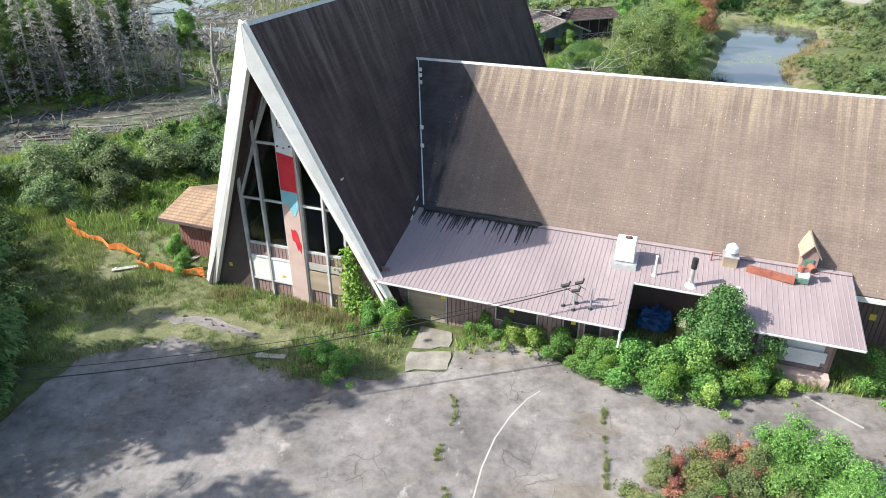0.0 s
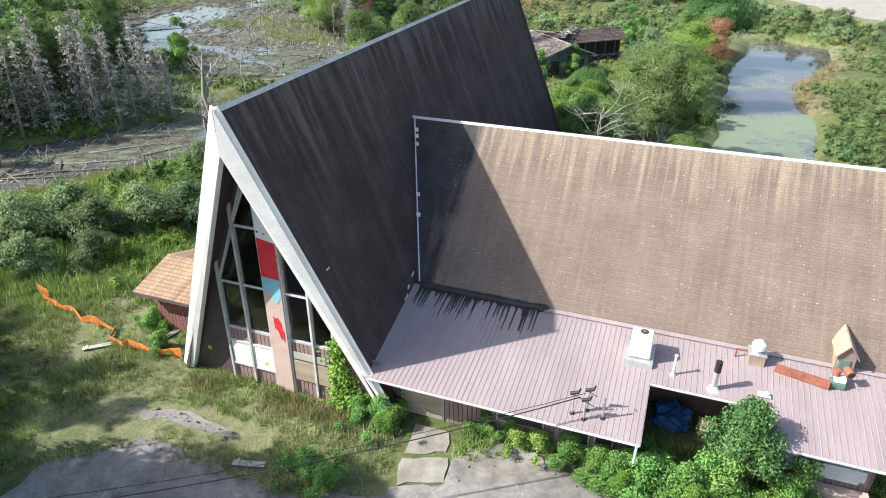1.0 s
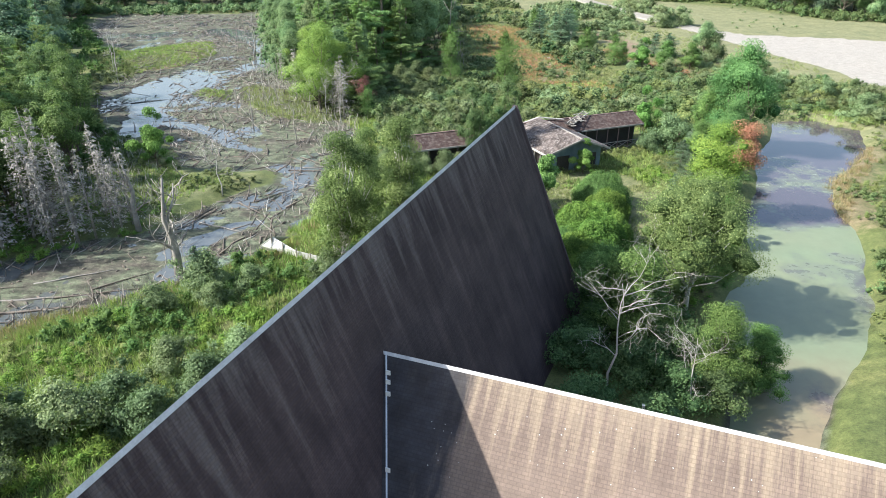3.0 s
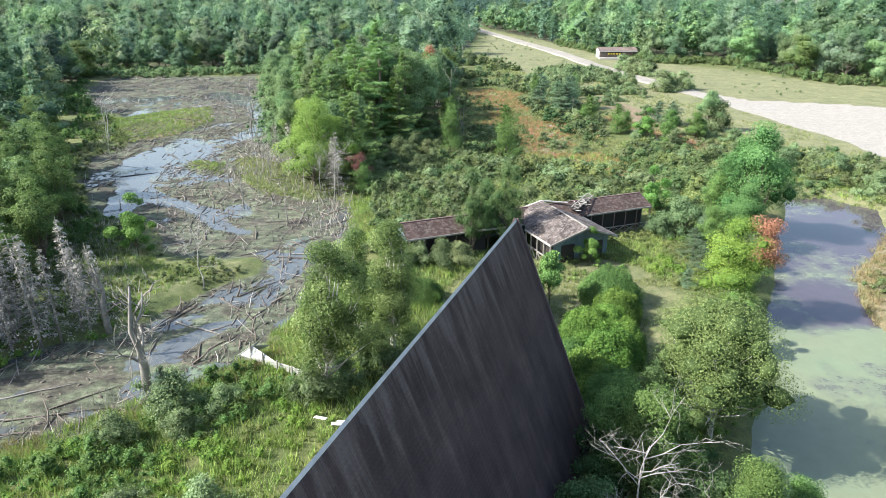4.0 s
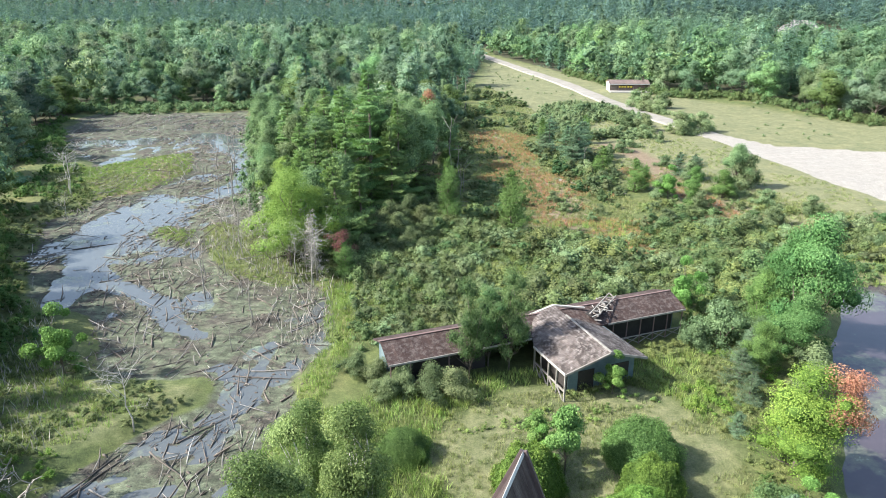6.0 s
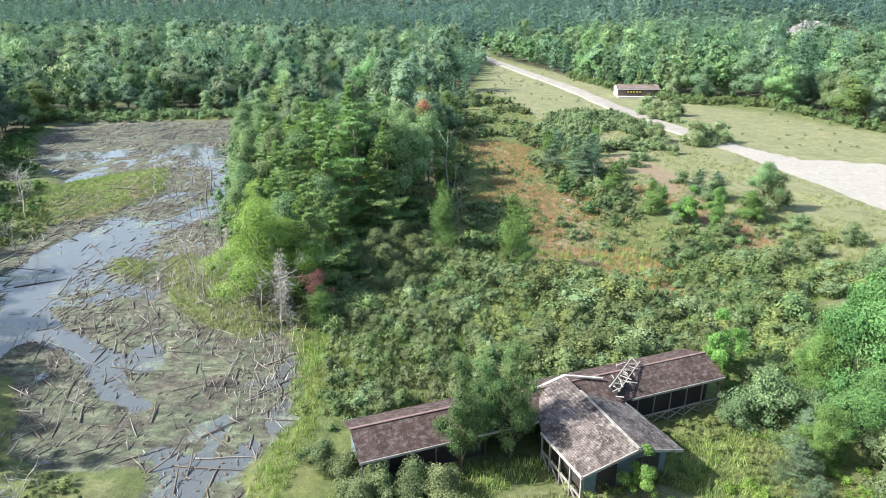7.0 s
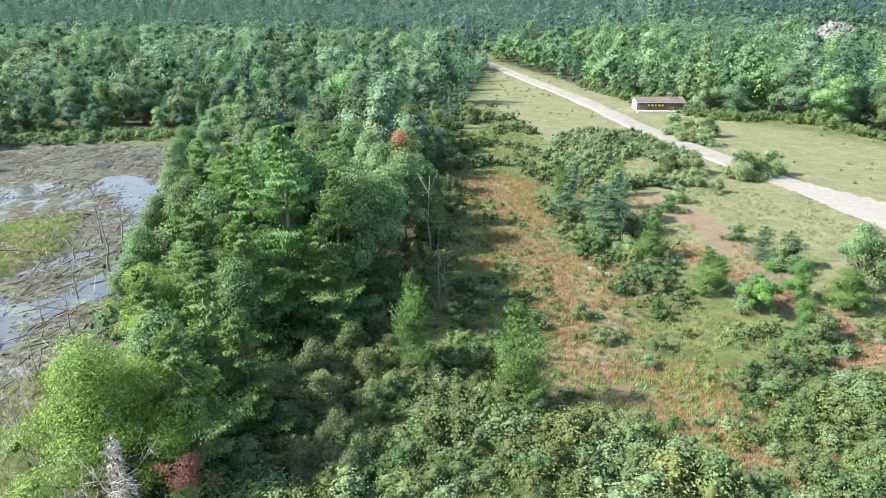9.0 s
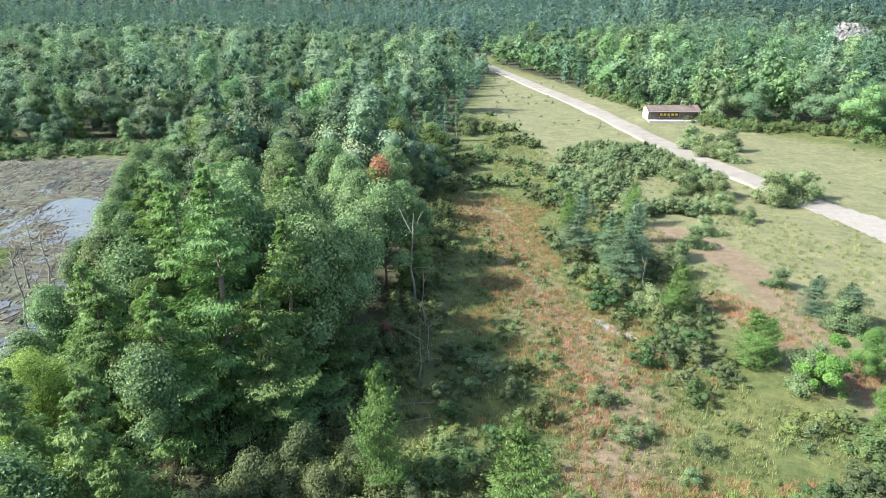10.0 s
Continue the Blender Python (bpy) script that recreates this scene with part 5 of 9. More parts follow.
    for mx in np.arange(-930, 931, size):
        for my in np.arange(550, 1101, size):
            if not in_view(mx, my):
                continue
            cx, cy = scatter(square(size), 6.0, 5)
            if (along(HIGHWAY, cx + mx, cy + my).min() < 11) or (signed(ROCK_SITE, cx + mx, cy + my).max() > 0):
                px, py = scatter(square(size), 9.5, 455)
                keep = (along(HIGHWAY, px + mx, py + my) > 13) & (signed(ROCK_SITE, px + mx, py + my) < -3)
                strew("far_woodland", far_broad, px[keep] + mx, py[keep] + my, 13.0, M["far_leaf_haze"], 65, "distant deciduous woodland", "woodland", tall=(0.8, 1.1))
                continue
            k = int(np.clip(6 * (fbm(mx, my, 150, 79, 2) * 1.8 - 0.4) + 1.2 * (q.random() - 0.5) + 2.5 * smooth(560, 680, my), 0, 5))
            lay_patch(patches[k], mx, my, int(q.integers(4)), ("far_woodland", "far_pine_woodland"), ("distant deciduous woodland", "distant dark pine woodland"))
    x, y = scatter([(-2600, 1100), (2600, 1100), (2600, 2700), (-2600, 2700)], 42, 67)
    keep = in_view(x, y)
    strew("hill_woodland", tiny_pine + tiny_broad[:1], x[keep], y[keep], 40.0, M["far_needle_haze"], 68, "wooded hills on the horizon", "woodland", tall=(0.5, 0.75))


grow_woods()

def low_shrub(seed):
    V, t, (hv, hf, ht), _ = broad_crown(1.0, 1.0, 620, 0.088, seed, fill=0.62, level=2, base=-0.2, clumps=7, ragged=0.6, wild=0.26, mottle=0.05, clumpy=0.14)
    return np.maximum(V, (-9, -9, -0.05)), t, (np.maximum(hv, (-9, -9, -0.05)), hf, ht)


shrub = [low_shrub(160 + k) for k in range(6)]
SCRUB = [(-10, 96), (6, 100), (24, 107), (33, 101), (46, 118), (60, 108), (75, 120), (70, 135), (48, 160), (40, 185), (30, 200), (25, 240), (12, 300), (4, 260), (3, 200), (2, 160), (-4, 135), (-10, 122), (-13, 112)]
x, y = scatter(SCRUB, 1.65, 71)
dense = fbm(x, y, 9, 81, 3) + 0.002 * (150 - y) + 0.15 * np.exp(-(np.hypot(x - 40, y - 118) / 22) ** 2)
dense -= 0.16 * smooth(134, 150, y)
dense -= 0.34 * np.exp(-(along([(9, 205), (11, 185), (13, 168), (18, 148), (17, 132), (28, 126)], x, y) / 7.5) ** 2)
keep = (dense + 0.35 * (fbm(x, y, 3.2, 86, 2) - 0.5) > 0.49) & (signed([(33, 170), (50, 150), (75, 120), (75, 210), (30, 210)], x, y) < 0)
x, y, dense = x[keep], y[keep], dense[keep]
kind = fbm(x, y, 5, 83, 2) + 0.35 * (np.random.default_rng(84).random(len(x)) - 0.5)
size = (1.1 + 1.3 * np.clip(dense - 0.42, 0, 0.6) * 2) * np.random.default_rng(85).uniform(0.7, 1.5, len(x))
size *= 1 - 0.3 * smooth(134, 150, y)
for sel, mat, word in ((kind < 0.4, "scrub_green", "green"), ((kind >= 0.4) & (kind < 0.52), "leaf_olive", "olive"), ((kind >= 0.52) & (kind < 0.67), "leaf_mist", "grey-green"), (kind >= 0.67, "scrub_yellow", "yellow-green")):
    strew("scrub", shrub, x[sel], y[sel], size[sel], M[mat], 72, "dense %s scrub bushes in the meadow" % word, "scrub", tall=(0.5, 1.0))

def big_shrub(seed):
    V, t, (hv, hf, ht), _ = broad_crown(1.0, 0.85, 1300, 0.06, seed, fill=0.55, level=0, base=-0.2, clumps=16, ragged=0.5, wild=0.28, mottle=0.05, clumpy=0.16)
    return np.maximum(V, (-9, -9, -0.05)), t, (np.maximum(hv, (-9, -9, -0.05)), hf, ht)


billow = [big_shrub(500 + k) for k in range(5)]
x, y = scatter(SCRUB, 3.0, 143)
keep = (fbm(x, y, 9, 81, 3) > 0.38) & (along([(9, 205), (13, 185), (15, 168), (20, 148), (17, 132), (28, 126)], x, y) > 5) & ((y < 138) | ((fbm(x, y, 9, 81, 3) > 0.56) & (x < 33)))
x, y = x[keep], y[keep]
kind = np.random.default_rng(144).random(len(x))
for lo, hi, mat, word in ((0, 0.4, "leaf_grey", "grey-green"), (0.4, 0.7, "scrub_green", "green"), (0.7, 0.85, "leaf_olive", "olive"), (0.85, 1.01, "leaf_dark", "dark green")):
    sel = (kind >= lo) & (kind < hi)
    strew("scrub", billow, x[sel], y[sel], np.random.default_rng(146).uniform(1.5, 2.5, int(sel.sum())), M[mat], 145, "rounded %s bushes standing out of the scrub" % word, "scrub", tall=(0.75, 1.15))
x, y = scatter([(-8.5, 95), (4, 99), (8, 106), (4, 124), (-3, 126), (-10, 117), (-10, 106)], 1.75, 146)
half_ = np.random.default_rng(147).random(len(x)) < 0.55
strew("scrub", shrub, x[half_], y[half_], 1.5, M["leaf_grey"], 148, "dense grey-green scrub between the inn and the marsh", "scrub")
strew("scrub", shrub, x[~half_], y[~half_], 1.6, M["scrub_green"], 149, "dense green scrub between the inn and the marsh", "scrub")

x, y = scatter([(8, 200), (16, 180), (22, 160), (31, 142), (31, 124), (15, 127), (11, 150), (6, 180)], 2.1, 163)
keep = fbm(x, y, 6, 164, 3) > 0.5
strew("scrub", shrub, x[keep], y[keep], np.random.default_rng(165).uniform(0.5, 1.1, int(keep.sum())), M["scrub_green"], 166, "low green bushes scattered in the reddish grass", "scrub", tall=(0.6, 1.0))
strew("scrub", shrub, x[~keep], y[~keep], np.random.default_rng(167).uniform(0.3, 0.6, int((~keep).sum())), M["scrub_yellow"], 168, "yellow-green weeds scattered in the reddish grass", "scrub", tall=(0.5, 0.9))
ROADSIDE = [(20, 198), (30, 197), (44, 200), (53, 212), (49, 243), (40, 258), (30, 250), (22, 225)]
x, y = scatter(ROADSIDE, 1.75, 117)
thick = fbm(x, y, 10, 118, 3)
pale = np.random.default_rng(116).random(len(x)) < 0.7
for sel, mat, word in ((pale, "leaf_mist", "grey-green"), (~pale, "leaf_sage", "darker green")):
    sel = sel & (thick > 0.4)
    strew("scrub", billow, x[sel], y[sel], 1.5 + 3.2 * (thick[sel] - 0.38), M[mat], 119, "tall %s scrub beside the road" % word, "scrub", tall=(0.8, 1.3))
x, y = scatter([(10, 240), (20, 262), (40, 268), (55, 240), (64, 215), (72, 200), (100, 200), (96, 250), (70, 270), (44, 340), (20, 430), (12, 330)], 6.5, 120)
keep = (along(ROAD, x, y) > 4) & (fbm(x, y, 12, 121, 2) > 0.56)
strew("meadow_bushes", shrub, x[keep], y[keep], 0.65, M["leaf_mist"], 122, "small bushes dotted over the meadow", "scrub")

# scrub behind and beside the lodge, along the banks
BANK = [(-34, 26), (-17, 26), (-13, 37), (-6, 50), (0, 62), (10, 64), (16, 52), (20, 60), (26, 68), (30, 80), (36, 92), (44, 112), (30, 112), (22, 88), (8, 86), (-6, 86), (-9, 80), (-12, 72), (-20, 60), (-28, 55), (-36, 46), (-40, 36)]
x, y = scatter(BANK, 1.45, 74)
dense = fbm(x, y, 7, 85, 3)
keep = (dense > 0.4) & (signed(LODGE_SITE, x, y) < 0) & (along([(-22, 35), (-12.3, 29.7)], x, y) > 2.5) & (signed(LAWN, x, y) < -0.5)
x, y, dense = x[keep], y[keep], dense[keep]
dark = fbm(x, y, 5, 132, 2) > 0.64
strew("undergrowth", shrub, x[dark], y[dark], 0.7 + 1.4 * np.maximum(dense[dark] - 0.4, 0), M["leaf_green"], 75, "leafy green undergrowth", "undergrowth")
pale = ~dark & (fbm(x, y, 4, 134, 3) > 0.47)
lush = ~dark & ~pale
strew("undergrowth", shrub, x[lush], y[lush], 0.6 + 1.3 * np.maximum(dense[lush] - 0.4, 0), M["leaf_bright"], 78, "lush bright green undergrowth", "undergrowth", tall=(0.6, 1.0))
strew("undergrowth", shrub, x[pale], y[pale], 0.5 + 1.1 * np.maximum(dense[pale] - 0.4, 0), M["scrub_yellow"], 79, "pale yellow-green weeds and low brush", "undergrowth", tall=(0.5, 0.9))
EAST = [(60, 108), (54, 96), (46, 88), (42, 80), (40, 71), (34, 60), (30, 52), (60, 40), (90, 60), (90, 110), (75, 118)]
x, y = scatter(EAST, 1.6, 76)
lush = fbm(x, y, 6, 86, 3)
keep = (lush > 0.34) & (x < 78)
x, y, lush = x[keep], y[keep], lush[keep]
for sel, mat, word in ((lush < 0.48, "scrub_yellow", "yellow-green"), ((lush >= 0.48) & (lush < 0.58), "leaf_olive", "olive"), (lush >= 0.58, "scrub_green", "green")):
    strew("undergrowth", shrub, x[sel], y[sel], 0.65 + 2.2 * np.maximum(lush[sel] - 0.4, 0), M[mat], 77, "%s scrub along the far bank of the pond" % word, "undergrowth")


LEFT_BANK = [(-40, 66), (-36, 72), (-44, 82), (-40, 98), (-51, 109), (-60, 124), (-66, 136), (-64, 150), (-74, 166), (-100, 206), (-112, 234), (-118, 244), (-106, 202), (-82, 158), (-72, 134), (-66, 122), (-54, 108), (-48, 84), (-42, 70)]
x, y = scatter(LEFT_BANK, 1.8, 106)
keep = fbm(x, y, 6, 107, 3) > 0.42
strew("bank_scrub", shrub, x[keep], y[keep], 1.25, M["leaf_green"], 108, "green scrub along the marsh bank", "undergrowth")
EDGE = [(47, 348), (60, 300), (73, 271), (93, 270), (101, 254), (110, 221), (150, 198), (150, 206), (112, 228), (103, 260), (95, 277), (74, 279), (62, 308), (50, 352)]
x, y = scatter([(-124, 236), (-118, 236), (-88, 238), (-62, 244), (-50, 200), (-40, 164), (-32, 141), (-26, 141), (-33, 165), (-42, 203), (-60, 250), (-120, 248)], 2.2, 130)
strew("edge_scrub", shrub, x, y, 2.0, M["leaf_mixed"], 131, "scrub between the marsh and the wood", "undergrowth")
x, y = scatter(EDGE, 2.2, 109)
strew("edge_scrub", shrub, x, y, 2.3, M["scrub_green"], 110, "scrub along the forest's edge", "undergrowth")
x, y = scatter([(-14, 112), (-9, 118), (-3, 132), (2, 150), (4, 175), (4, 215), (0, 215), (-1, 175), (-4, 150), (-9, 134), (-16, 122), (-22, 122)], 1.6, 111)
strew("edge_scrub", shrub, x, y, 1.5, M["leaf_olive"], 112, "olive scrub along the wood's edge", "undergrowth")


RED_LINE = [(9, 205), (13, 185), (15, 168), (20, 148), (17, 132), (28, 126)]


def blade_set(n, h, spread, seed):
    q = np.random.default_rng(seed)
    c = q.normal(size=(n, 2)) * spread
    a = q.uniform(0, 6.28, n)
    w = 0.05 * q.uniform(0.6, 1.4, n)
    tip = c + q.normal(size=(n, 2)) * 0.3 * h
    V = np.zeros((n, 3, 3))
    V[:, 0, :2] = c + np.stack([np.cos(a) * w, np.sin(a) * w], 1)
    V[:, 1, :2] = c - np.stack([np.cos(a) * w, np.sin(a) * w], 1)
    V[:, 2, :2] = tip
    V[:, 2, 2] = h * q.uniform(0.5, 1.2, n)
    V[:, :2, 2] = -0.03
    return V, np.clip(0.5 + 0.25 * q.normal(size=n), 0, 1)


tuft = [blade_set(34, 1.0, 0.5, 170 + k) for k in range(4)]
LOT = [(-15.5, 23.0), (-12, 24.3), (-9.2, 23.0), (-5.4, 21.4), (-2.2, 21.6), (0.3, 21.9), (0.6, 23.6), (3.2, 24.2), (5, 22.6), (8.5, 21.0), (12, 20.6), (16, 20.4), (19, 20.0), (40, 14), (40, -20), (-17.5, -20), (-18, 8), (-17, 18.4)]
VERGE = [(-34, 22), (-15.5, 22.6), (-12, 24.1), (-9.2, 22.7), (-5.4, 21.1), (-2.2, 21.4), (-1.6, 24.9), (-2, 26), (-11.5, 29.8), (-13.2, 33), (-13, 38), (-34, 40)]
x, y = scatter(VERGE, 0.36, 87)
keep = (fbm(x, y, 3.5, 88, 3) > 0.42) & (along([(-14.5, 26.2), (-10, 25.4), (-7.5, 24.2)], x, y) > 0.7)
strew("grass", tuft, x[keep], y[keep], 0.12 + 0.3 * fbm(x[keep], y[keep], 4, 116, 2), M["grass"], 89, "uncut grass with dry stalks", "grass")
x, y = scatter(VERGE, 0.42, 176)
keep = (fbm(x, y, 2.6, 177, 3) > 0.5) & (along([(-14.5, 26.2), (-10, 25.4), (-7.5, 24.2)], x, y) > 0.7)
strew("grass", tuft, x[keep], y[keep], 0.1 + 0.24 * fbm(x[keep], y[keep], 2, 178, 2), M["grass_lush"], 179, "fresh green weeds on the verge", "grass")
x, y = scatter([(-12, 29.0), (-4.6, 26.2), (-3.4, 26.6), (-4.2, 24.8), (-9.5, 26.6), (-12, 28)], 0.3, 180)
keep = fbm(x, y, 1.5, 181, 3) > 0.45
strew("grass", tuft, x[keep], y[keep], 0.32, M["grass_tawny"], 182, "brown dry weeds below the gable", "grass")
x, y = scatter([(-36, 34), (-13, 34), (-10, 42), (-2, 60), (2, 70), (14, 80), (24, 84), (26, 96), (0, 90), (-10, 84), (-13, 72), (-20, 61), (-30, 55), (-38, 47)], 0.85, 90)
x, y = outside(x, y, [(-13, 30), (-3, 25), (12, 60), (2, 65)], LAWN)
strew("tall_grass", tuft, x, y, 0.6, M["grass_lush"], 91, "tall lush grass and weeds", "grass")
x, y = scatter(SCRUB, 0.95, 92)
keep = (fbm(x, y, 8, 93, 2) > 0.36) | (along(RED_LINE, x, y) < 9)
tall_ = (fbm(x[keep], y[keep], 11, 172, 3) > 0.5) & (y[keep] < 136)
strew("meadow_grass", tuft, x[keep][tall_], y[keep][tall_], 0.5, M["grass_lush"], 173, "yellow-green grass and weeds between the scrub", "grass")
strew("meadow_grass", tuft, x[keep][~tall_], y[keep][~tall_], 0.42, M["grass"], 94, "tall meadow grass between the scrub", "grass")
x, y = scatter(SCRUB, 0.75, 95)
keep = (along(RED_LINE, x, y) < 32 * (fbm(x, y, 4, 96, 3) - 0.33)) | (along([(40, 136), (47, 140), (36, 168)], x, y) < 4 * fbm(x, y, 5, 96, 2)) | (along([(35, 134.7), (36, 130.3), (38, 126)], x, y) < 6 * fbm(x, y, 4, 97, 2))
strew("dry_grass", tuft, x[keep], y[keep], 0.38, M["grass_dry"], 97, "reddish-brown dry grass", "grass")
x, y = scatter([(39.5, 75), (45, 84), (52, 93), (56, 101), (52, 100), (43, 87)], 0.6, 98)
keep = fbm(x, y, 3, 133, 3) > 0.45
strew("dry_grass", tuft, x[keep], y[keep], 0.42, M["grass_tawny"], 99, "tawny reeds on the pond's bank", "grass")
x, y = scatter([(-36, 47), (-28, 55), (-21, 59), (-15, 65), (-11, 72), (-12, 74), (-17, 66), (-24, 61), (-31, 57), (-37, 50)], 0.6, 150)
keep = fbm(x, y, 4, 151, 3) > 0.36
strew("dry_grass", tuft, x[keep], y[keep], 0.55, M["grass_tawny"], 152, "tawny dry grass along the marsh", "grass")
x, y = scatter(ISLES[0], 0.9, 101)
keep = fbm(x, y, 7, 100, 3) > 0.42
x, y = x[keep], y[keep]
x2, y2 = scatter(ISLES[2], 0.8, 102)
x3, y3 = scatter([(-45, 80), (-34, 77), (-27, 80), (-24, 85), (-34, 90), (-42, 99)], 0.8, 103)
x4, y4 = scatter([(-38, 52), (-26, 60), (-15, 70), (-12, 84), (-11, 98), (-14, 112), (-10, 112), (-8, 98), (-9, 84), (-11, 72), (-22, 58), (-34, 48)], 0.6, 104)
strew("marsh_grass", tuft, np.concatenate([x, x2, x3, x4]), np.concatenate([y, y2, y3, y4]), 0.42, M["grass_lush"], 105, "bright marsh grass", "grass")

x, y = scatter(ISLES[0], 0.9, 169)
keep = fbm(x, y, 7, 100, 3) < 0.46
x2, y2 = scatter(ISLES[1], 0.7, 170)
strew("dry_grass", tuft, np.concatenate([x[keep], x2]), np.concatenate([y[keep], y2]), 0.42, M["grass"], 171, "tawny grass on the islets of the marsh", "grass")

stick = [blade_set(12, 1.0, 0.7, 180 + k) for k in range(4)]
x, y = scatter([(-12, 96), (-11, 112), (-14, 116), (-22, 122), (-30, 130), (-36, 126), (-24, 115), (-18, 108), (-16, 98)], 2.0, 112)
x2, y2 = scatter([(-44, 84), (-34, 78), (-28, 80), (-34, 90), (-40, 100), (-48, 106), (-46, 92)], 1.9, 113)
x3, y3 = scatter([(-40, 52), (-30, 60), (-24, 64), (-18, 69), (-20, 66), (-28, 57), (-38, 49)], 2.2, 114)
strew("dead_brush", stick, np.concatenate([x, x2, x3]), np.concatenate([y, y2, y3]), 0.95, M["dead_needle"], 115, "grey dead brush standing in the marsh", "brush")
x, y = scatter([(-5, 68), (4, 66), (12, 66), (20, 70), (27, 80), (28, 96), (12, 89), (-5, 85), (-8, 78)], 0.62, 123)
keep = fbm(x, y, 4, 124, 3) > 0.36
strew("lawn_grass", tuft, x[keep], y[keep], 0.16 + 0.3 * fbm(x[keep], y[keep], 3, 125, 2), M["grass"], 126, "overgrown pale grass before the inn", "grass")
x, y = scatter([(50, 112), (42, 150), (34, 170), (30, 200), (44, 240), (62, 212), (72, 150), (76, 122)], 1.3, 127)
keep = (fbm(x, y, 6, 128, 3) > 0.42) & (along([(32, 187.4), (36.5, 192), (40.6, 185.4), (42.9, 173.7), (43.4, 163.1), (41, 157)], x, y) > 4)
strew("field_grass", tuft, x[keep], y[keep], 0.4, M["grass"], 129, "pale grass tussocks of the field", "grass")

x, y = scatter([(-46, 79), (-34, 76.5), (-26, 80), (-20, 87), (-32, 91), (-42, 101), (-48, 106)], 1.25, 134)
keep = fbm(x, y, 4, 135, 3) > 0.33
strew("bank_scrub", shrub, x[keep], y[keep], 0.85, M["leaf_olive"], 136, "low olive brush on the marsh bank", "undergrowth", tall=(0.5, 0.9))
x, y = scatter([(20, 82), (26, 78), (34, 92), (40, 104), (30, 108), (26, 96)], 1.3, 137)
keep = (fbm(x, y, 4, 138, 3) > 0.4) & (signed(LAWN, x, y) < 0)
strew("undergrowth", shrub, x[keep], y[keep], 0.55, M["scrub_yellow"], 139, "yellow-green weeds beside the inn", "undergrowth", tall=(0.5, 0.9))
x, y = scatter([(0, 80), (8, 86), (14, 86), (22, 92), (22, 89), (14, 83), (4, 78)], 1.2, 140)
keep = fbm(x, y, 3, 141, 3) > 0.48
strew("undergrowth", shrub, x[keep], y[keep], 0.5, M["grass_lush"], 142, "lush weeds before the inn's porch", "undergrowth", tall=(0.5, 1.0))

x, y = scatter([(-56, 58), (-44, 62), (-36, 67), (-29, 73), (-25, 79), (-34, 80), (-46, 74), (-58, 66)], 1.35, 153)
keep = fbm(x, y, 4, 154, 3) > 0.4
strew("bank_scrub", shrub, x[keep], y[keep], 0.75, M["leaf_bright"], 155, "green brush under the dead conifers", "undergrowth", tall=(0.6, 1.1))
x, y = scatter([(-72, 120), (-58, 104), (-48, 100), (-50, 110), (-56, 122), (-62, 134), (-60, 146), (-72, 160), (-82, 160), (-74, 138)], 1.6, 156)
keep = fbm(x, y, 5, 157, 3) > 0.4
strew("bank_scrub", shrub, x[keep], y[keep], 0.9, M["leaf_olive"], 158, "olive brush on the far marsh bank", "undergrowth", tall=(0.6, 1.1))

x, y = scatter([(16.6, 94.6), (18.6, 92.8), (27.6, 96.8), (26.4, 99.2)], 0.95, 159)
x2, y2 = scatter([(10.6, 88.6), (20.6, 91.8), (21.2, 90.2), (12.0, 87.2)], 0.8, 160)
x, y = np.concatenate([x, x2]), np.concatenate([y, y2])
strew("undergrowth", shrub, x, y, 0.62, M["scrub_yellow"], 161, "yellow-green weeds grown up against the inn", "undergrowth", tall=(0.7, 1.3))

# ---- dead timber in the marsh
log_mesh = []
for k in range(4):
    tb = Tubes()
    q = np.random.default_rng(200 + k)
    pts = [np.array([s - 0.5, 0.012 * q.normal(), 0.008 * q.normal()]) for s in np.linspace(0, 1, 5)]
    tb.add(pts, [0.03, 0.028, 0.024, 0.018, 0.008], 7)
    for j in range(3):
        s = pts[1 + j]
        tb.add([s, s + (0.06, 0.09 * (-1) ** j, 0.05)], [0.008, 0.003], 4)
    log_mesh.append(tb.mesh("fallen_log", M["dead_wood" if k == 1 else "wet_wood"]))


def lay_log(x, y, length, turn, k, tilt=0.0):
    ob = new("fallen_log", log_mesh[k % 4])
    thick = length * (0.4 if length > 4 else 0.6)
    ob.matrix_world = Matrix.LocRotScale((x, y, max(land_at(x, y), 0.0) + 0.06 + abs(math.sin(radians(tilt))) * length * 0.45), Euler((0, radians(tilt), radians(turn))), (length, thick, thick))
    tagged(ob, "fallen grey log lying in the marsh mud" if k % 4 == 1 else "dark wet log lying in the marsh mud", "log", "logs in the marsh")


q = np.random.default_rng(210)
lx, ly = scatter(MARSH, 5.6, 211)
for k, (x, y) in enumerate(zip(lx, ly)):
    if y < 225 and x > -95:
        lay_log(x, y, 1.6 + 4.6 * q.random() ** 1.6, q.normal(20, 50), k, q.choice([0, 0, 0, 0, 12]))
for k, (x, y, l, a) in enumerate([(-29, 59.5, 9, 12), (-31, 61, 8, 8), (-27, 61.8, 7, 14), (-33.5, 58.5, 8, 15), (-26, 64, 5, 40), (-30.5, 64.5, 6, 25), (-36, 57, 9, 5), (-24.6, 77, 6.5, 70), (-23.9, 77.4, 6, 66), (-14.5, 92.5, 5, 5), (-15.5, 91.2, 6, -4), (-16.5, 95, 4, -40), (-12.8, 103.5, 7, 50)]):
    lay_log(x, y, l, a, k)
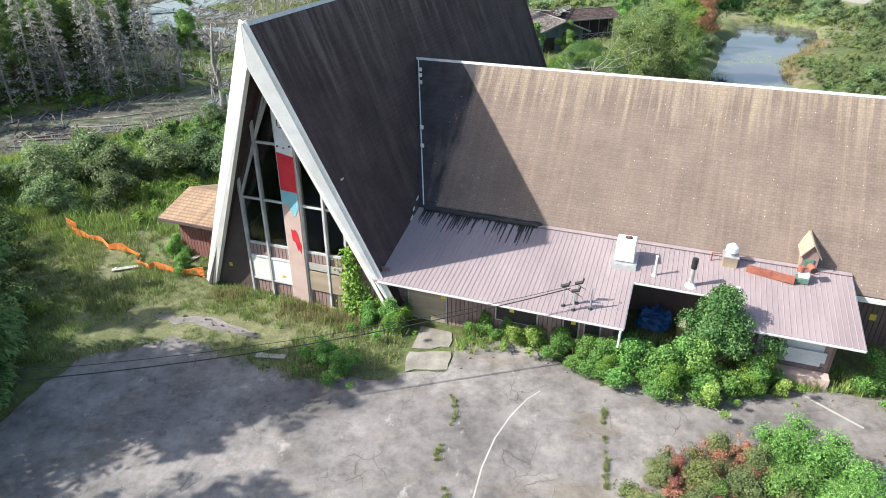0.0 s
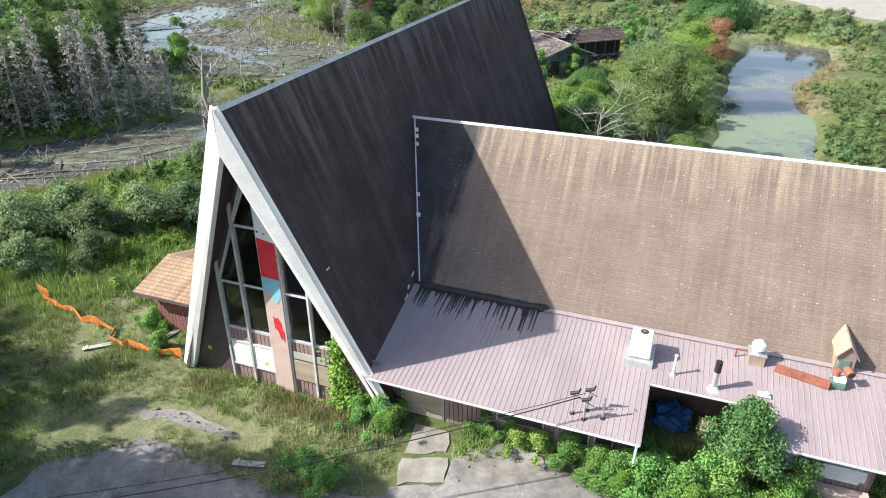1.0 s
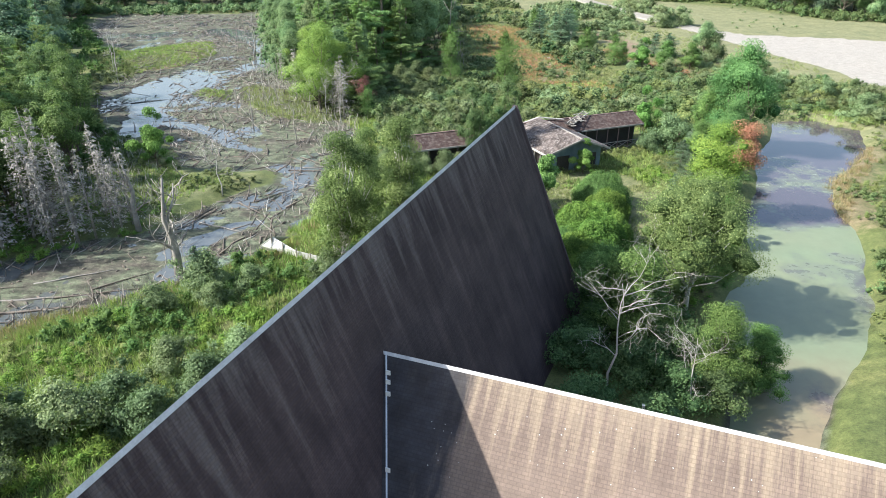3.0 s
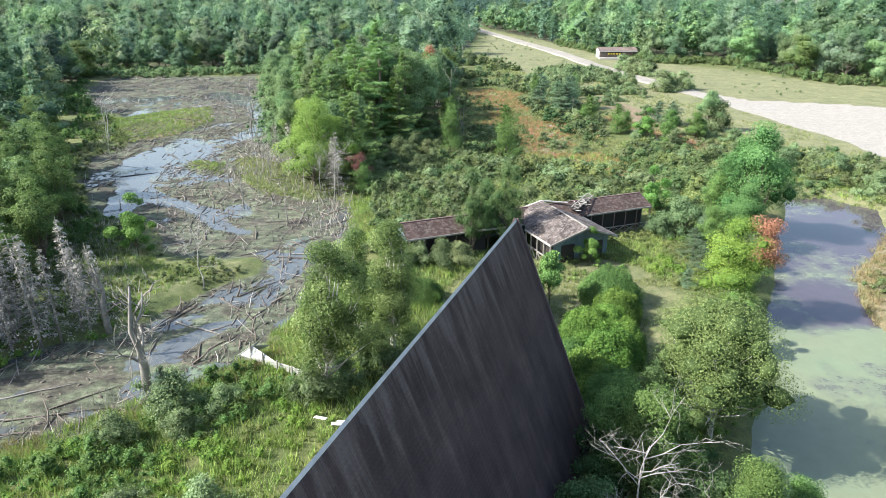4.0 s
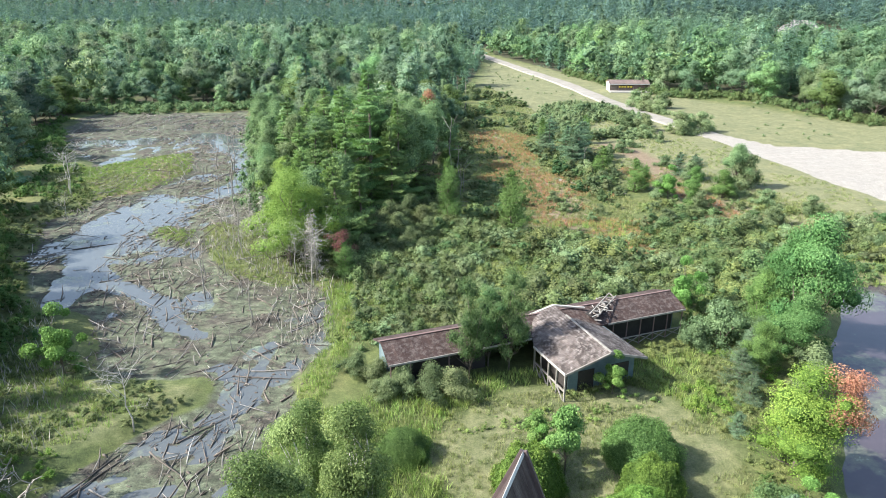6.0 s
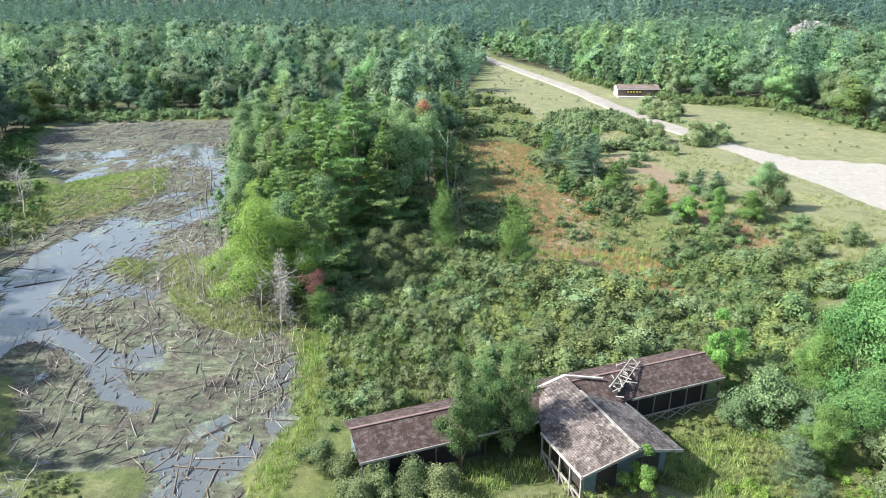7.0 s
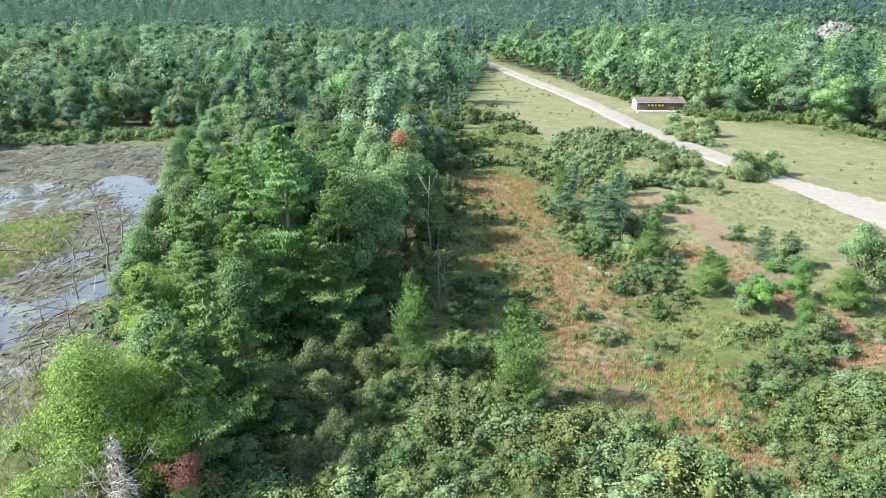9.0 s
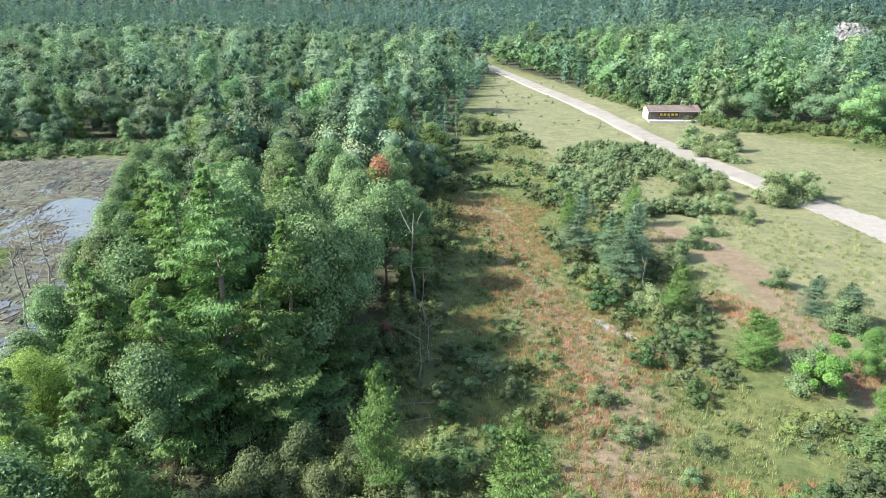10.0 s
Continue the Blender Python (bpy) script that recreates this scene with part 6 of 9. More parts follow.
def debris(name, step, least, seed, mat, longest, thick, label):
    """Broken branches strewn over the mud, in one object."""
    tb = Tubes()
    r = np.random.default_rng(seed)
    tx, ty = scatter(MARSH, step, seed)
    keep = (fbm(tx, ty, 8, 213, 3) + 0.25 * (r.random(len(tx)) - 0.5) > least) & (ty < 236) & (tx > -105) & (open_water(tx, ty) < 0.6 + 0.5 * r.random(len(tx)))
    tx, ty = tx[keep], ty[keep]
    grain = 0.5 + 2.2 * fbm(tx, ty, 14, 217, 2)
    for x, y, z, g in zip(tx, ty, np.maximum(land(tx, ty), 0), grain):
        l, a, e = 0.4 + longest * r.random() ** 2, g + 0.6 * r.normal(), r.uniform(0, 0.25) ** 2 * 7
        d = np.array([math.cos(a), math.sin(a), 0.0]) * l / 2
        w = thick * r.uniform(0.6, 1.5)
        tb.add([(x - d[0], y - d[1], z), (x + 0.1 * r.normal(), y + 0.1 * r.normal(), z + 0.05 + 0.4 * e * l), (x + d[0], y + d[1], z + 0.05 + e * l)], [w, w * 0.8, w * 0.3], 4)
    tagged(new(name, tb.mesh(name, M[mat])), label, "driftwood", kind="stuff")


debris("driftwood", 1.5, 0.45, 212, "dead_wood", 3.4, 0.05, "grey broken branches strewn over the mud")
debris("sunken_branches", 1.45, 0.44, 216, "wet_wood", 2.8, 0.075, "dark wet branches sunk in the mud")
debris("bleached_branches", 4.2, 0.47, 219, "pale_wood", 3.0, 0.035, "pale bleached branches lying on the mud")
debris("twigs", 1.05, 0.42, 218, "wet_wood", 0.9, 0.028, "small dark twigs littering the mud")
clod = Tubes()
cx, cy = scatter(MARSH, 0.95, 214)
keep = (fbm(cx, cy, 6, 215, 3) > 0.44) & (cy < 150) & (open_water(cx, cy) < 0.25)
for x, y, z in zip(cx[keep], cy[keep], np.maximum(land(cx[keep], cy[keep]), 0)):
    s, w = 0.05 + 0.17 * q.random() ** 2, q.uniform(-0.2, 0.2)
    clod.add([(x - s, y - w, z - 0.05), (x, y, z + 0.16 * s), (x + s * 1.4, y + w, z - 0.05)], [s * 0.3, s * 0.6, s * 0.25], 5)
tagged(new("mud_clods", clod.mesh("mud_clods", M["wet_wood"])), "dark clods and sunken wood in the mud", "mud", kind="stuff")

# the wood's fallen white trunks, at its shaded edge
for k, (x, y, l, a) in enumerate([(2.5, 146, 4.5, 8), (3.4, 144, 3.5, 20), (1.5, 149, 4, -25), (12, 186, 3, 35)]):
    ob = new("fallen_log", log_mesh[1])
    ob.matrix_world = Matrix.LocRotScale((x, y, land_at(x, y) + 0.1), Euler((0, 0, radians(a))), (l, l * 0.5, l * 0.5))
    tagged(ob, "pale fallen trunk at the wood's edge", "log")


# ---------------------------------------------------------------- the lodge: materials
def roof_material(name, stops, course=0.16, lichen=0.0, streak=0.6, pale=None, pale_z=(0, 1), tar=None, rough=0.9, gloss=0.5, tabs="X", tab_mix=0.5, run_scale=(1.3, 0.05, 0.05)):
    """Weathered roof: courses across the slope, streaks down it, a paler band under the ridge and tar stains."""
    m, nt, b = material(name)
    vec = coords(nt)
    run = coords(nt, run_scale)
    streaks, broad, grain = noise_tex(nt, run, 3.2, 5, 0.65), noise_tex(nt, vec, 0.5, 4), noise_tex(nt, vec, 14, 6, 0.75)
    col = ramp(nt, broad, stops)
    col = mix(nt, streak, col, ramp(nt, streaks, [(0.3, (0.45, 0.42, 0.42)), (0.5, (0.9, 0.88, 0.86)), (0.68, (1.5, 1.42, 1.3))]), "MULTIPLY")
    sep = nt.nodes.new("ShaderNodeSeparateXYZ")
    nt.links.new(vec, sep.inputs[0])
    if pale:
        band = ramp(nt, calc(nt, "ADD", calc(nt, "DIVIDE", calc(nt, "SUBTRACT", sep.outputs[2], pale_z[0]), pale_z[1] - pale_z[0]), calc(nt, "MULTIPLY", calc(nt, "SUBTRACT", streaks, 0.5), 3.0)), [(0.4, 0.0), (1.0, 0.85)])
        col = mix(nt, band, col, pale)
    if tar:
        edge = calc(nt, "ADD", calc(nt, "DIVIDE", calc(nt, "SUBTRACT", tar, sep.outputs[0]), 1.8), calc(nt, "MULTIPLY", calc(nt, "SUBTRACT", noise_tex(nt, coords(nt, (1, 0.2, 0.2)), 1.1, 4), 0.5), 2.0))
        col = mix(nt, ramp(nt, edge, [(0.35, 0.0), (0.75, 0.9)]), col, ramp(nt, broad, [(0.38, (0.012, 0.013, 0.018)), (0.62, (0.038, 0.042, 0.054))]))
    if lichen:
        spots = noise_tex(nt, vec, 2.4, 8, 0.78)
        col = mix(nt, ramp(nt, spots, [(0.47, 0.0), (0.6, lichen)]), col, (0.36, 0.33, 0.32))
        col = mix(nt, ramp(nt, noise_tex(nt, vec, 1.1, 7, 0.75), [(0.5, 0.0), (0.6, lichen)]), col, (0.035, 0.03, 0.028))
    wave = nt.nodes.new("ShaderNodeTexWave")
    wave.bands_direction = "Z"
    wave.inputs["Scale"].default_value = 0.314 / course * 0.72
    wave.inputs["Distortion"].default_value = 0.6
    wave.inputs["Detail Scale"].default_value = 3
    nt.links.new(vec, wave.inputs["Vector"])
    flat = nt.nodes.new("ShaderNodeCombineXYZ")
    nt.links.new(sep.outputs[tabs], flat.inputs[0])
    nt.links.new(calc(nt, "MULTIPLY", sep.outputs[2], 1.4), flat.inputs[1])
    brick = nt.nodes.new("ShaderNodeTexBrick")
    brick.inputs["Scale"].default_value = 1.0
    brick.inputs["Brick Width"].default_value = 0.23
    brick.inputs["Row Height"].default_value = course * 0.85
    brick.inputs["Mortar Size"].default_value = 0.016
    brick.inputs["Color1"].default_value = (0.85, 0.85, 0.85, 1)
    brick.inputs["Color2"].default_value = (1.16, 1.14, 1.12, 1)
    brick.inputs["Mortar"].default_value = (0.66, 0.65, 0.64, 1)
    nt.links.new(flat.outputs[0], brick.inputs["Vector"])
    col = mix(nt, tab_mix, col, brick.outputs["Color"], "MULTIPLY")
    col = mix(nt, 0.3, col, ramp(nt, grain, [(0.3, 0.35), (0.65, 1.0)]), "MULTIPLY")
    nt.links.new(col, b.inputs["Base Color"])
    b.inputs["Roughness"].default_value = rough
    b.inputs["Specular IOR Level"].default_value = gloss
    bump(nt, b, calc(nt, "ADD", wave.outputs["Fac"], grain), 0.45, 0.03)
    return m


M["roof_dark"] = roof_material("roof_dark", [(0.3, (0.054, 0.039, 0.041)), (0.7, (0.096, 0.07, 0.07))], streak=0.6, gloss=0.25, tabs="Y", pale=(0.15, 0.126, 0.118), pale_z=(11.0, 17.5), run_scale=(0.05, 0.5, 0.05))
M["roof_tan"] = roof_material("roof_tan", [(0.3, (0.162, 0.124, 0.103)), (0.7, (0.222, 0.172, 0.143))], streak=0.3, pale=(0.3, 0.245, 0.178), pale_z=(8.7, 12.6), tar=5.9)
M["roof_orange"] = roof_material("roof_orange", [(0.3, (0.28, 0.185, 0.12)), (0.7, (0.4, 0.28, 0.185))], streak=0.6, course=0.1, tab_mix=0.9)
M["roof_inn"] = roof_material("roof_inn", [(0.3, (0.052, 0.035, 0.033)), (0.7, (0.088, 0.062, 0.057))], streak=0.5, gloss=0.15, course=0.09, lichen=0.25)
M["roof_inn_grey"] = roof_material("roof_inn_grey", tabs="Y", tab_mix=1.0, gloss=0.2, course=0.11, lichen=0.65, stops=[(0.35, (0.06, 0.05, 0.048)), (0.62, (0.18, 0.155, 0.148))], streak=0.4)
M["metal_roof"] = surface("metal_roof", [(0.3, (0.285, 0.23, 0.238)), (0.7, (0.39, 0.325, 0.33))], 0.5, 9, 0.55, 0.0, 0.12, stretch=(1, 0.3, 1), vary=0.2)
M["white_paint"] = surface("white_paint", [(0.35, (0.7, 0.69, 0.66)), (0.6, (0.82, 0.82, 0.8))], 0.8, 10, 0.6, relief=0.12, vary=0.15)
M["grey_trim"] = surface("grey_trim", [(0.3, (0.42, 0.42, 0.43)), (0.7, (0.62, 0.62, 0.62))], 1.5, 12, 0.6, relief=0.1)
M["brown_board"] = surface("brown_board", [(0.3, (0.15, 0.1, 0.095)), (0.7, (0.23, 0.155, 0.145))], 1.0, 12, 0.85, stretch=(2, 2, 0.4), relief=0.25)
M["mauve_board"] = surface("mauve_board", [(0.3, (0.24, 0.16, 0.15)), (0.7, (0.34, 0.24, 0.225))], 1.0, 12, 0.85, stretch=(2, 2, 0.4), relief=0.25)
M["red_board"] = surface("red_board", [(0.3, (0.2, 0.085, 0.075)), (0.7, (0.3, 0.14, 0.12))], 1.0, 12, 0.85, stretch=(2, 2, 0.4), relief=0.25)
M["soffit"] = surface("soffit", [(0.3, (0.075, 0.055, 0.055)), (0.7, (0.12, 0.09, 0.088))], 0.8, 9, 0.8, relief=0.15)
M["pink_stucco"] = surface("pink_stucco", [(0.3, (0.45, 0.33, 0.29)), (0.7, (0.58, 0.44, 0.39))], 0.9, 14, 0.9, relief=0.2)
M["paint_white"] = surface("paint_white", [(0.3, (0.6, 0.62, 0.66)), (0.7, (0.76, 0.78, 0.8))], 1.5, 14, 0.7)
M["paint_red"] = surface("paint_red", [(0.3, (0.44, 0.014, 0.03)), (0.7, (0.56, 0.03, 0.045))], 1.5, 14, 0.7, vary=0.12)
M["paint_blue"] = surface("paint_blue", [(0.3, (0.16, 0.42, 0.52)), (0.7, (0.24, 0.52, 0.6))], 1.5, 14, 0.7)
M["paint_black"] = surface("paint_black", [(0.3, (0.02, 0.02, 0.02)), (0.7, (0.05, 0.05, 0.05))], 2, 14, 0.7)
M["plywood"] = surface("plywood", [(0.3, (0.26, 0.2, 0.145)), (0.7, (0.4, 0.325, 0.245))], 1.2, 18, 0.85, stretch=(0.3, 1, 2))
M["sticker"] = surface("sticker", [(0.3, (0.75, 0.55, 0.05)), (0.7, (0.8, 0.62, 0.08))], 3, 20, 0.5)
M["rust"] = surface("rust", [(0.3, (0.2, 0.065, 0.045)), (0.7, (0.36, 0.13, 0.085))], 2.5, 16, 0.85, relief=0.3)
M["galvanized"] = surface("galvanized", [(0.3, (0.45, 0.46, 0.47)), (0.7, (0.62, 0.63, 0.64))], 3, 15, 0.45, 0.6, 0.1)
M["green_paint"] = surface("green_paint", [(0.3, (0.08, 0.16, 0.12)), (0.7, (0.14, 0.25, 0.19))], 3, 15, 0.7)
M["tarpaulin"] = surface("tarpaulin", [(0.3, (0.02, 0.09, 0.28)), (0.7, (0.04, 0.16, 0.42))], 3, 15, 0.5)
M["orange_mesh"] = surface("orange_mesh", [(0.3, (0.75, 0.2, 0.04)), (0.7, (0.85, 0.28, 0.07))], 3, 15, 0.6)
M["concrete"] = surface("concrete", [(0.3, (0.33, 0.31, 0.28)), (0.7, (0.46, 0.44, 0.4))], 0.9, 12, 0.9, relief=0.3)
M["old_slab"] = surface("old_slab", [(0.3, (0.2, 0.185, 0.155)), (0.7, (0.36, 0.34, 0.3))], 1.2, 12, 0.9, relief=0.4, vary=0.4)
M["canvas_white"] = surface("canvas_white", [(0.3, (0.62, 0.62, 0.6)), (0.7, (0.78, 0.78, 0.75))], 1, 10, 0.8)
# near-black paints that put the shade of rooms and openings into the colour
M["inside_shade_black"] = surface("inside_shade_black", [(0.3, (0.006, 0.006, 0.006)), (0.7, (0.014, 0.013, 0.012))], 0.6, 5, 0.9)
M["inside_shade"] = surface("inside_shade", [(0.3, (0.03, 0.026, 0.024)), (0.7, (0.06, 0.052, 0.048))], 0.6, 5, 0.9)
M["cable"] = surface("cable", [(0.3, (0.015, 0.015, 0.016)), (0.7, (0.03, 0.03, 0.03))], 3, 10, 0.6)
M["teal_wall"] = surface("teal_wall", [(0.3, (0.1, 0.15, 0.17)), (0.7, (0.17, 0.24, 0.26))], 1.0, 10, 0.85)
M["roof_shed"] = roof_material("roof_shed", [(0.3, (0.14, 0.108, 0.1)), (0.7, (0.22, 0.172, 0.16))], streak=0.4)
M["rock"] = surface("rock", [(0.3, (0.15, 0.15, 0.15)), (0.7, (0.38, 0.37, 0.36))], 0.12, 0.9, 0.9, relief=0.6, depth=0.8)
gm, _, gb = material("glass")
gb.inputs["Base Color"].default_value = (0.75, 0.8, 0.8, 1)
gb.inputs["Roughness"].default_value = 0.03
gb.inputs["Transmission Weight"].default_value = 1.0
gb.inputs["IOR"].default_value = 1.45
M["glass"] = gm

# ---------------------------------------------------------------- parking lot
def asphalt():
    m, nt, b = material("asphalt")
    vec = coords(nt)
    n1, n2, n3 = noise_tex(nt, vec, 0.22, 5, 0.62), noise_tex(nt, vec, 1.6, 7, 0.72), noise_tex(nt, vec, 25, 5, 0.8)
    col = ramp(nt, n1, [(0.32, (0.122, 0.112, 0.108)), (0.5, (0.212, 0.196, 0.188)), (0.68, (0.32, 0.3, 0.28))])
    col = mix(nt, 0.8, col, ramp(nt, n2, [(0.3, 0.42), (0.5, 0.92), (0.7, 1.3)]), "MULTIPLY")
    # washed-in dirt and pale scour marks
    dirt = ramp(nt, noise_tex(nt, coords(nt, (0.5, 1.0, 1)), 0.55, 7, 0.7), [(0.52, 0.0), (0.64, 0.75)])
    col = mix(nt, dirt, col, ramp(nt, n2, [(0.3, (0.13, 0.108, 0.082)), (0.7, (0.24, 0.205, 0.165))]))
    scour = ramp(nt, noise_tex(nt, coords(nt, (1.0, 0.6, 1)), 0.9, 8, 0.75), [(0.6, 0.0), (0.68, 0.7)])
    col = mix(nt, scour, col, (0.42, 0.4, 0.37))
    warp = nt.nodes.new("ShaderNodeVectorMath")
    warp.operation = "ADD"
    nz = nt.nodes.new("ShaderNodeTexNoise")
    nz.inputs["Scale"].default_value = 0.9
    nz.inputs["Detail"].default_value = 5
    nt.links.new(vec, nz.inputs["Vector"])
    nt.links.new(vec, warp.inputs[0])
    nt.links.new(nz.outputs["Color"], warp.inputs[1])
    cracks = []
    for scale, wide, where in ((0.2, 0.0028, (0.42, 0.56)), (0.75, 0.01, (0.52, 0.64))):
        cell = nt.nodes.new("ShaderNodeTexVoronoi")
        cell.feature = "DISTANCE_TO_EDGE"
        cell.inputs["Scale"].default_value = scale
        nt.links.new(warp.outputs[0], cell.inputs["Vector"])
        line = ramp(nt, cell.outputs["Distance"], [(wide * 0.4, 0.9), (wide * 1.5, 0.0)])
        cracks.append(calc(nt, "MULTIPLY", line, ramp(nt, noise_tex(nt, vec, 0.5, 4), [(where[0], 0.0), (where[1], 0.7)])))
    crack = calc(nt, "MAXIMUM", *cracks)
    col = mix(nt, crack, col, (0.06, 0.058, 0.04))
    col = mix(nt, 0.45, col, ramp(nt, n3, [(0.3, 0.5), (0.65, 1.05)]), "MULTIPLY")
    nt.links.new(col, b.inputs["Base Color"])
    b.inputs["Roughness"].default_value = 0.9
    bump(nt, b, calc(nt, "ADD", n3, calc(nt, "MULTIPLY", crack, -1.5)), 0.4, 0.02)
    return m


M["asphalt"] = asphalt()


def ragged(loop, step=0.45, amount=0.3, seed=1):
    """A loop with an uneven, crumbled edge."""
    out = []
    n = len(loop)
    for i in range(n):
        (x0, y0), (x1, y1) = loop[i], loop[(i + 1) % n]
        k = max(1, int(math.hypot(x1 - x0, y1 - y0) / step))
        for j in range(k):
            x, y = x0 + (x1 - x0) * j / k, y0 + (y1 - y0) * j / k
            out.append((x + amount * (float(vnoise(x * 1.7, y * 1.7, seed)) - 0.5) * 2, y + amount * (float(vnoise(x * 1.7, y * 1.7, seed + 9)) - 0.5) * 2))
    return out


def sheet(name, loop, z, thick, mat, label, category):
    bm = prism([(x, y, z) for x, y in loop], (0, 0, -thick))
    bmesh.ops.triangulate(bm, faces=[f for f in bm.faces if len(f.verts) > 4])
    me = bpy.data.meshes.new(name)
    bmesh.ops.recalc_face_normals(bm, faces=bm.faces)
    bm.to_mesh(me)
    bm.free()
    me.materials.append(mat)
    return tagged(new(name, me), label, category, kind="structure")


sheet("pavement", ragged(LOT), 2.235, 0.12, M["asphalt"], "worn cracked grey asphalt parking lot", "pavement")
sheet("walkway", ragged([(-1.1, 25.1), (0.45, 24.6), (0.4, 23.5), (-1.35, 23.6)], 0.4, 0.16, 4), 2.25, 0.1, M["old_slab"], "weathered concrete slab of the entrance walkway", "pavement")
sheet("walkway", ragged([(-1.4, 23.3), (0.3, 23.25), (0.15, 22.0), (-1.65, 21.9)], 0.4, 0.16, 5), 2.25, 0.1, M["old_slab"], "weathered concrete slab of the entrance walkway", "pavement")
rubble = Tubes()
rq = np.random.default_rng(225)
for line, n in (([(-15, 23), (-12, 24.2), (-9.2, 22.9), (-5.4, 21.3), (-2.2, 21.5)], 170), ([(-13.6, 26), (-10.5, 25.5), (-8.2, 24.3)], 60), ([(-11.5, 19.6), (-8.6, 19.2), (-6.2, 19.9), (-3.6, 20.2)], 60), ([(0.4, 21.8), (3.0, 24.0), (5, 22.4), (8.5, 20.8), (12, 20.4), (17, 20.0)], 120)):
    pts = np.array(line)
    for k in range(n):
        s_ = rq.random() * (len(pts) - 1)
        i_ = int(s_)
        p_ = pts[i_] + (pts[i_ + 1] - pts[i_]) * (s_ - i_) + rq.normal(size=2) * (0.3, 0.22)
        w_ = 0.012 + 0.04 * rq.random() ** 3
        rubble.add([(p_[0] - w_, p_[1], 2.22), (p_[0] + 0.3 * w_, p_[1] + 0.4 * w_, 2.24 + w_ * 0.8), (p_[0] + 1.2 * w_, p_[1] + 0.3 * w_, 2.22)], [w_ * 0.5, w_, w_ * 0.4], 5)
tagged(new("rubble", rubble.mesh("rubble", M["old_slab"])), "pale crumbs of broken asphalt and concrete", "rubble", kind="stuff")
sheet("kerb_patch", ragged([(-13.6, 26.2), (-10.5, 25.7), (-8.2, 24.4), (-8.6, 24.25), (-11.2, 25.25), (-13.4, 25.8)], 0.35, 0.25, 6), 2.21, 0.1, M["asphalt"], "broken strip of concrete kerb in the grass", "pavement")


def stripe(points, width, name="painted_line"):
    bm = bmesh.new()
    prev = None
    for i, (x, y) in enumerate(points):
        (xa, ya), (xb, yb) = points[max(0, i - 1)], points[min(len(points) - 1, i + 1)]
        d = Vector((xb - xa, yb - ya)).normalized() * width / 2
        pair = (bm.verts.new((x - d.y, y + d.x, 2.24)), bm.verts.new((x + d.y, y - d.x, 2.24)))
        if prev:
            bm.faces.new((prev[0], prev[1], pair[1], pair[0]))
        prev = pair
    me = bpy.data.meshes.new(name)
    bm.to_mesh(me)
    bm.free()
    me.materials.append(M["concrete"])
    tagged(new(name, me), "faded white painted line on the asphalt", "road marking", kind="structure")


stripe([(3.9, 20.7), (3.3, 20.2), (2.6, 19.3), (1.9, 18.1), (1.35, 16.7), (0.95, 15.2), (0.6, 13.0)], 0.06)
stripe([(14.3, 20.45), (15.0, 19.5), (15.7, 18.6)], 0.12)

weedy = [blade_set(26, 1.0, 0.2, 180 + k) for k in range(3)]
qx = np.random.default_rng(220)
s = qx.random(700) * 0.98
wx = np.concatenate([6.55 - 1.1 * s[:350] + 0.05 * qx.normal(size=350), 0.3 + 0.27 * np.sin(s[350:] * 9) - 0.5 * s[350:] + 0.06 * qx.normal(size=350)])
wy = np.concatenate([21.6 - 6 * s[:350], 20.5 - 6.5 * s[350:]])
pick = fbm(wx * 4, wy * 4, 2.5, 224, 3) > 0.42
strew("crack_weeds", weedy, wx[pick], wy[pick], qx.uniform(0.05, 0.17, int(pick.sum())), M["grass"], 221, "weeds growing from cracks in the asphalt", "weeds")
wx, wy = scatter([(4.4, 23.6), (8, 21.2), (12, 20.8), (19, 20.2), (19.5, 21.5), (8, 24.5), (1, 25), (0.5, 23)], 0.4, 222)
strew("weeds", weedy, wx, wy, 0.4, M["grass_lush"], 223, "weeds along the lodge's wall", "weeds")

low_bush = make_bush("bush", "leafy green bush growing against the lodge", M["leaf_fresh"], 2.0, 1.2, 2000, 0.15, 51, wild=0.65, ragged=0.55)
put(low_bush, [(9.6, 21.5, 1.0), (12.4, 20.9, 0.8), (8.8, 21.2, 0.95), (7.6, 21.7, 0.95), (10.4, 21.3, 1.1), (6.6, 22.1, 0.8), (8.2, 21.9, 0.8), (7.0, 22.2, 0.8), (10.4, 20.4, 0.55), (-1.5, 26.2, 0.6), (-2.4, 25.2, 0.75), (-3.4, 25.5, 0.6), (-4.2, 21.8, 0.7, 0, 0.9), (-5.0, 22.3, 0.75), (1.9, 24.6, 0.6), (2.9, 24.4, 0.55), (17.6, 20.6, 0.85), (19, 20.5, 1.0), (5.1, 23.2, 0.7), (6.1, 22.5, 0.75), (19.8, 21.8, 1.0), (-13.6, 30.3, 0.55), (-14.6, 32.2, 0.6)], "bushes against the lodge")
bright_bush = make_bush("bush", "bright yellow-green bush growing against the lodge", M["leaf_bright"], 1.8, 1.1, 2000, 0.13, 59, ragged=0.8, wild=0.65)
put(bright_bush, [(9.0, 20.9, 0.8), (12.9, 21.1, 0.8), (11.8, 20.4, 0.6), (6.9, 21.7, 0.6), (18.4, 20.3, 0.8), (20.4, 20.6, 0.9), (-2.0, 24.7, 0.6), (-2.9, 26.0, 0.7)], "bushes against the lodge")
young = make_tree("young_tree", "bushy young tree growing in front of the lodge", M["leaf_teal"], M["bark"], 4.0, 1.6, 4200, 0.17, 52, base=0.0, clumps=26, trunk=0.07, wild=0.65, ragged=0.55)
put(young, [(11.2, 21.9, 1.0)])
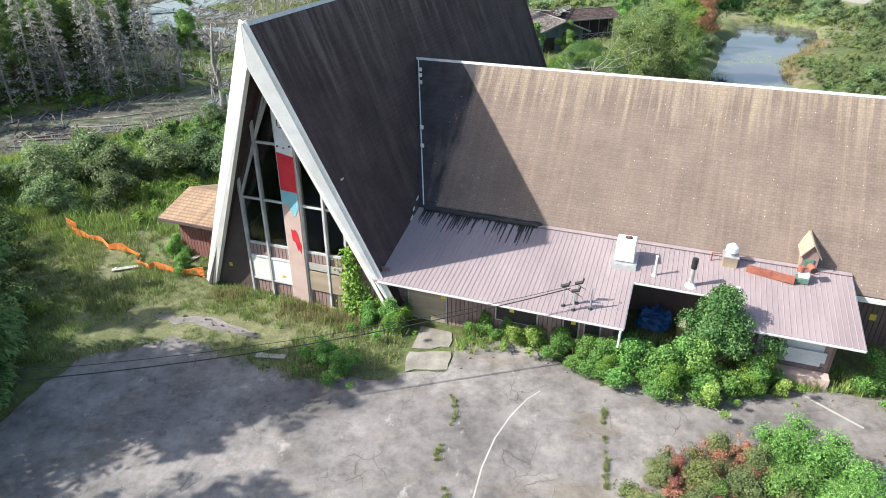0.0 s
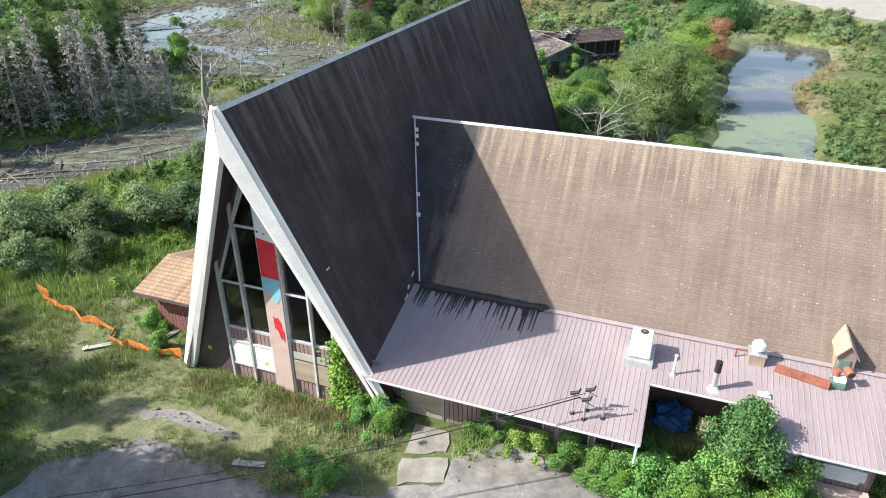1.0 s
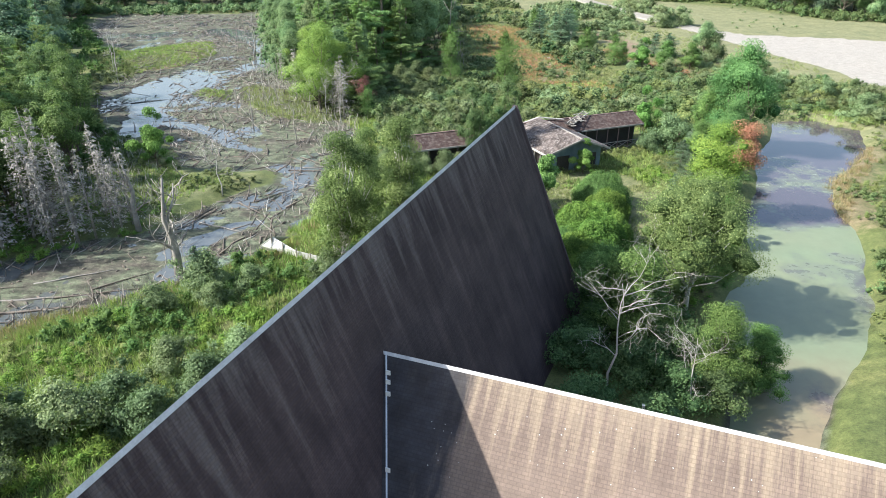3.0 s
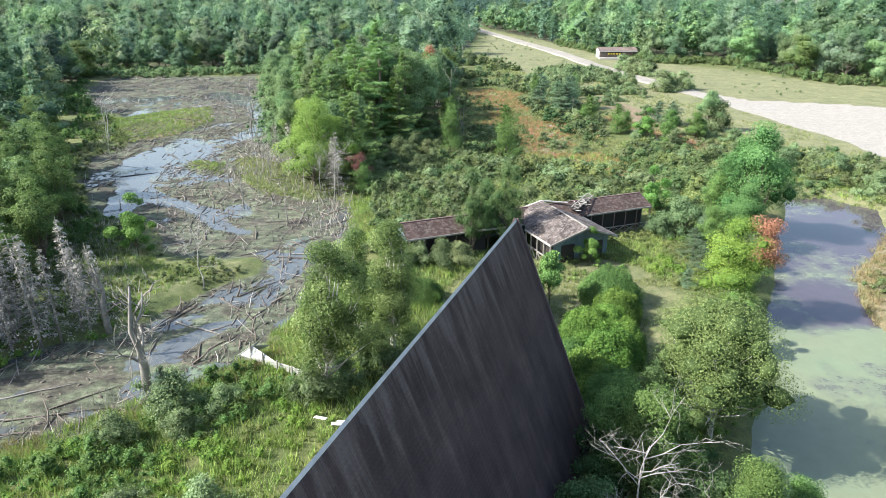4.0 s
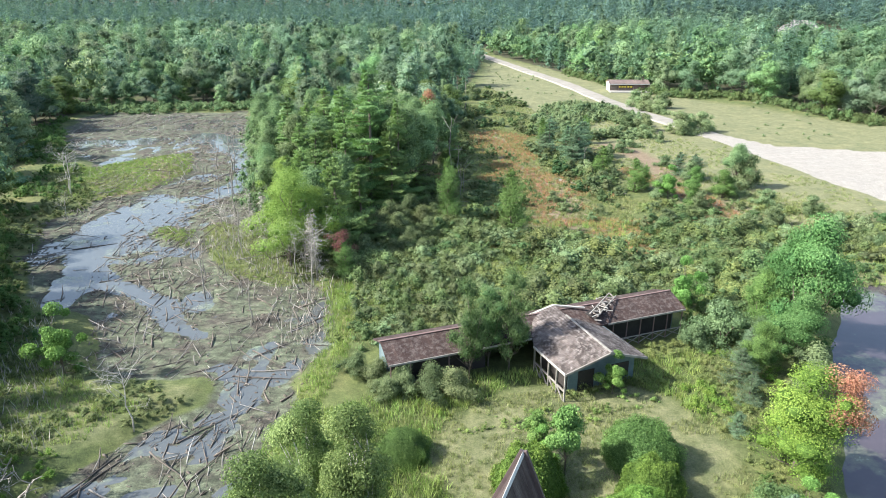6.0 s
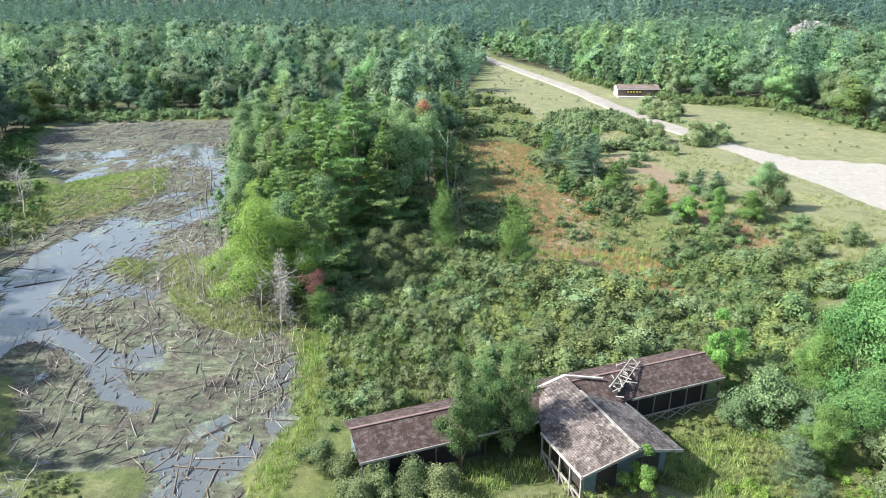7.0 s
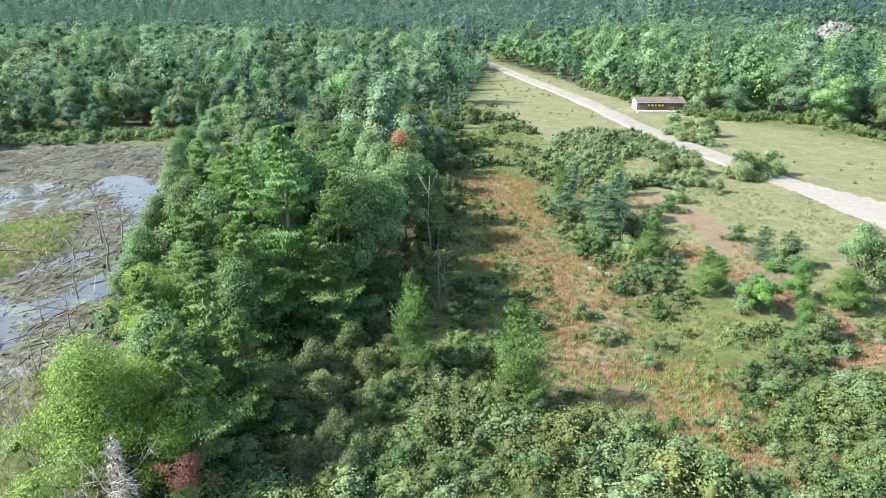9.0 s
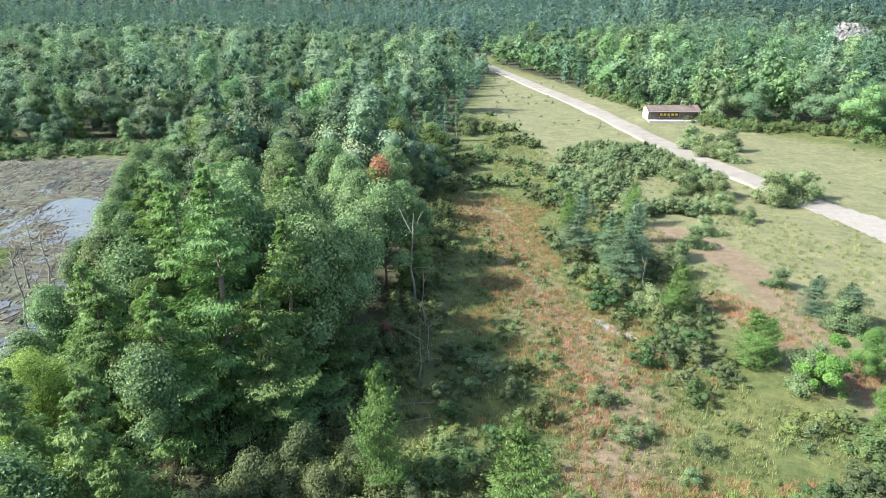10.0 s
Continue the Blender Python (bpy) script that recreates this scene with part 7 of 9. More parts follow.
weed_yellow = make_bush("bush", "small yellow-green bush on the verge", M["leaf_yellow"], 1.3, 0.8, 900, 0.13, 53, wild=0.65, ragged=0.55)
put(weed_yellow, [(10.3, 19.9, 0.9), (4.0, 23.7, 0.9), (3.2, 23.9, 0.8), (8.9, 20.8, 0.8), (13.4, 20.4, 0.6)])
island = make_bush("bush", "mixed green shrub beside the lot", M["leaf_fresh"], 1.7, 1.2, 2600, 0.1, 54, ragged=0.6, wild=0.65)
put(island, [(11.6, 16.6, 1.1), (12.7, 16.0, 1.0), (11.0, 15.4, 0.9), (12.2, 14.6, 0.9), (13.2, 15.0, 0.9), (9.0, 15.2, 0.6)], "shrubs beside the lot")
rusty = make_bush("bush", "rust-red autumn shrub beside the lot", M["leaf_red"], 1.3, 0.8, 1300, 0.09, 55, ragged=0.8, fill=0.25)
put(rusty, [(9.4, 16.4, 0.85), (8.0, 16.4, 0.7), (10.6, 17.0, 0.7), (7.5, 15.4, 0.75), (11.9, 17.4, 0.6), (8.6, 14.6, 0.8), (10.2, 15.6, 0.8), (6.6, 15.0, 0.6), (9.9, 14.4, 0.7)], "rust-red shrubs")

# ---------------------------------------------------------------- the lodge
LODGE = Matrix.Translation((-6.92, 27.1, 0)) @ Matrix.Rotation(radians(-20), 4, "Z")
lodge = thing("a_frame_lodge", LODGE, "abandoned A-frame lodge with dark shingled roof and white rake beams", "building")
TOP, SLOPE = 15.5, 0.404


def half(z):
    """Half width of the A at height z."""
    return SLOPE * (TOP - z)


FOOT, LOW = 2.4, 0.6
for side in (-1, 1):
    front = [(side * half(LOW), 0.2, LOW), (0, -1.5, TOP), (0, 36.1, TOP - 0.05), (side * half(LOW), 36.1, LOW)]
    part("roof_slope", prism(front, (0, 0, -0.6)), M["roof_dark"], lodge)
    # white rake beam along the front edge
    a, b = Vector((side * half(FOOT - 0.1), 0.0, FOOT - 0.1)), Vector((side * 0.02, -1.62, TOP + 0.05))
    inward = Vector((-side * 0.92, 0, -0.38))
    part("rake_beam", prism([a, b, b + inward * 0.02 + Vector((0, 0.0, -1.6)), a + Vector((-side * 0.44, 0, 0))], (0, 0.32, 0.04)), M["white_paint"], lodge, "white painted rake beam")
    part("rake_edge", bar(a + Vector((side * 0.05, 0.1, 0.04)), b + Vector((0, 0.1, 0.06)), 0.07, 0.26), M["white_paint"], lodge)
    part("rake_edge", bar((side * half(LOW), 36.12, LOW), (0, 36.12, TOP), 0.14, 0.3), M["soffit"], lodge)
part("ridge_cap", prism([(-0.07, -1.6, TOP - 0.1), (0, -1.6, TOP + 0.06), (0.07, -1.6, TOP - 0.1), (0, -1.6, TOP - 0.02)], (0, 37.75, -0.03)), M["grey_trim"], lodge, "grey metal ridge cap")
WALL_V = 0.35


def gable_wall(v, thick, mat, holes=()):
    z0 = LOW
    return part("gable_wall", prism([(-half(z0) + 0.25, v, z0), (half(z0) - 0.25, v, z0), (0.02, v, TOP - 0.62), (-0.02, v, TOP - 0.62)], (0, thick, 0)), mat, lodge)


gable_wall(35.6, 0.15, M["brown_board"])
# front gable: solid wings beside the glazing, built round the openings
UL, UM, UC0, UC1, UR, URR = -2.72, -1.58, -0.42, 0.44, 1.6, 2.6
for side, edge in ((-1, UL), (1, URR)):
    e = abs(edge)
    part("gable_wall", prism([(side * (half(LOW) - 0.25), WALL_V, LOW), (side * e, WALL_V, LOW), (side * e, WALL_V, 7.4), (side * 0.55, WALL_V, 12.7), (side * 0.1, WALL_V, 14.6)], (0, 0.12, 0)), M["soffit"], lodge, "dark brown gable wall")
for side in (-1, 1):
    part("gable_trim", bar((side * 2.72, WALL_V - 0.03, 7.35), (side * 0.6, WALL_V - 0.03, 12.75), 0.09), M["grey_trim"], lodge)
part("chimney_panel", box(UC0, UC1, WALL_V - 0.2, WALL_V + 0.3, 1.9, 13.2, 0.02), M["pink_stucco"], lodge, "tall pinkish stucco centre panel")


def paint_patch(name, loop, mat, label):
    part(name, prism([(u, WALL_V - 0.2, z) for u, z in loop], (0, -0.012, 0)), mat, lodge, label)


paint_patch("painted_panel", [(UC0 + 0.02, 9.9), (UC1 - 0.02, 9.75), (UC1 - 0.02, 12.9), (UC0 + 0.02, 12.9)], M["paint_white"], "peeling white painted panel")
paint_patch("painted_panel", [(UC0 + 0.02, 8.1), (UC1 - 0.02, 8.05), (UC1 - 0.02, 9.72), (UC0 + 0.02, 9.87)], M["paint_red"], "bright red painted panel")
paint_patch("painted_panel", [(UC0 + 0.02, 7.4), (-0.1, 7.45), (-0.02, 7.15), (0.06, 6.9), (0.2, 6.86), (0.28, 7.05), (UC1 - 0.02, 7.3), (UC1 - 0.02, 8.03), (UC0 + 0.02, 8.08)], M["paint_blue"], "light blue painted panel")
paint_patch("painted_patch", [(-0.12, 6.2), (0.0, 6.1), (0.08, 6.18), (0.22, 5.95), (0.26, 5.6), (0.34, 5.45), (0.3, 4.95), (0.2, 5.2), (0.15, 5.05), (0.04, 5.5), (-0.1, 5.6)], M["paint_red"], "flaking red paint patch")
for u, z, a, b in ((-0.18, 11.2, 0.05, 0.3), (-0.05, 11.0, 0.16, 0.05), (-0.3, 10.15, 0.1, 0.08), (0.0, 10.1, 0.09, 0.06), (0.3, 10.2, 0.12, 0.08), (-0.2, 11.75, 0.2, 0.05), (0.1, 11.7, 0.14, 0.04), (0.05, 11.3, 0.05, 0.2)):
    part("paint_mark", prism([(u - a / 2, WALL_V - 0.213, z - b / 2), (u + a / 2, WALL_V - 0.213, z - b / 2), (u + a / 2, WALL_V - 0.213, z + b / 2), (u - a / 2, WALL_V - 0.213, z + b / 2)], (0, -0.004, 0)), M["paint_black"], lodge)


def window(u0, u1, z0, z1, z1b=None):
    """A pane with its frame; z1b: the top's height at u1 where the top slopes."""
    z1b = z1 if z1b is None else z1b
    w = part("window", bar((u0, WALL_V, z0), (u1, WALL_V, z0), 0.09, 0.12), M["grey_trim"], lodge)
    part("frame_bar", bar((u0, WALL_V, z1), (u1, WALL_V, z1b), 0.07, 0.12), M["grey_trim"], w)
    part("pane", prism([(u0 + 0.03, WALL_V + 0.02, z0), (u1 - 0.03, WALL_V + 0.02, z0), (u1 - 0.03, WALL_V + 0.02, z1b), (u0 + 0.03, WALL_V + 0.02, z1)], (0, 0.012, 0)), M["glass"], w, "dark window glass")


SILL, TR1, TR2 = 5.0, 7.35, 10.15
window(UL, UM, SILL, TR1)
window(UM, UC0, SILL, TR1)
window(UL, UM, TR1, TR1 + 0.1, TR2)
window(UM, UC0, TR1, TR2)
window(UM, UC0, TR2, TR2 + 0.1, 12.7)
window(UC1, UR, SILL, TR1)
window(UR, URR, SILL, TR1)
window(UC1, UR, TR1, TR2)
window(UR, URR, TR1, TR2, TR1 + 0.2)
window(UC1, UR, TR2, 12.7, TR2 + 0.1)
for u, top in ((UL, half(0) * 0 + 8.75), (UM, 11.5), (UC0, 13.2), (UC1, 13.2), (UR, 11.4), (URR, 9.0)):
    part("mullion", box(u - 0.055, u + 0.055, WALL_V - 0.16, WALL_V + 0.1, 2.0, top, 0.01), M["grey_trim"], lodge, "pale grey vertical mullion")
# below the sills: boards, white sheets on one side and plywood on the other
board = mesh_of("board", *(lambda v: (v, [(0, 1, 3, 2), (4, 6, 7, 5), (0, 4, 5, 1), (2, 3, 7, 6), (0, 2, 6, 4), (1, 5, 7, 3)]))([(x, y, z) for x in (0, 0.17) for y in (0, 0.06) for z in (0, 1)]), M["mauve_board"])
board_red = board.copy()
board_red.materials[0] = M["red_board"]
board_brown = board.copy()
board_brown.materials[0] = M["brown_board"]


def boards(u0, u1, v, z0, z1, parent, me=board, along_v=False, gap=0.2):
    """Upright boards side by side on a wall."""
    k = 0
    while u0 + k * gap < u1 - 0.1:
        ob = child("board", me, parent)
        at = u0 + k * gap
        ob.matrix_basis = Matrix.LocRotScale((v, at, z0) if along_v else (at, v, z0), Euler((0, 0, radians(90) if along_v else 0)), (1, 1, z1 - z0))
        k += 1


part("lower_wall", box(UL, URR, WALL_V + 0.02, WALL_V + 0.12, 0.6, SILL - 0.05), M["brown_board"], lodge)
boards(UL + 0.06, UC0, WALL_V - 0.04, 1.9, SILL - 0.05, lodge)
boards(UC1 + 0.06, half(2.4) - 0.5, WALL_V - 0.04, 1.9, SILL - 0.05, lodge)
for u0, u1 in ((UL + 0.08, UM - 0.05), (UM + 0.05, UC0 - 0.05)):
    part("covering_sheet", box(u0, u1, WALL_V - 0.1, WALL_V - 0.06, 3.1, 4.25, 0.01), M["white_paint"], lodge, "white sheet over a lower opening")
for z in (3.05, 4.3):
    part("rail", box(UL, UC0, WALL_V - 0.13, WALL_V - 0.02, z - 0.05, z + 0.05, 0.01), M["grey_trim"], lodge)
part("plywood_sheet", box(UC1 + 0.1, 2.75, WALL_V - 0.12, WALL_V - 0.09, 3.0, 4.05, 0.005), M["plywood"], lodge, "weathered plywood sheet")
part("plywood_sheet", box(UC1 + 0.1, 2.3, WALL_V - 0.11, WALL_V - 0.09, 4.12, 4.5, 0.005), M["concrete"], lodge, "grey weathered plywood strip")
part("notice", box(-1.0, -0.82, WALL_V - 0.115, WALL_V - 0.1, 3.35, 3.5), M["sticker"], lodge, "small yellow notice")
part("notice", box(2.3, 2.48, WALL_V - 0.14, WALL_V - 0.12, 3.8, 3.95), M["sticker"], lodge, "small yellow notice")
part("notice", box(-4.1, -3.92, WALL_V - 0.02, WALL_V - 0.005, 3.35, 3.55), M["sticker"], lodge, "small yellow notice")
# floor painted near-black for shade; added screen behind the glazing keeps panes dark
part("floor", box(-5.2, 5.2, 0.6, 35.5, 2.0, 2.1), M["inside_shade_black"], lodge)
part("inner_wall", prism([(-half(2.1) + 0.3, 4, 2.1), (half(2.1) - 0.3, 4, 2.1), (0, 4, TOP - 0.9)], (0, 0.1, 0)), M["inside_shade_black"], lodge)

# ---- the long wing
R_V, R_Z, E_V, E_Z, U1 = 11.65, 11.62, 5.6, 5.56, 30.0
pitch_ = (R_Z - E_Z) / (R_V - E_V)
F_V, F_Z = 5.0, R_Z - pitch_ * (R_V - 5.0)
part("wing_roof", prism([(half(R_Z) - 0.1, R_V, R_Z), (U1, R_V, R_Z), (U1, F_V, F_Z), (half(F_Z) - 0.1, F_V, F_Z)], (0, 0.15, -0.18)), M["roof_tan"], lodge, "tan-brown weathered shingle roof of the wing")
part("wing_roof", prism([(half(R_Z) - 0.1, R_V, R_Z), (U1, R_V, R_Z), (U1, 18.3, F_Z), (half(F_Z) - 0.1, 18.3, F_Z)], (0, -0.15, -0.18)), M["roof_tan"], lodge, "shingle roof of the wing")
part("wing_ridge", prism([(half(R_Z) - 0.05, R_V - 0.08, R_Z - 0.06), (half(R_Z) - 0.05, R_V, R_Z + 0.06), (half(R_Z) - 0.05, R_V + 0.08, R_Z - 0.06)], (U1 - half(R_Z) + 0.15, 0, 0)), M["grey_trim"], lodge, "pale metal ridge strip")
part("flashing", bar((half(R_Z) + 0.1, R_V, R_Z + 0.02), (half(E_Z) + 0.22, E_V + 0.1, E_Z + 0.12), 0.06, 0.05), M["galvanized"], lodge, "peeling metal flashing")
for k, f in enumerate((0.1, 0.14, 0.19, 0.5, 0.62)):
    p = Vector((half(R_Z) + 0.12, R_V, R_Z)).lerp(Vector((half(E_Z) + 0.22, E_V, E_Z)), f)
    part("flashing_scrap", box(p.x - 0.03, p.x + 0.16, p.y - 0.02, p.y + 0.02, p.z + 0.05, p.z + 0.25), M["white_paint"], lodge)
part("wing_end_wall", prism([(U1 - 0.4, F_V + 0.6, 1.8), (U1 - 0.4, 17.6, 1.8), (U1 - 0.4, 17.6, 4.9), (U1 - 0.4, R_V, R_Z - 0.35), (U1 - 0.4, F_V + 0.6, 4.9)], (0.12, 0, 0)), M["brown_board"], lodge)
part("wing_back_wall", box(4.6, U1 - 0.4, 17.4, 17.52, 1.5, 5.3), M["brown_board"], lodge)
part("wing_fascia", box(23.9, U1, F_V - 0.05, F_V + 0.02, F_Z - 0.28, F_Z - 0.06), M["white_paint"], lodge)

# low metal roof in front of the wing
MS = (E_Z - 4.67) / (E_V + 0.4)


def metal_z(v):
    return 4.67 + MS * (v + 0.4)


J1, J2, J3 = 15.1, 19.4, 23.75
outline = [(half(4.7) - 0.15, -0.4), (J1, -0.4), (J1, 2.6), (J2, 2.6), (J2, 0.95), (J3, 0.95), (J3, E_V + 0.1), (half(5.6) - 0.2, E_V + 0.1)]
mr = prism([(u, v, metal_z(v)) for u, v in outline], (0, 0, -0.1))
bmesh.ops.triangulate(mr, faces=[f for f in mr.faces if len(f.verts) > 4])
metal_roof = part("metal_roof", mr, M["metal_roof"], lodge, "low mauve ribbed metal roof")
rib_me = mesh_of("rib", [(-0.014, 0, 0), (0.014, 0, 0), (0.008, 0, 0.016), (-0.008, 0, 0.016), (-0.014, 1, 0), (0.014, 1, 0), (0.008, 1, 0.016), (-0.008, 1, 0.016)], [(0, 1, 2, 3), (7, 6, 5, 4), (0, 4, 5, 1), (1, 5, 6, 2), (2, 6, 7, 3), (3, 7, 4, 0)], M["metal_roof"])
u = half(4.7) + 0.25
while u < J3:
    v0 = -0.4 if u < J1 else (2.6 if u < J2 else 0.95)
    ob = child("rib", rib_me, metal_roof)
    ob.matrix_basis = Matrix.LocRotScale((u, v0, metal_z(v0)), Euler((math.atan(MS), 0, 0)), (1, (E_V - v0) / math.cos(math.atan(MS)), 1))
    u += 0.21
for u0, u1, v in ((half(4.6), J1, -0.4), (J1, J2, 2.6), (J2, J3, 0.95)):
    z = metal_z(v)
    part("gutter", box(u0, u1, v - 0.06, v + 0.02, z - 0.11, z - 0.02, 0.02), M["grey_trim"], lodge, "grey eave gutter")
for u, va, vb in ((J1, -0.4, 2.6), (J2, 0.95, 2.6), (J3, 0.95, E_V)):
    part("barge_board", bar((u, va, metal_z(va) - 0.08), (u, vb, metal_z(vb) - 0.08), 0.05, 0.12), M["grey_trim"], lodge)
part("roof_joint", bar((10.2, E_V - 0.05, E_Z + 0.03), (J3, E_V - 0.05, E_Z + 0.03), 0.34, 0.03), M["metal_roof"], lodge)
part("downspout", cyl((J1 - 0.1, -0.42, 4.55), (J1 - 0.12, -0.36, 3.7), 0.05), M["white_paint"], lodge)
# sticky tar runs where the roofs meet
tq = np.random.default_rng(230)
tar = Tubes()
for k in range(90):
    u = 4.4 + 5.7 * tq.random()
    l = 0.25 + 1.6 * tq.random() ** 2
    v = E_V - 0.05
    tar.add([(u, v, metal_z(v) + 0.02), (u + 0.02, v - l, metal_z(v - l) + 0.012)], [0.05, 0.015], 4)
for k in range(40):
    u = 4.4 + 5.7 * k / 39
    tar.add([(u, E_V - 0.2, E_Z + 0.02), (u + 0.3, E_V + 0.02 + 0.1 * tq.random(), E_Z + 0.08)], [0.14, 0.1], 5)
tagged(child("tar_smear", tar.mesh("tar_smear", M["paint_black"]), lodge, "black tar runs at the roof joint"), kind="stuff")

# walls below the metal roof
part("wing_wall", box(4.6, J1 - 0.4, 0.9, 1.05, 1.8, 4.75), M["brown_board"], lodge)
boards(4.7, J1 - 0.4, 0.84, 1.9, 4.7, lodge)
for u0, u1, z0, z1, mat in ((5.4, 7.2, 2.3, 4.3, "plywood"), (9.6, 11.4, 3.1, 4.2, "inside_shade"), (12.6, 13.2, 2.9, 4.1, "inside_shade"), (13.5, 14.1, 2.9, 4.1, "inside_shade")):
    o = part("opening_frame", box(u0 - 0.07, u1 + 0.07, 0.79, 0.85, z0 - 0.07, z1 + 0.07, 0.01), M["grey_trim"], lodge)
    # opaque dark sheets, the shade behind the windows put into their colour
    part("covering", box(u0, u1, 0.765, 0.785, z0, z1), M[mat], o, "plywood cover" if mat == "plywood" else "dark sheet in place of a shaded window")
for u in (7.0, 10.2, 12.9):
    part("notice", box(u, u + 0.2, 0.735, 0.755, 3.6, 3.85), M["sticker"], lodge, "small yellow notice")
part("recess_wall", box(J1 - 0.4, J1 - 0.28, 1.05, 5.2, 1.8, 4.9), M["brown_board"], lodge)
part("recess_wall", box(J1 - 0.28, J2, 5.1, 5.22, 1.8, 5.3), M["brown_board"], lodge)
part("recess_wall", box(J2 + 0.3, J2 + 0.42, 2.2, 5.1, 1.8, 4.9), M["brown_board"], lodge)
part("recess_post", box(18.4, 18.52, 2.75, 2.87, 2.1, 4.95), M["soffit"], lodge)
part("loading_wall", box(J2 + 0.42, J3 - 0.7, 2.2, 2.32, 1.8, 4.85), M["mauve_board"], lodge)
boards(J2 + 0.45, J3 - 0.75, 2.15, 1.9, 2.9, lodge, gap=0.21)
part("loading_door", box(J2 + 0.9, J3 - 1.0, 2.1, 2.16, 2.95, 4.75, 0.02), M["paint_white"], lodge, "white roll-up door")
part("loading_panel", box(J2 + 1.9, J3 - 0.9, 1.95, 2.0, 3.25, 3.75, 0.01), M["paint_white"], lodge, "loose white panel")
part("notice", box(J2 + 2.1, J2 + 2.35, 2.07, 2.09, 4.1, 4.35), M["sticker"], lodge, "small yellow notice")
part("step_base", box(J2 + 0.6, J3 - 0.6, 1.6, 2.1, 2.1, 2.75, 0.03), M["pink_stucco"], lodge, "pinkish masonry base")
part("side_wall", box(J3 - 0.7, J3 - 0.58, 2.2, 6.0, 1.8, 5.0), M["brown_board"], lodge)
part("front_wall", box(J3 - 0.6, U1 - 0.4, 5.9, 6.02, 1.8, 5.3), M["brown_board"], lodge)
boards(J3 - 0.5, U1 - 0.5, 5.84, 1.9, 5.0, lodge, board_brown)
part("notice", box(25.0, 25.25, 5.8, 5.82, 3.4, 3.7), M["sticker"], lodge, "small yellow notice")
# low roof behind the wing
part("rear_roof", prism([(5.2, 17.2, 4.9), (11.0, 17.2, 4.9), (11.0, 19.6, 4.5), (4.9, 19.6, 4.5)], (0, 0, -0.15)), M["roof_tan"], lodge, "low brown rear roof")
part("rear_post", box(11.35, 11.5, 20.9, 21.05, 0.8, 4.7), M["white_paint"], lodge, "white corner post")
part("rear_wall", box(4.9, 11.3, 20.6, 20.7, 0.8, 4.3), M["brown_board"], lodge)
part("rear_wall", box(11.2, 11.3, 17.4, 20.6, 0.8, 4.35), M["brown_board"], lodge)
# small side house on the other flank
part("side_roof", prism([(-9.3, 1.6, 4.58), (-4.0, 1.6, 4.58), (-4.0, 4.3, 5.25), (-9.3, 4.3, 5.25)], (0, 0.03, -0.14)), M["roof_orange"], lodge, "sunlit orange-brown shingle side roof")
part("side_roof", prism([(-9.3, 7.0, 4.35), (-4.0, 7.0, 4.35), (-4.0, 4.3, 5.25), (-9.3, 4.3, 5.25)], (0, -0.03, -0.14)), M["roof_orange"], lodge, "orange-brown shingle side roof")
part("side_wall", box(-8.6, -4.6, 2.3, 2.42, 1.6, 4.5), M["red_board"], lodge, "dark red board wall")
boards(-8.6, -4.6, 2.25, 1.9, 4.6, lodge, board_red)
part("side_wall", prism([(-8.6, 2.3, 1.5), (-8.6, 6.4, 1.5), (-8.6, 6.4, 4.3), (-8.6, 4.3, 5.05), (-8.6, 2.3, 4.4)], (0.12, 0, 0)), M["red_board"], lodge)
part("side_fascia", bar((-9.3, 1.57, 4.49), (-4.1, 1.57, 4.49), 0.05, 0.16), M["soffit"], lodge)

# leaf litter and scraps on the wing roof
lq = np.random.default_rng(231)
n = 240
lu, lf = lq.uniform(4, U1, n), lq.random(n)
lp = np.stack([lu, R_V + (F_V - R_V) * lf, R_Z + (F_Z - R_Z) * lf], 1) + np.array([0, -0.72, 0.69]) * 0.015
nn = np.tile(np.array([[0, -0.708, 0.706]]), (n, 1)) + 0.15 * lq.normal(size=(n, 3))
tagged(child("roof_litter", cards("roof_litter", leaf_cards(lp, unit(nn), 0.05, 0.04, lq), M["canvas_white"]), lodge, "pale scraps and leaves on the shingles"), kind="stuff")
for u, v, s in ((3.85, 5.6, 0.3), (4.05, 4.3, 0.35), (3.95, 4.9, 0.2)):
    z = TOP - (u + 0.03) / SLOPE
    part("roof_scrap", bar((u + 0.03, v, z), (u + 0.03, v + s, z + 0.12), 0.02, 0.14), M["paint_white"], lodge)


# ---------------------------------------------------------------- on the lodge's roof
def on_roof(name, u, v, label, category):
    return thing(name, LODGE @ Matrix.Translation((u, v, metal_z(v))), label, category)


unit_box = on_roof("roof_ventilator", 14.55, 3.9, "white box ventilator on a metal curb", "ventilator")
part("curb", prism([(-0.55, -0.6, -0.1), (0.55, -0.6, -0.1), (0.55, 0.5, 0.05), (-0.55, 0.5, 0.05)], (0, 0.05, 0.22)), M["galvanized"], unit_box)
part("housing", box(-0.42, 0.42, -0.38, 0.38, 0.18, 1.15, 0.04), M["white_paint"], unit_box)
# flat dark disc painted as a shaded opening
part("fan_opening", cyl((0.05, 0.12, 1.14), (0.05, 0.12, 1.165), 0.17), M["inside_shade"], unit_box)
part("fan_hub", cyl((0.05, 0.12, 1.16), (0.05, 0.12, 1.19), 0.07), M["rust"], unit_box)
thin = on_roof("vent_pipe", 15.9, 3.3, "thin white vent pipe on the metal roof", "pipe")
part("pipe", cyl((0, 0, 0), (0, 0, 0.9), 0.045), M["white_paint"], thin)
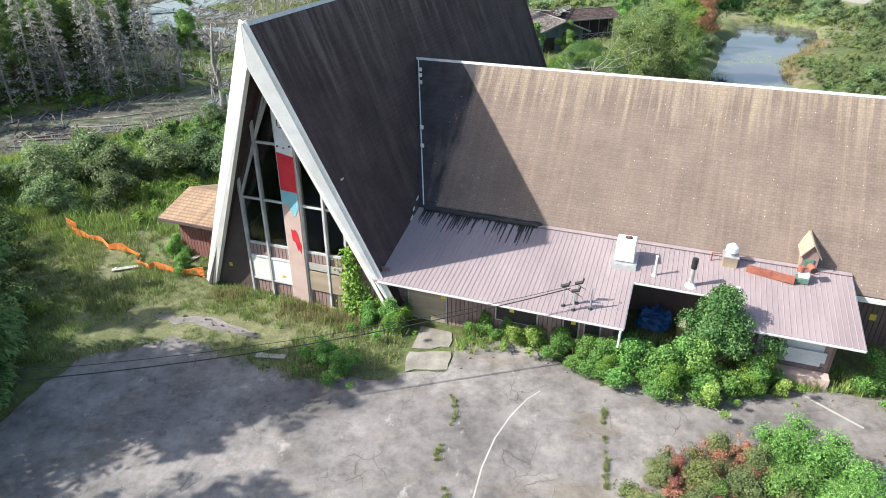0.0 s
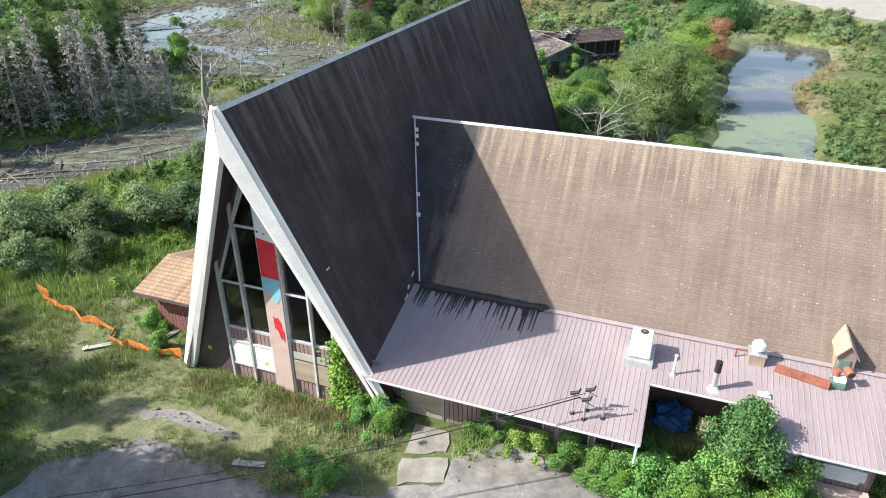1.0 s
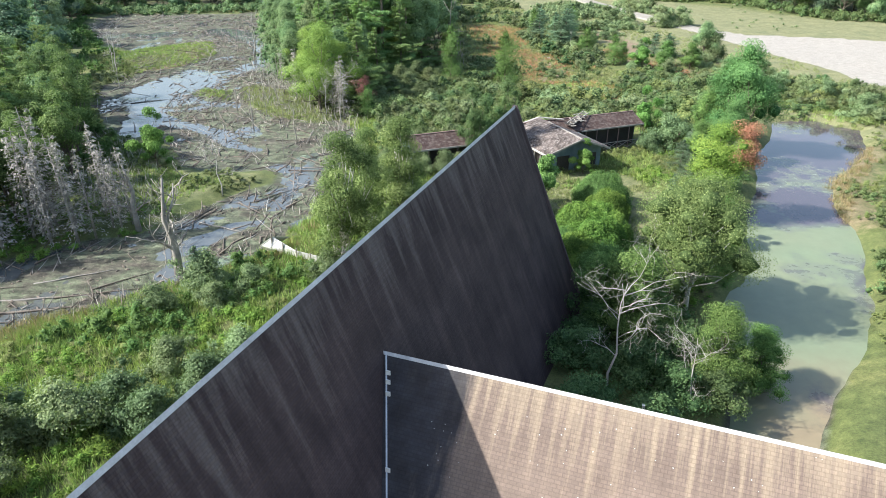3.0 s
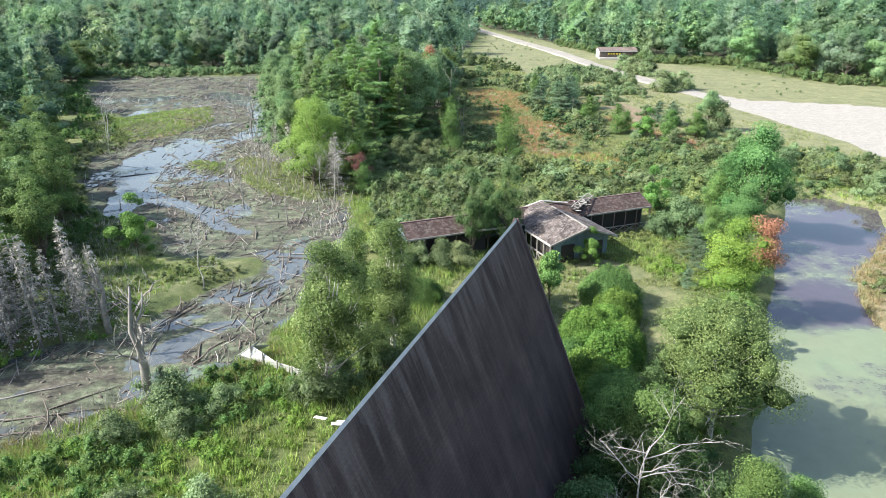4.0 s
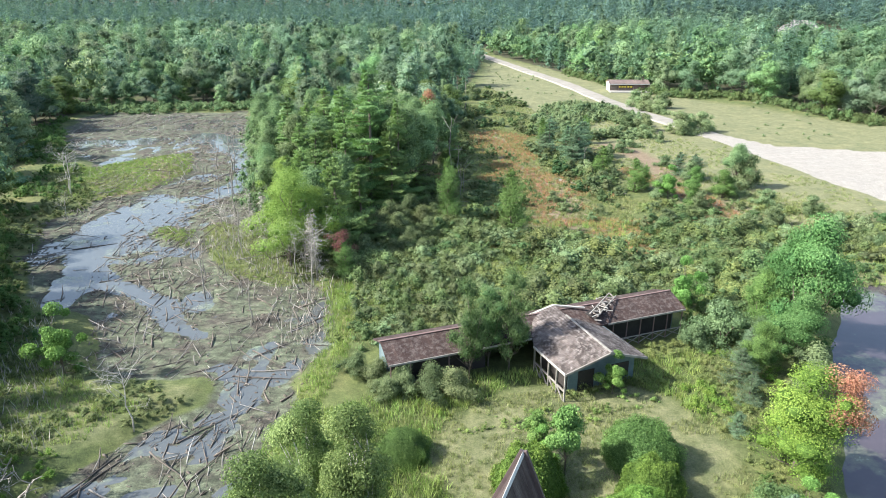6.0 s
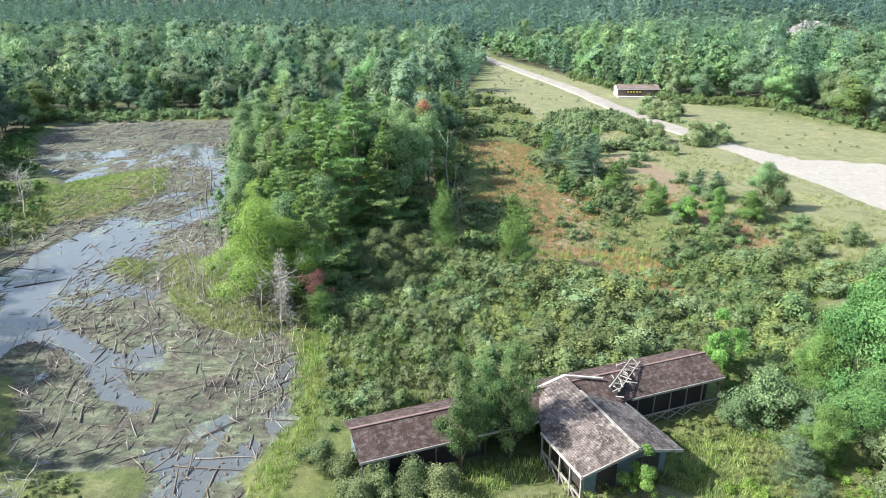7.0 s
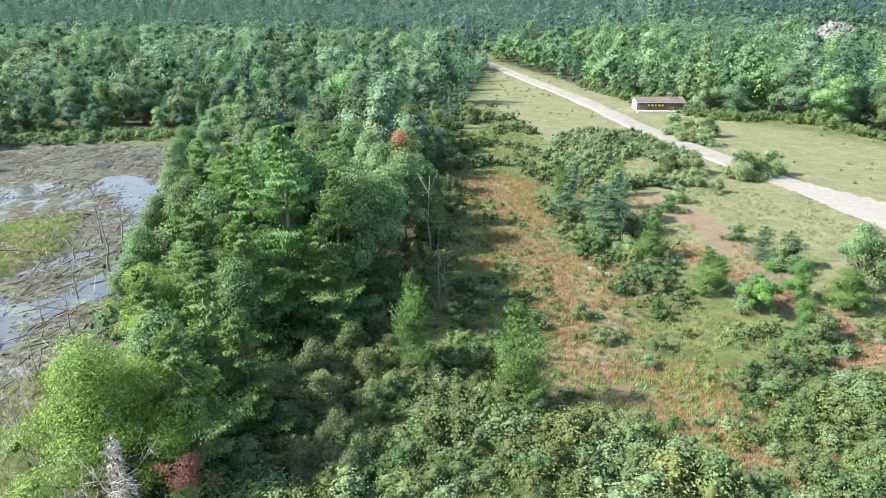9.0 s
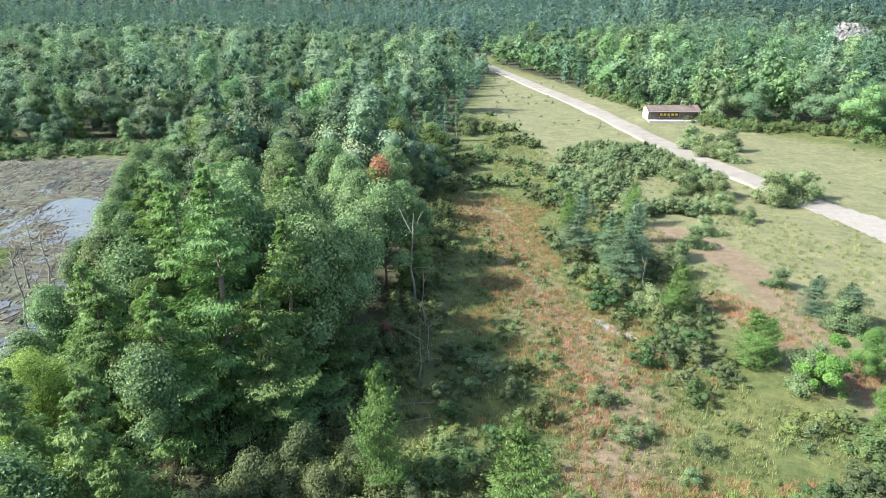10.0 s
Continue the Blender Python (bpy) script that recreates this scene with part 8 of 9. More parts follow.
part("collar", cyl((0, 0, -0.03), (0, 0, 0.12), 0.15, 0.07), M["galvanized"], thin)
part("cap", cyl((0, 0, 0.88), (0, 0, 0.94), 0.07), M["white_paint"], thin)
stack = on_roof("flue_pipe", 17.4, 3.0, "galvanized flue pipe with a sooty top", "pipe")
part("pipe", cyl((0, 0, 0), (0, 0, 0.85), 0.1), M["galvanized"], stack)
part("sooty_top", cyl((0, 0, 0.84), (0, 0, 1.3), 0.125), M["cable"], stack)
part("collar", cyl((0, 0, -0.04), (0, 0, 0.14), 0.26, 0.13), M["white_paint"], stack)
mush = on_roof("roof_fan", 18.9, 5.0, "white domed exhaust fan on a wooden curb", "ventilator")
mush.scale = (0.8, 0.8, 0.8)
part("curb", box(-0.38, 0.38, -0.38, 0.45, -0.1, 0.5, 0.02), M["plywood"], mush)
part("base_plate", box(-0.42, 0.42, -0.4, 0.42, 0.5, 0.58, 0.01), M["galvanized"], mush)
part("drum", cyl((0, 0, 0.58), (0, 0, 0.78), 0.24), M["galvanized"], mush)
part("hood", cyl((0, 0, 0.78), (0, 0, 1.05), 0.34, 0.32, 20), M["white_paint"], mush)
part("dome", cyl((0, 0, 1.05), (0, 0, 1.22), 0.32, 0.12, 20), M["white_paint"], mush)
elbow = on_roof("bent_pipe", 18.15, 5.0, "thin bent rusty pipe", "pipe")
part("upright", cyl((0, 0, -0.05), (0, 0, 0.4), 0.03), M["rust"], elbow)
part("arm", cyl((0, 0, 0.38), (0.4, 0, 0.42), 0.03), M["rust"], elbow)
duct = on_roof("rusty_duct", 20.55, 4.45, "fallen rusty rectangular duct on the metal roof", "duct")
duct.scale = (0.9, 0.9, 0.9)
part("casing", bar((-1.05, 0.28, 0.16), (1.0, -0.2, 0.16), 0.28, 0.28), M["rust"], duct)
part("seam", bar((-0.03, 0.04, 0.16), (0.03, 0.025, 0.16), 0.31, 0.31), M["rust"], duct)
dog = on_roof("roof_dormer", 22.0, 5.55, "small gabled plywood dormer on the roof", "dormer")
dog.scale = (0.76, 0.76, 0.76)
part("side", box(-0.42, -0.36, -0.35, 1.1, -0.1, 0.9), M["plywood"], dog)
part("side", box(0.36, 0.42, -0.35, 1.1, -0.1, 0.9), M["plywood"], dog)
part("front", prism([(-0.42, -0.36, -0.1), (0.42, -0.36, -0.1), (0.42, -0.36, 0.95), (0, -0.36, 1.55), (-0.42, -0.36, 0.95)], (0, 0.05, 0)), M["mauve_board"], dog, "faded pinkish front")
part("roof", prism([(-0.52, -0.5, 0.85), (0, -0.5, 1.62), (0, 1.6, 1.62), (-0.52, 1.1, 0.85)], (-0.03, 0, 0.05)), M["plywood"], dog)
part("roof", prism([(0.52, -0.5, 0.85), (0, -0.5, 1.62), (0, 1.6, 1.62), (0.52, 1.1, 0.85)], (0.03, 0, 0.05)), M["plywood"], dog)
part("hatch", box(-0.25, 0.2, -0.42, -0.36, 0.2, 0.75), M["green_paint"], dog)
blower = on_roof("blower", 21.75, 4.5, "rusty green blower with a pipe mouth", "machine")
blower.scale = (0.8, 0.8, 0.8)
part("base", box(-0.35, 0.3, -0.25, 0.25, 0.0, 0.3, 0.03), M["green_paint"], blower)
part("top", box(-0.22, 0.28, -0.2, 0.22, 0.3, 0.55, 0.03), M["white_paint"], blower)
part("mouth", cyl((0.25, 0.3, 0.85), (0.4, -0.1, 0.8), 0.2), M["rust"], blower)
# flat dark disc painted as the shade inside the pipe
part("mouth_hole", cyl((0.4, -0.1, 0.8), (0.405, -0.115, 0.799), 0.16), M["inside_shade"], blower)
part("motor", cyl((-0.15, 0.1, 0.55), (-0.15, 0.1, 0.85), 0.16), M["rust"], blower)
part("bracket", bar((-0.2, 0.3, 0.2), (-0.2, 0.35, 1.2), 0.05), M["galvanized"], blower)
scrap = on_roof("roof_patch", 19.2, 3.2, "loose white cap lying on the roof", "cap")
part("plate", box(-0.25, 0.22, -0.15, 0.15, 0.03, 0.08, 0.02), M["white_paint"], scrap)
part("lip", cyl((0.05, 0, 0.08), (0.05, 0, 0.16), 0.1), M["white_paint"], scrap)
for k, (du, dv, h) in enumerate(((12.55, 0.25, 0.95), (13.0, 0.1, 0.9), (13.05, 0.55, 0.95), (13.65, 0.35, 1.0))):
    mast = on_roof("service_mast", du, dv, "dark service mast with insulators on the eave", "mast")
    part("post", cyl((0, 0, -0.05), (0, 0, h), 0.035), M["galvanized"], mast)
    part("foot", cyl((0, 0, -0.04), (0, 0, 0.08), 0.11, 0.06), M["cable"], mast)
    if k < 3:
        part("weatherhead", cyl((-0.14, 0, h - 0.02), (0.16, 0.04, h + 0.08), 0.07), M["cable"], mast)
        part("insulator", cyl((0.16, 0, h + 0.1), (0.2, 0, h + 0.28), 0.035), M["cable"], mast)
        part("wire_loop", bar((-0.1, 0, h), (0.3, 0.1, h - 0.28), 0.02), M["cable"], mast)


def hang(name, p, q, sag, radius, label):
    """A hanging cable."""
    tb = Tubes()
    p, q = np.array(p), np.array(q)
    tb.add([p + (q - p) * s - np.array([0, 0, sag * 4 * s * (1 - s)]) for s in np.linspace(0, 1, 25)], [radius] * 25, 5)
    tagged(new(name, tb.mesh(name, M["cable"])), label, "cable")


head = LODGE @ Vector((12.8, 0.1, 5.75))
hang("power_cable", head, (-33, 13.5, 8.2), 2.0, 0.022, "black twisted power cable to the lodge")
hang("power_cable", head + Vector((0.2, 0.1, 0.1)), (-33, 13.7, 8.5), 1.9, 0.012, "black power cable to the lodge")

# ---- things round the lodge
blue = thing("tarpaulin_heap", LODGE @ Matrix.Translation((16.3, 4.0, 2.2)), "blue tarpaulin over stored goods in the recess", "tarpaulin")
cover = box(-0.7, 0.6, -0.4, 0.4, 0, 0.75, 0.0)
bmesh.ops.subdivide_edges(cover, edges=cover.edges, cuts=5, use_grid_fill=True)
fold = np.random.default_rng(241)
for v in cover.verts:
    v.co += Vector((0.09 * fold.normal(), 0.09 * fold.normal(), 0.09 * fold.normal() - 0.25 * abs(v.co.x) * (v.co.z > 0.3)))
part("cover", cover, M["tarpaulin"], blue)
crate = thing("cardboard_box", LODGE @ Matrix.Translation((17.6, 3.6, 2.2)), "tan cardboard box in the recess", "box")
part("carton", box(-0.35, 0.35, -0.3, 0.3, 0, 0.8, 0.02), M["plywood"], crate)
part("flap", box(-0.35, 0.35, -0.55, -0.3, 0.78, 0.8), M["plywood"], crate)
vine = thing("climbing_vine", LODGE @ Matrix.Translation((3.1, 0.15, 2.2)), "green vine climbing the gable wall", "vine")
vq = np.random.default_rng(240)
n = 1500
vz = vq.random(n) ** 1.3 * 3.6
vp = np.stack([0.38 * vq.normal(size=n) * (1.25 - vz / 4.2) - 0.08 * vz, -0.12 + 0.16 * vq.normal(size=n), vz], 1)
child("leaves", cards("leaves", leaf_cards(vp, unit(np.array([[-0.2, -0.8, 0.5]]) + 0.6 * vq.normal(size=(n, 3))), 0.17, 0.13, vq), M["leaf_bright"], np.clip(0.5 + 0.25 * vq.normal(size=n), 0, 1)), vine)
tb = Tubes()
tb.add([(0, 0, -0.1), (-0.1, 0.05, 1.5), (-0.3, 0.05, 3.6)], [0.04, 0.03, 0.01], 5)
child("stem", tb.mesh("stem", M["bark"]), vine)


def safety_fence():
    """Sagging orange mesh between leaning stakes."""
    knots = [(-22.2, 35.2, 0.6), (-20.6, 33.9, 0.4), (-19.2, 33.2, 0.22), (-17.6, 32.2, 0.45), (-16.4, 31.0, 0.16), (-15.2, 30.4, 0.38), (-13.8, 30.0, 0.25), (-12.3, 29.5, 0.55)]
    fq = np.random.default_rng(245)
    pts = []
    for (xa, ya, ha), (xb, yb, hb) in zip(knots, knots[1:]):
        for f in (0, 0.33, 0.67):
            slack = 0.0 if f == 0 else 1.0
            pts.append((xa + (xb - xa) * f + slack * 0.14 * fq.normal(), ya + (yb - ya) * f + slack * 0.14 * fq.normal(), max(0.08, ha + (hb - ha) * f - slack * 0.16 * fq.random())))
    pts.append(knots[-1])
    fence = thing("safety_fence", Matrix(), "sagging torn orange plastic safety fence in the grass", "fence")
    for (xa, ya, ha), (xb, yb, hb) in zip(pts, pts[1:]):
        bm = bmesh.new()
        for r in range(7):
            f = r / 6
            za, zb = land_at(xa, ya) + 0.1 + ha * f, land_at(xb, yb) + 0.1 + hb * f
            bar((xa, ya, za), (xb, yb, zb), 0.02, 0.03, bm)
        for c in range(1, 6):
            f = c / 6
            x, y = xa + (xb - xa) * f, ya + (yb - ya) * f
            z = land_at(x, y) + 0.1
            bar((x, y, z), (x, y, z + ha + (hb - ha) * f), 0.015, 0.02, bm)
        part("mesh_panel", bm, M["orange_mesh"], fence)
    for x, y, h in knots[::2]:
        z = land_at(x, y)
        part("stake", cyl((x, y, z - 0.2), (x + 0.06, y, z + h + 0.35), 0.03), M["dead_wood"], fence)


safety_fence()
for x, y, a in ((-16.8, 30.4, 20), (-7.4, 22.9, -5), (-13.6, 31.4, 60)):
    slab = thing("fallen_board", Matrix.Translation((x, y, land_at(x, y) + 0.06)) @ Matrix.Rotation(radians(a), 4, "Z"), "pale board lying in the grass", "board")
    part("plank", box(-0.65, 0.65, -0.14, 0.14, 0, 0.05, 0.01), M["concrete"], slab)
    part("cleat", box(-0.5, -0.4, -0.16, 0.16, 0.05, 0.08), M["pale_wood"], slab)

hq = np.random.default_rng(246)
for k in range(7):
    x, y = -5.4 + 1.3 * hq.normal() * 0.7, 59.6 + 0.7 * hq.normal()
    panel = thing("discarded_panel", Matrix.Translation((x, y, land_at(x, y) + 0.12 + 0.1 * k)) @ Matrix.Rotation(hq.uniform(0, 3.1), 4, "Z") @ Matrix.Rotation(hq.uniform(-0.35, 0.35), 4, "X"), "broken white panel on a heap of scraps", "panel", "heap of white panels")
    part("sheet", box(-0.45, 0.45, -0.2, 0.2, 0, 0.03, 0.01), M["canvas_white"], panel)
    part("batten", box(-0.45, 0.45, -0.04, 0.04, 0.03, 0.06), M["pale_wood"], panel)

# collapsed white shelter at the edge of the marsh
shelter = thing("collapsed_shelter", Matrix.Translation((-12.6, 67.4, 0.5)) @ Matrix.Rotation(radians(-32), 4, "Z"), "collapsed white canvas shelter on wooden posts", "shelter")
part("canvas", prism([(-3.4, -0.6, 0.5), (-2.2, -0.2, 1.5), (0.3, -0.2, 0.9), (3.4, 0.1, 0.9), (3.2, 0.2, 0.1), (-3.2, -0.3, 0.0)], (0.1, 0.06, 0)), M["canvas_white"], shelter)
part("canvas_fold", prism([(-3.4, -0.6, 0.5), (-2.2, -0.2, 1.5), (-1.6, 1.2, 1.1), (-3.0, 1.0, 0.2)], (0, 0, 0.05)), M["canvas_white"], shelter)
for u, h in ((-2.3, 1.9), (-1.0, 1.35), (0.6, 1.2), (2.2, 1.2), (3.3, 1.25)):
    part("post", bar((u, -0.28, -0.4), (u + 0.12, -0.3, h), 0.09), M["dead_wood"], shelter)

# ---------------------------------------------------------------- the ruined inn behind
INN = Matrix.Translation((12.5, 97, 0)) @ Matrix.Rotation(radians(22.3), 4, "Z")
inn = thing("ruined_inn", INN, "derelict long low inn with sagging brown roofs", "building")
for v_out in (-2.6, 2.6):
    for u0, u1 in ((-18.2, -4.2), (3.4, 13.1)):
        part("long_roof", prism([(u0, 0, 4.65), (u1, 0, 4.6), (u1, v_out, 3.62), (u0, v_out, 3.62)], (0, 0, -0.16)), M["roof_inn"], inn, "dark brown shingle roof")
    part("long_roof", prism([(-4.2, 0, 4.65), (3.4, 0, 4.6), (3.4, v_out, 3.62), (-4.2, v_out, 3.62)], (0, 0, -0.16)), M["roof_inn"], inn)
part("eave_board", box(-18.2, -4.4, -2.66, -2.6, 3.46, 3.64), M["dead_wood"], inn)
part("eave_board", box(3.9, 13.1, -2.66, -2.6, 3.46, 3.64), M["dead_wood"], inn)
part("long_ridge", bar((-18.25, 0, 4.68), (13.1, 0, 4.63), 0.2, 0.06), M["brown_board"], inn)
part("long_wall", box(-17.8, 12.7, 1.9, 2.0, 0.2, 3.8), M["teal_wall"], inn)
# porch shade put into the colour of these two front walls
part("long_wall", box(-17.8, -8.5, -1.3, -1.2, 0.2, 3.9), M["inside_shade"], inn)
part("long_wall", box(4.2, 12.7, -1.3, -1.2, 0.2, 3.9), M["inside_shade"], inn)
for u in (-17.8, 12.6):
    part("end_wall", prism([(u, -1.3, 0.2), (u, 1.95, 0.2), (u, 1.95, 3.75), (u, 0, 4.5), (u, -1.3, 4.0)], (0.1, 0, 0)), M["teal_wall"], inn)
for u in (-18.0, -16.2, -14.4, -12.6, 4.6, 6.2, 7.8, 9.4, 11.0, 12.8):
    part("porch_post", bar((u, -2.5, 0.2), (u, -2.5, 3.5), 0.08), M["brown_board"], inn)
for u0, u1 in ((4.6, 6.2), (6.2, 7.8), (7.8, 9.4), (9.4, 11.0), (11.0, 12.8), (-18, -16.2), (-16.2, -14.4)):
    rail = part("porch_rail", bar((u0, -2.5, 1.6), (u1, -2.5, 1.6), 0.08), M["dead_wood"], inn)
    part("brace", bar((u0, -2.5, 0.75), (u1, -2.5, 1.58), 0.06), M["dead_wood"], rail)
    part("brace", bar((u0, -2.5, 1.58), (u1, -2.5, 0.75), 0.06), M["dead_wood"], rail)
# gabled front hall
HR = -0.55
part("hall_roof", prism([(HR, 0.4, 5.05), (HR, -9.5, 5.0), (-4.5, -8.9, 3.4), (-4.7, -3.6, 3.4), (-3.4, 0.3, 4.4)], (0, 0, -0.18)), M["roof_inn_grey"], inn, "weathered grey-brown hall roof")
part("hall_roof", prism([(HR, -2.2, 5.05), (HR, -9.5, 5.0), (3.75, -8.9, 3.4), (3.4, -3.0, 3.5)], (0, 0, -0.18)), M["roof_inn_grey"], inn, "weathered grey-brown hall roof")
part("hall_ridge", bar((HR, -2.0, 5.08), (HR, -9.5, 5.04), 0.2, 0.06), M["dead_wood"], inn)
part("rake_board", bar((HR, 0.42, 5.02), (-3.6, 0.3, 4.35), 0.24, 0.1), M["pale_wood"], inn, "peeling pale rake board")
part("rake_board", bar((HR, 0.42, 5.02), (2.4, -0.6, 4.7), 0.2, 0.1), M["pale_wood"], inn)
part("rake_board", bar((HR, -9.52, 4.9), (-4.5, -8.95, 3.3), 0.08, 0.2), M["dead_wood"], inn)
part("rake_board", bar((HR, -9.52, 4.9), (3.75, -8.95, 3.3), 0.08, 0.2), M["dead_wood"], inn)
part("eave_board", bar((-4.55, -8.9, 3.3), (-4.75, -3.6, 3.3), 0.08, 0.2), M["pale_wood"], inn)
part("hall_wall", prism([(-3.6, -7.9, 0.2), (3.2, -7.9, 0.2), (3.2, -7.9, 3.5), (HR, -7.9, 4.8), (-3.6, -7.9, 3.6)], (0, 0.12, 0)), M["teal_wall"], inn, "dull blue-green gable wall")
part("hall_wall", box(3.1, 3.22, -7.8, -2.8, 0.2, 3.6), M["teal_wall"], inn)
# near-black wall beside the porch, the shade put into its colour
part("hall_wall", box(-3.7, -3.6, -7.8, -3.4, 0.2, 3.7), M["inside_shade"], inn)
# dark sheets laid on the gable wall, painted as shaded openings
part("hall_opening", box(-2.6, -1.0, -7.96, -7.9, 0.4, 2.7), M["inside_shade"], inn)
part("hall_opening", box(0.6, 2.6, -7.96, -7.9, 1.2, 2.7), M["inside_shade"], inn)
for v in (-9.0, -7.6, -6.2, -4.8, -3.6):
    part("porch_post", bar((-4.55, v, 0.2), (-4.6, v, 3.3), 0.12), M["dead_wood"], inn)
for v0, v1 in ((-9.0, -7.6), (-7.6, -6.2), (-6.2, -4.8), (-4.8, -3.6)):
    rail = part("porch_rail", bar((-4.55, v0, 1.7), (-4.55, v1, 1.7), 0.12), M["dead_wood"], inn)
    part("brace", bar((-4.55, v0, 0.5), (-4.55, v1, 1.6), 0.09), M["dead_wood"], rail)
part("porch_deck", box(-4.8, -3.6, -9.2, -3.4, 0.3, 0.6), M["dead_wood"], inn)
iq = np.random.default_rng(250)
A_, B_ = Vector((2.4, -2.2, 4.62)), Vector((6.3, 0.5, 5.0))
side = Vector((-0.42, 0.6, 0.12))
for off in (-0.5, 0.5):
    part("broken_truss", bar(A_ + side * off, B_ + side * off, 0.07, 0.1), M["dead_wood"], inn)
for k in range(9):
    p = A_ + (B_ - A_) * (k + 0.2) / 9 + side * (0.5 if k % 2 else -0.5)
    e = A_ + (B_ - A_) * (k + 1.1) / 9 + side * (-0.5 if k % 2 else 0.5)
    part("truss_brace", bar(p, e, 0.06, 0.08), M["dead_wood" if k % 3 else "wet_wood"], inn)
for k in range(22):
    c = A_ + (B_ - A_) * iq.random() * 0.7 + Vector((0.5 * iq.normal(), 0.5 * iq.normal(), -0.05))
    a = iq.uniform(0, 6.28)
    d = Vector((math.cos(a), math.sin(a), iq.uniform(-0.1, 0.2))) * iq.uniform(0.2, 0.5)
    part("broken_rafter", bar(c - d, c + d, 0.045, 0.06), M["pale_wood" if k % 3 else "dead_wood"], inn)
# dark sheet on the roof, a hole's shade as its colour
part("roof_hole", prism([(2.4, -2.6, 4.35), (6.0, 0.2, 4.72), (5.4, 0.5, 4.7), (2.0, -1.4, 4.5)], (0, 0, -0.05)), M["inside_shade"], inn, "dark sheet painted as a hole in the collapsed roof")

# ---------------------------------------------------------------- shed by the road, highway and rock
shed = thing("roadside_shed", Matrix.Translation((56.3, 286, land_at(63, 284) + 0.25)), "long low pale shed with a yellow-framed window band", "building")
part("wall", box(0, 13.6, 0, 6, -0.6, 2.7), M["wet_wood"], shed, "weathered grey board front")
part("roof", prism([(-0.4, -0.7, 2.65), (14.2, -0.7, 2.65), (14.2, 3, 3.7), (-0.4, 3, 3.7)], (0, 0, 0.12)), M["roof_shed"], shed, "weathered pinkish-grey roof")
part("roof", prism([(-0.4, 6.7, 2.65), (14.2, 6.7, 2.65), (14.2, 3, 3.7), (-0.4, 3, 3.7)], (0, 0, 0.12)), M["roof_orange"], shed)
part("end_wall", prism([(-0.05, 0, 0), (-0.05, 6, 0), (-0.05, 6, 2.7), (-0.05, 3, 3.65), (-0.05, 0, 2.7)], (-0.06, 0, 0)), M["white_paint"], shed)
part("fascia", box(-0.4, 14.2, -0.76, -0.7, 2.45, 2.7), M["grey_trim"], shed)
part("deck", box(-0.3, 15.2, -2.8, 0, -0.3, 0.3), M["pale_wood"], shed)
for k in range(6):
    part("post", bar((0.3 + 2.7 * k, -0.55, 0.3), (0.3 + 2.7 * k, -0.55, 2.6), 0.12), M["brown_board"], shed)
band = part("window_band", box(2.9, 8.4, -0.08, 0, 1.1, 2.3), M["inside_shade"], shed)
for k in range(5):
    part("shutter", box(3.1 + 1.05 * k, 3.8 + 1.05 * k, -0.12, -0.08, 1.35, 1.95), M["sticker"], band, "yellow shutter")
part("window_band", box(8.9, 12.6, -0.06, 0, 0.9, 2.2), M["brown_board"], shed)
bench = thing("picnic_table", Matrix.Translation((63.0, 270.5, land_at(63, 270.5))), "dark wooden picnic table in the grass", "table")
part("tabletop", box(-1.6, 1.6, -0.6, 0.6, 1.2, 1.3), M["soffit"], bench)
for u in (-1.1, 1.1):
    part("leg", bar((u, -0.9, 0), (u, 0.4, 1.2), 0.16), M["soffit"], bench)
    part("leg", bar((u, 0.9, 0), (u, -0.4, 1.2), 0.16), M["soffit"], bench)


M["gravel"] = surface("gravel", [(0.3, (0.26, 0.24, 0.205)), (0.7, (0.37, 0.35, 0.31))], 0.35, 5, 0.95, relief=0.3)


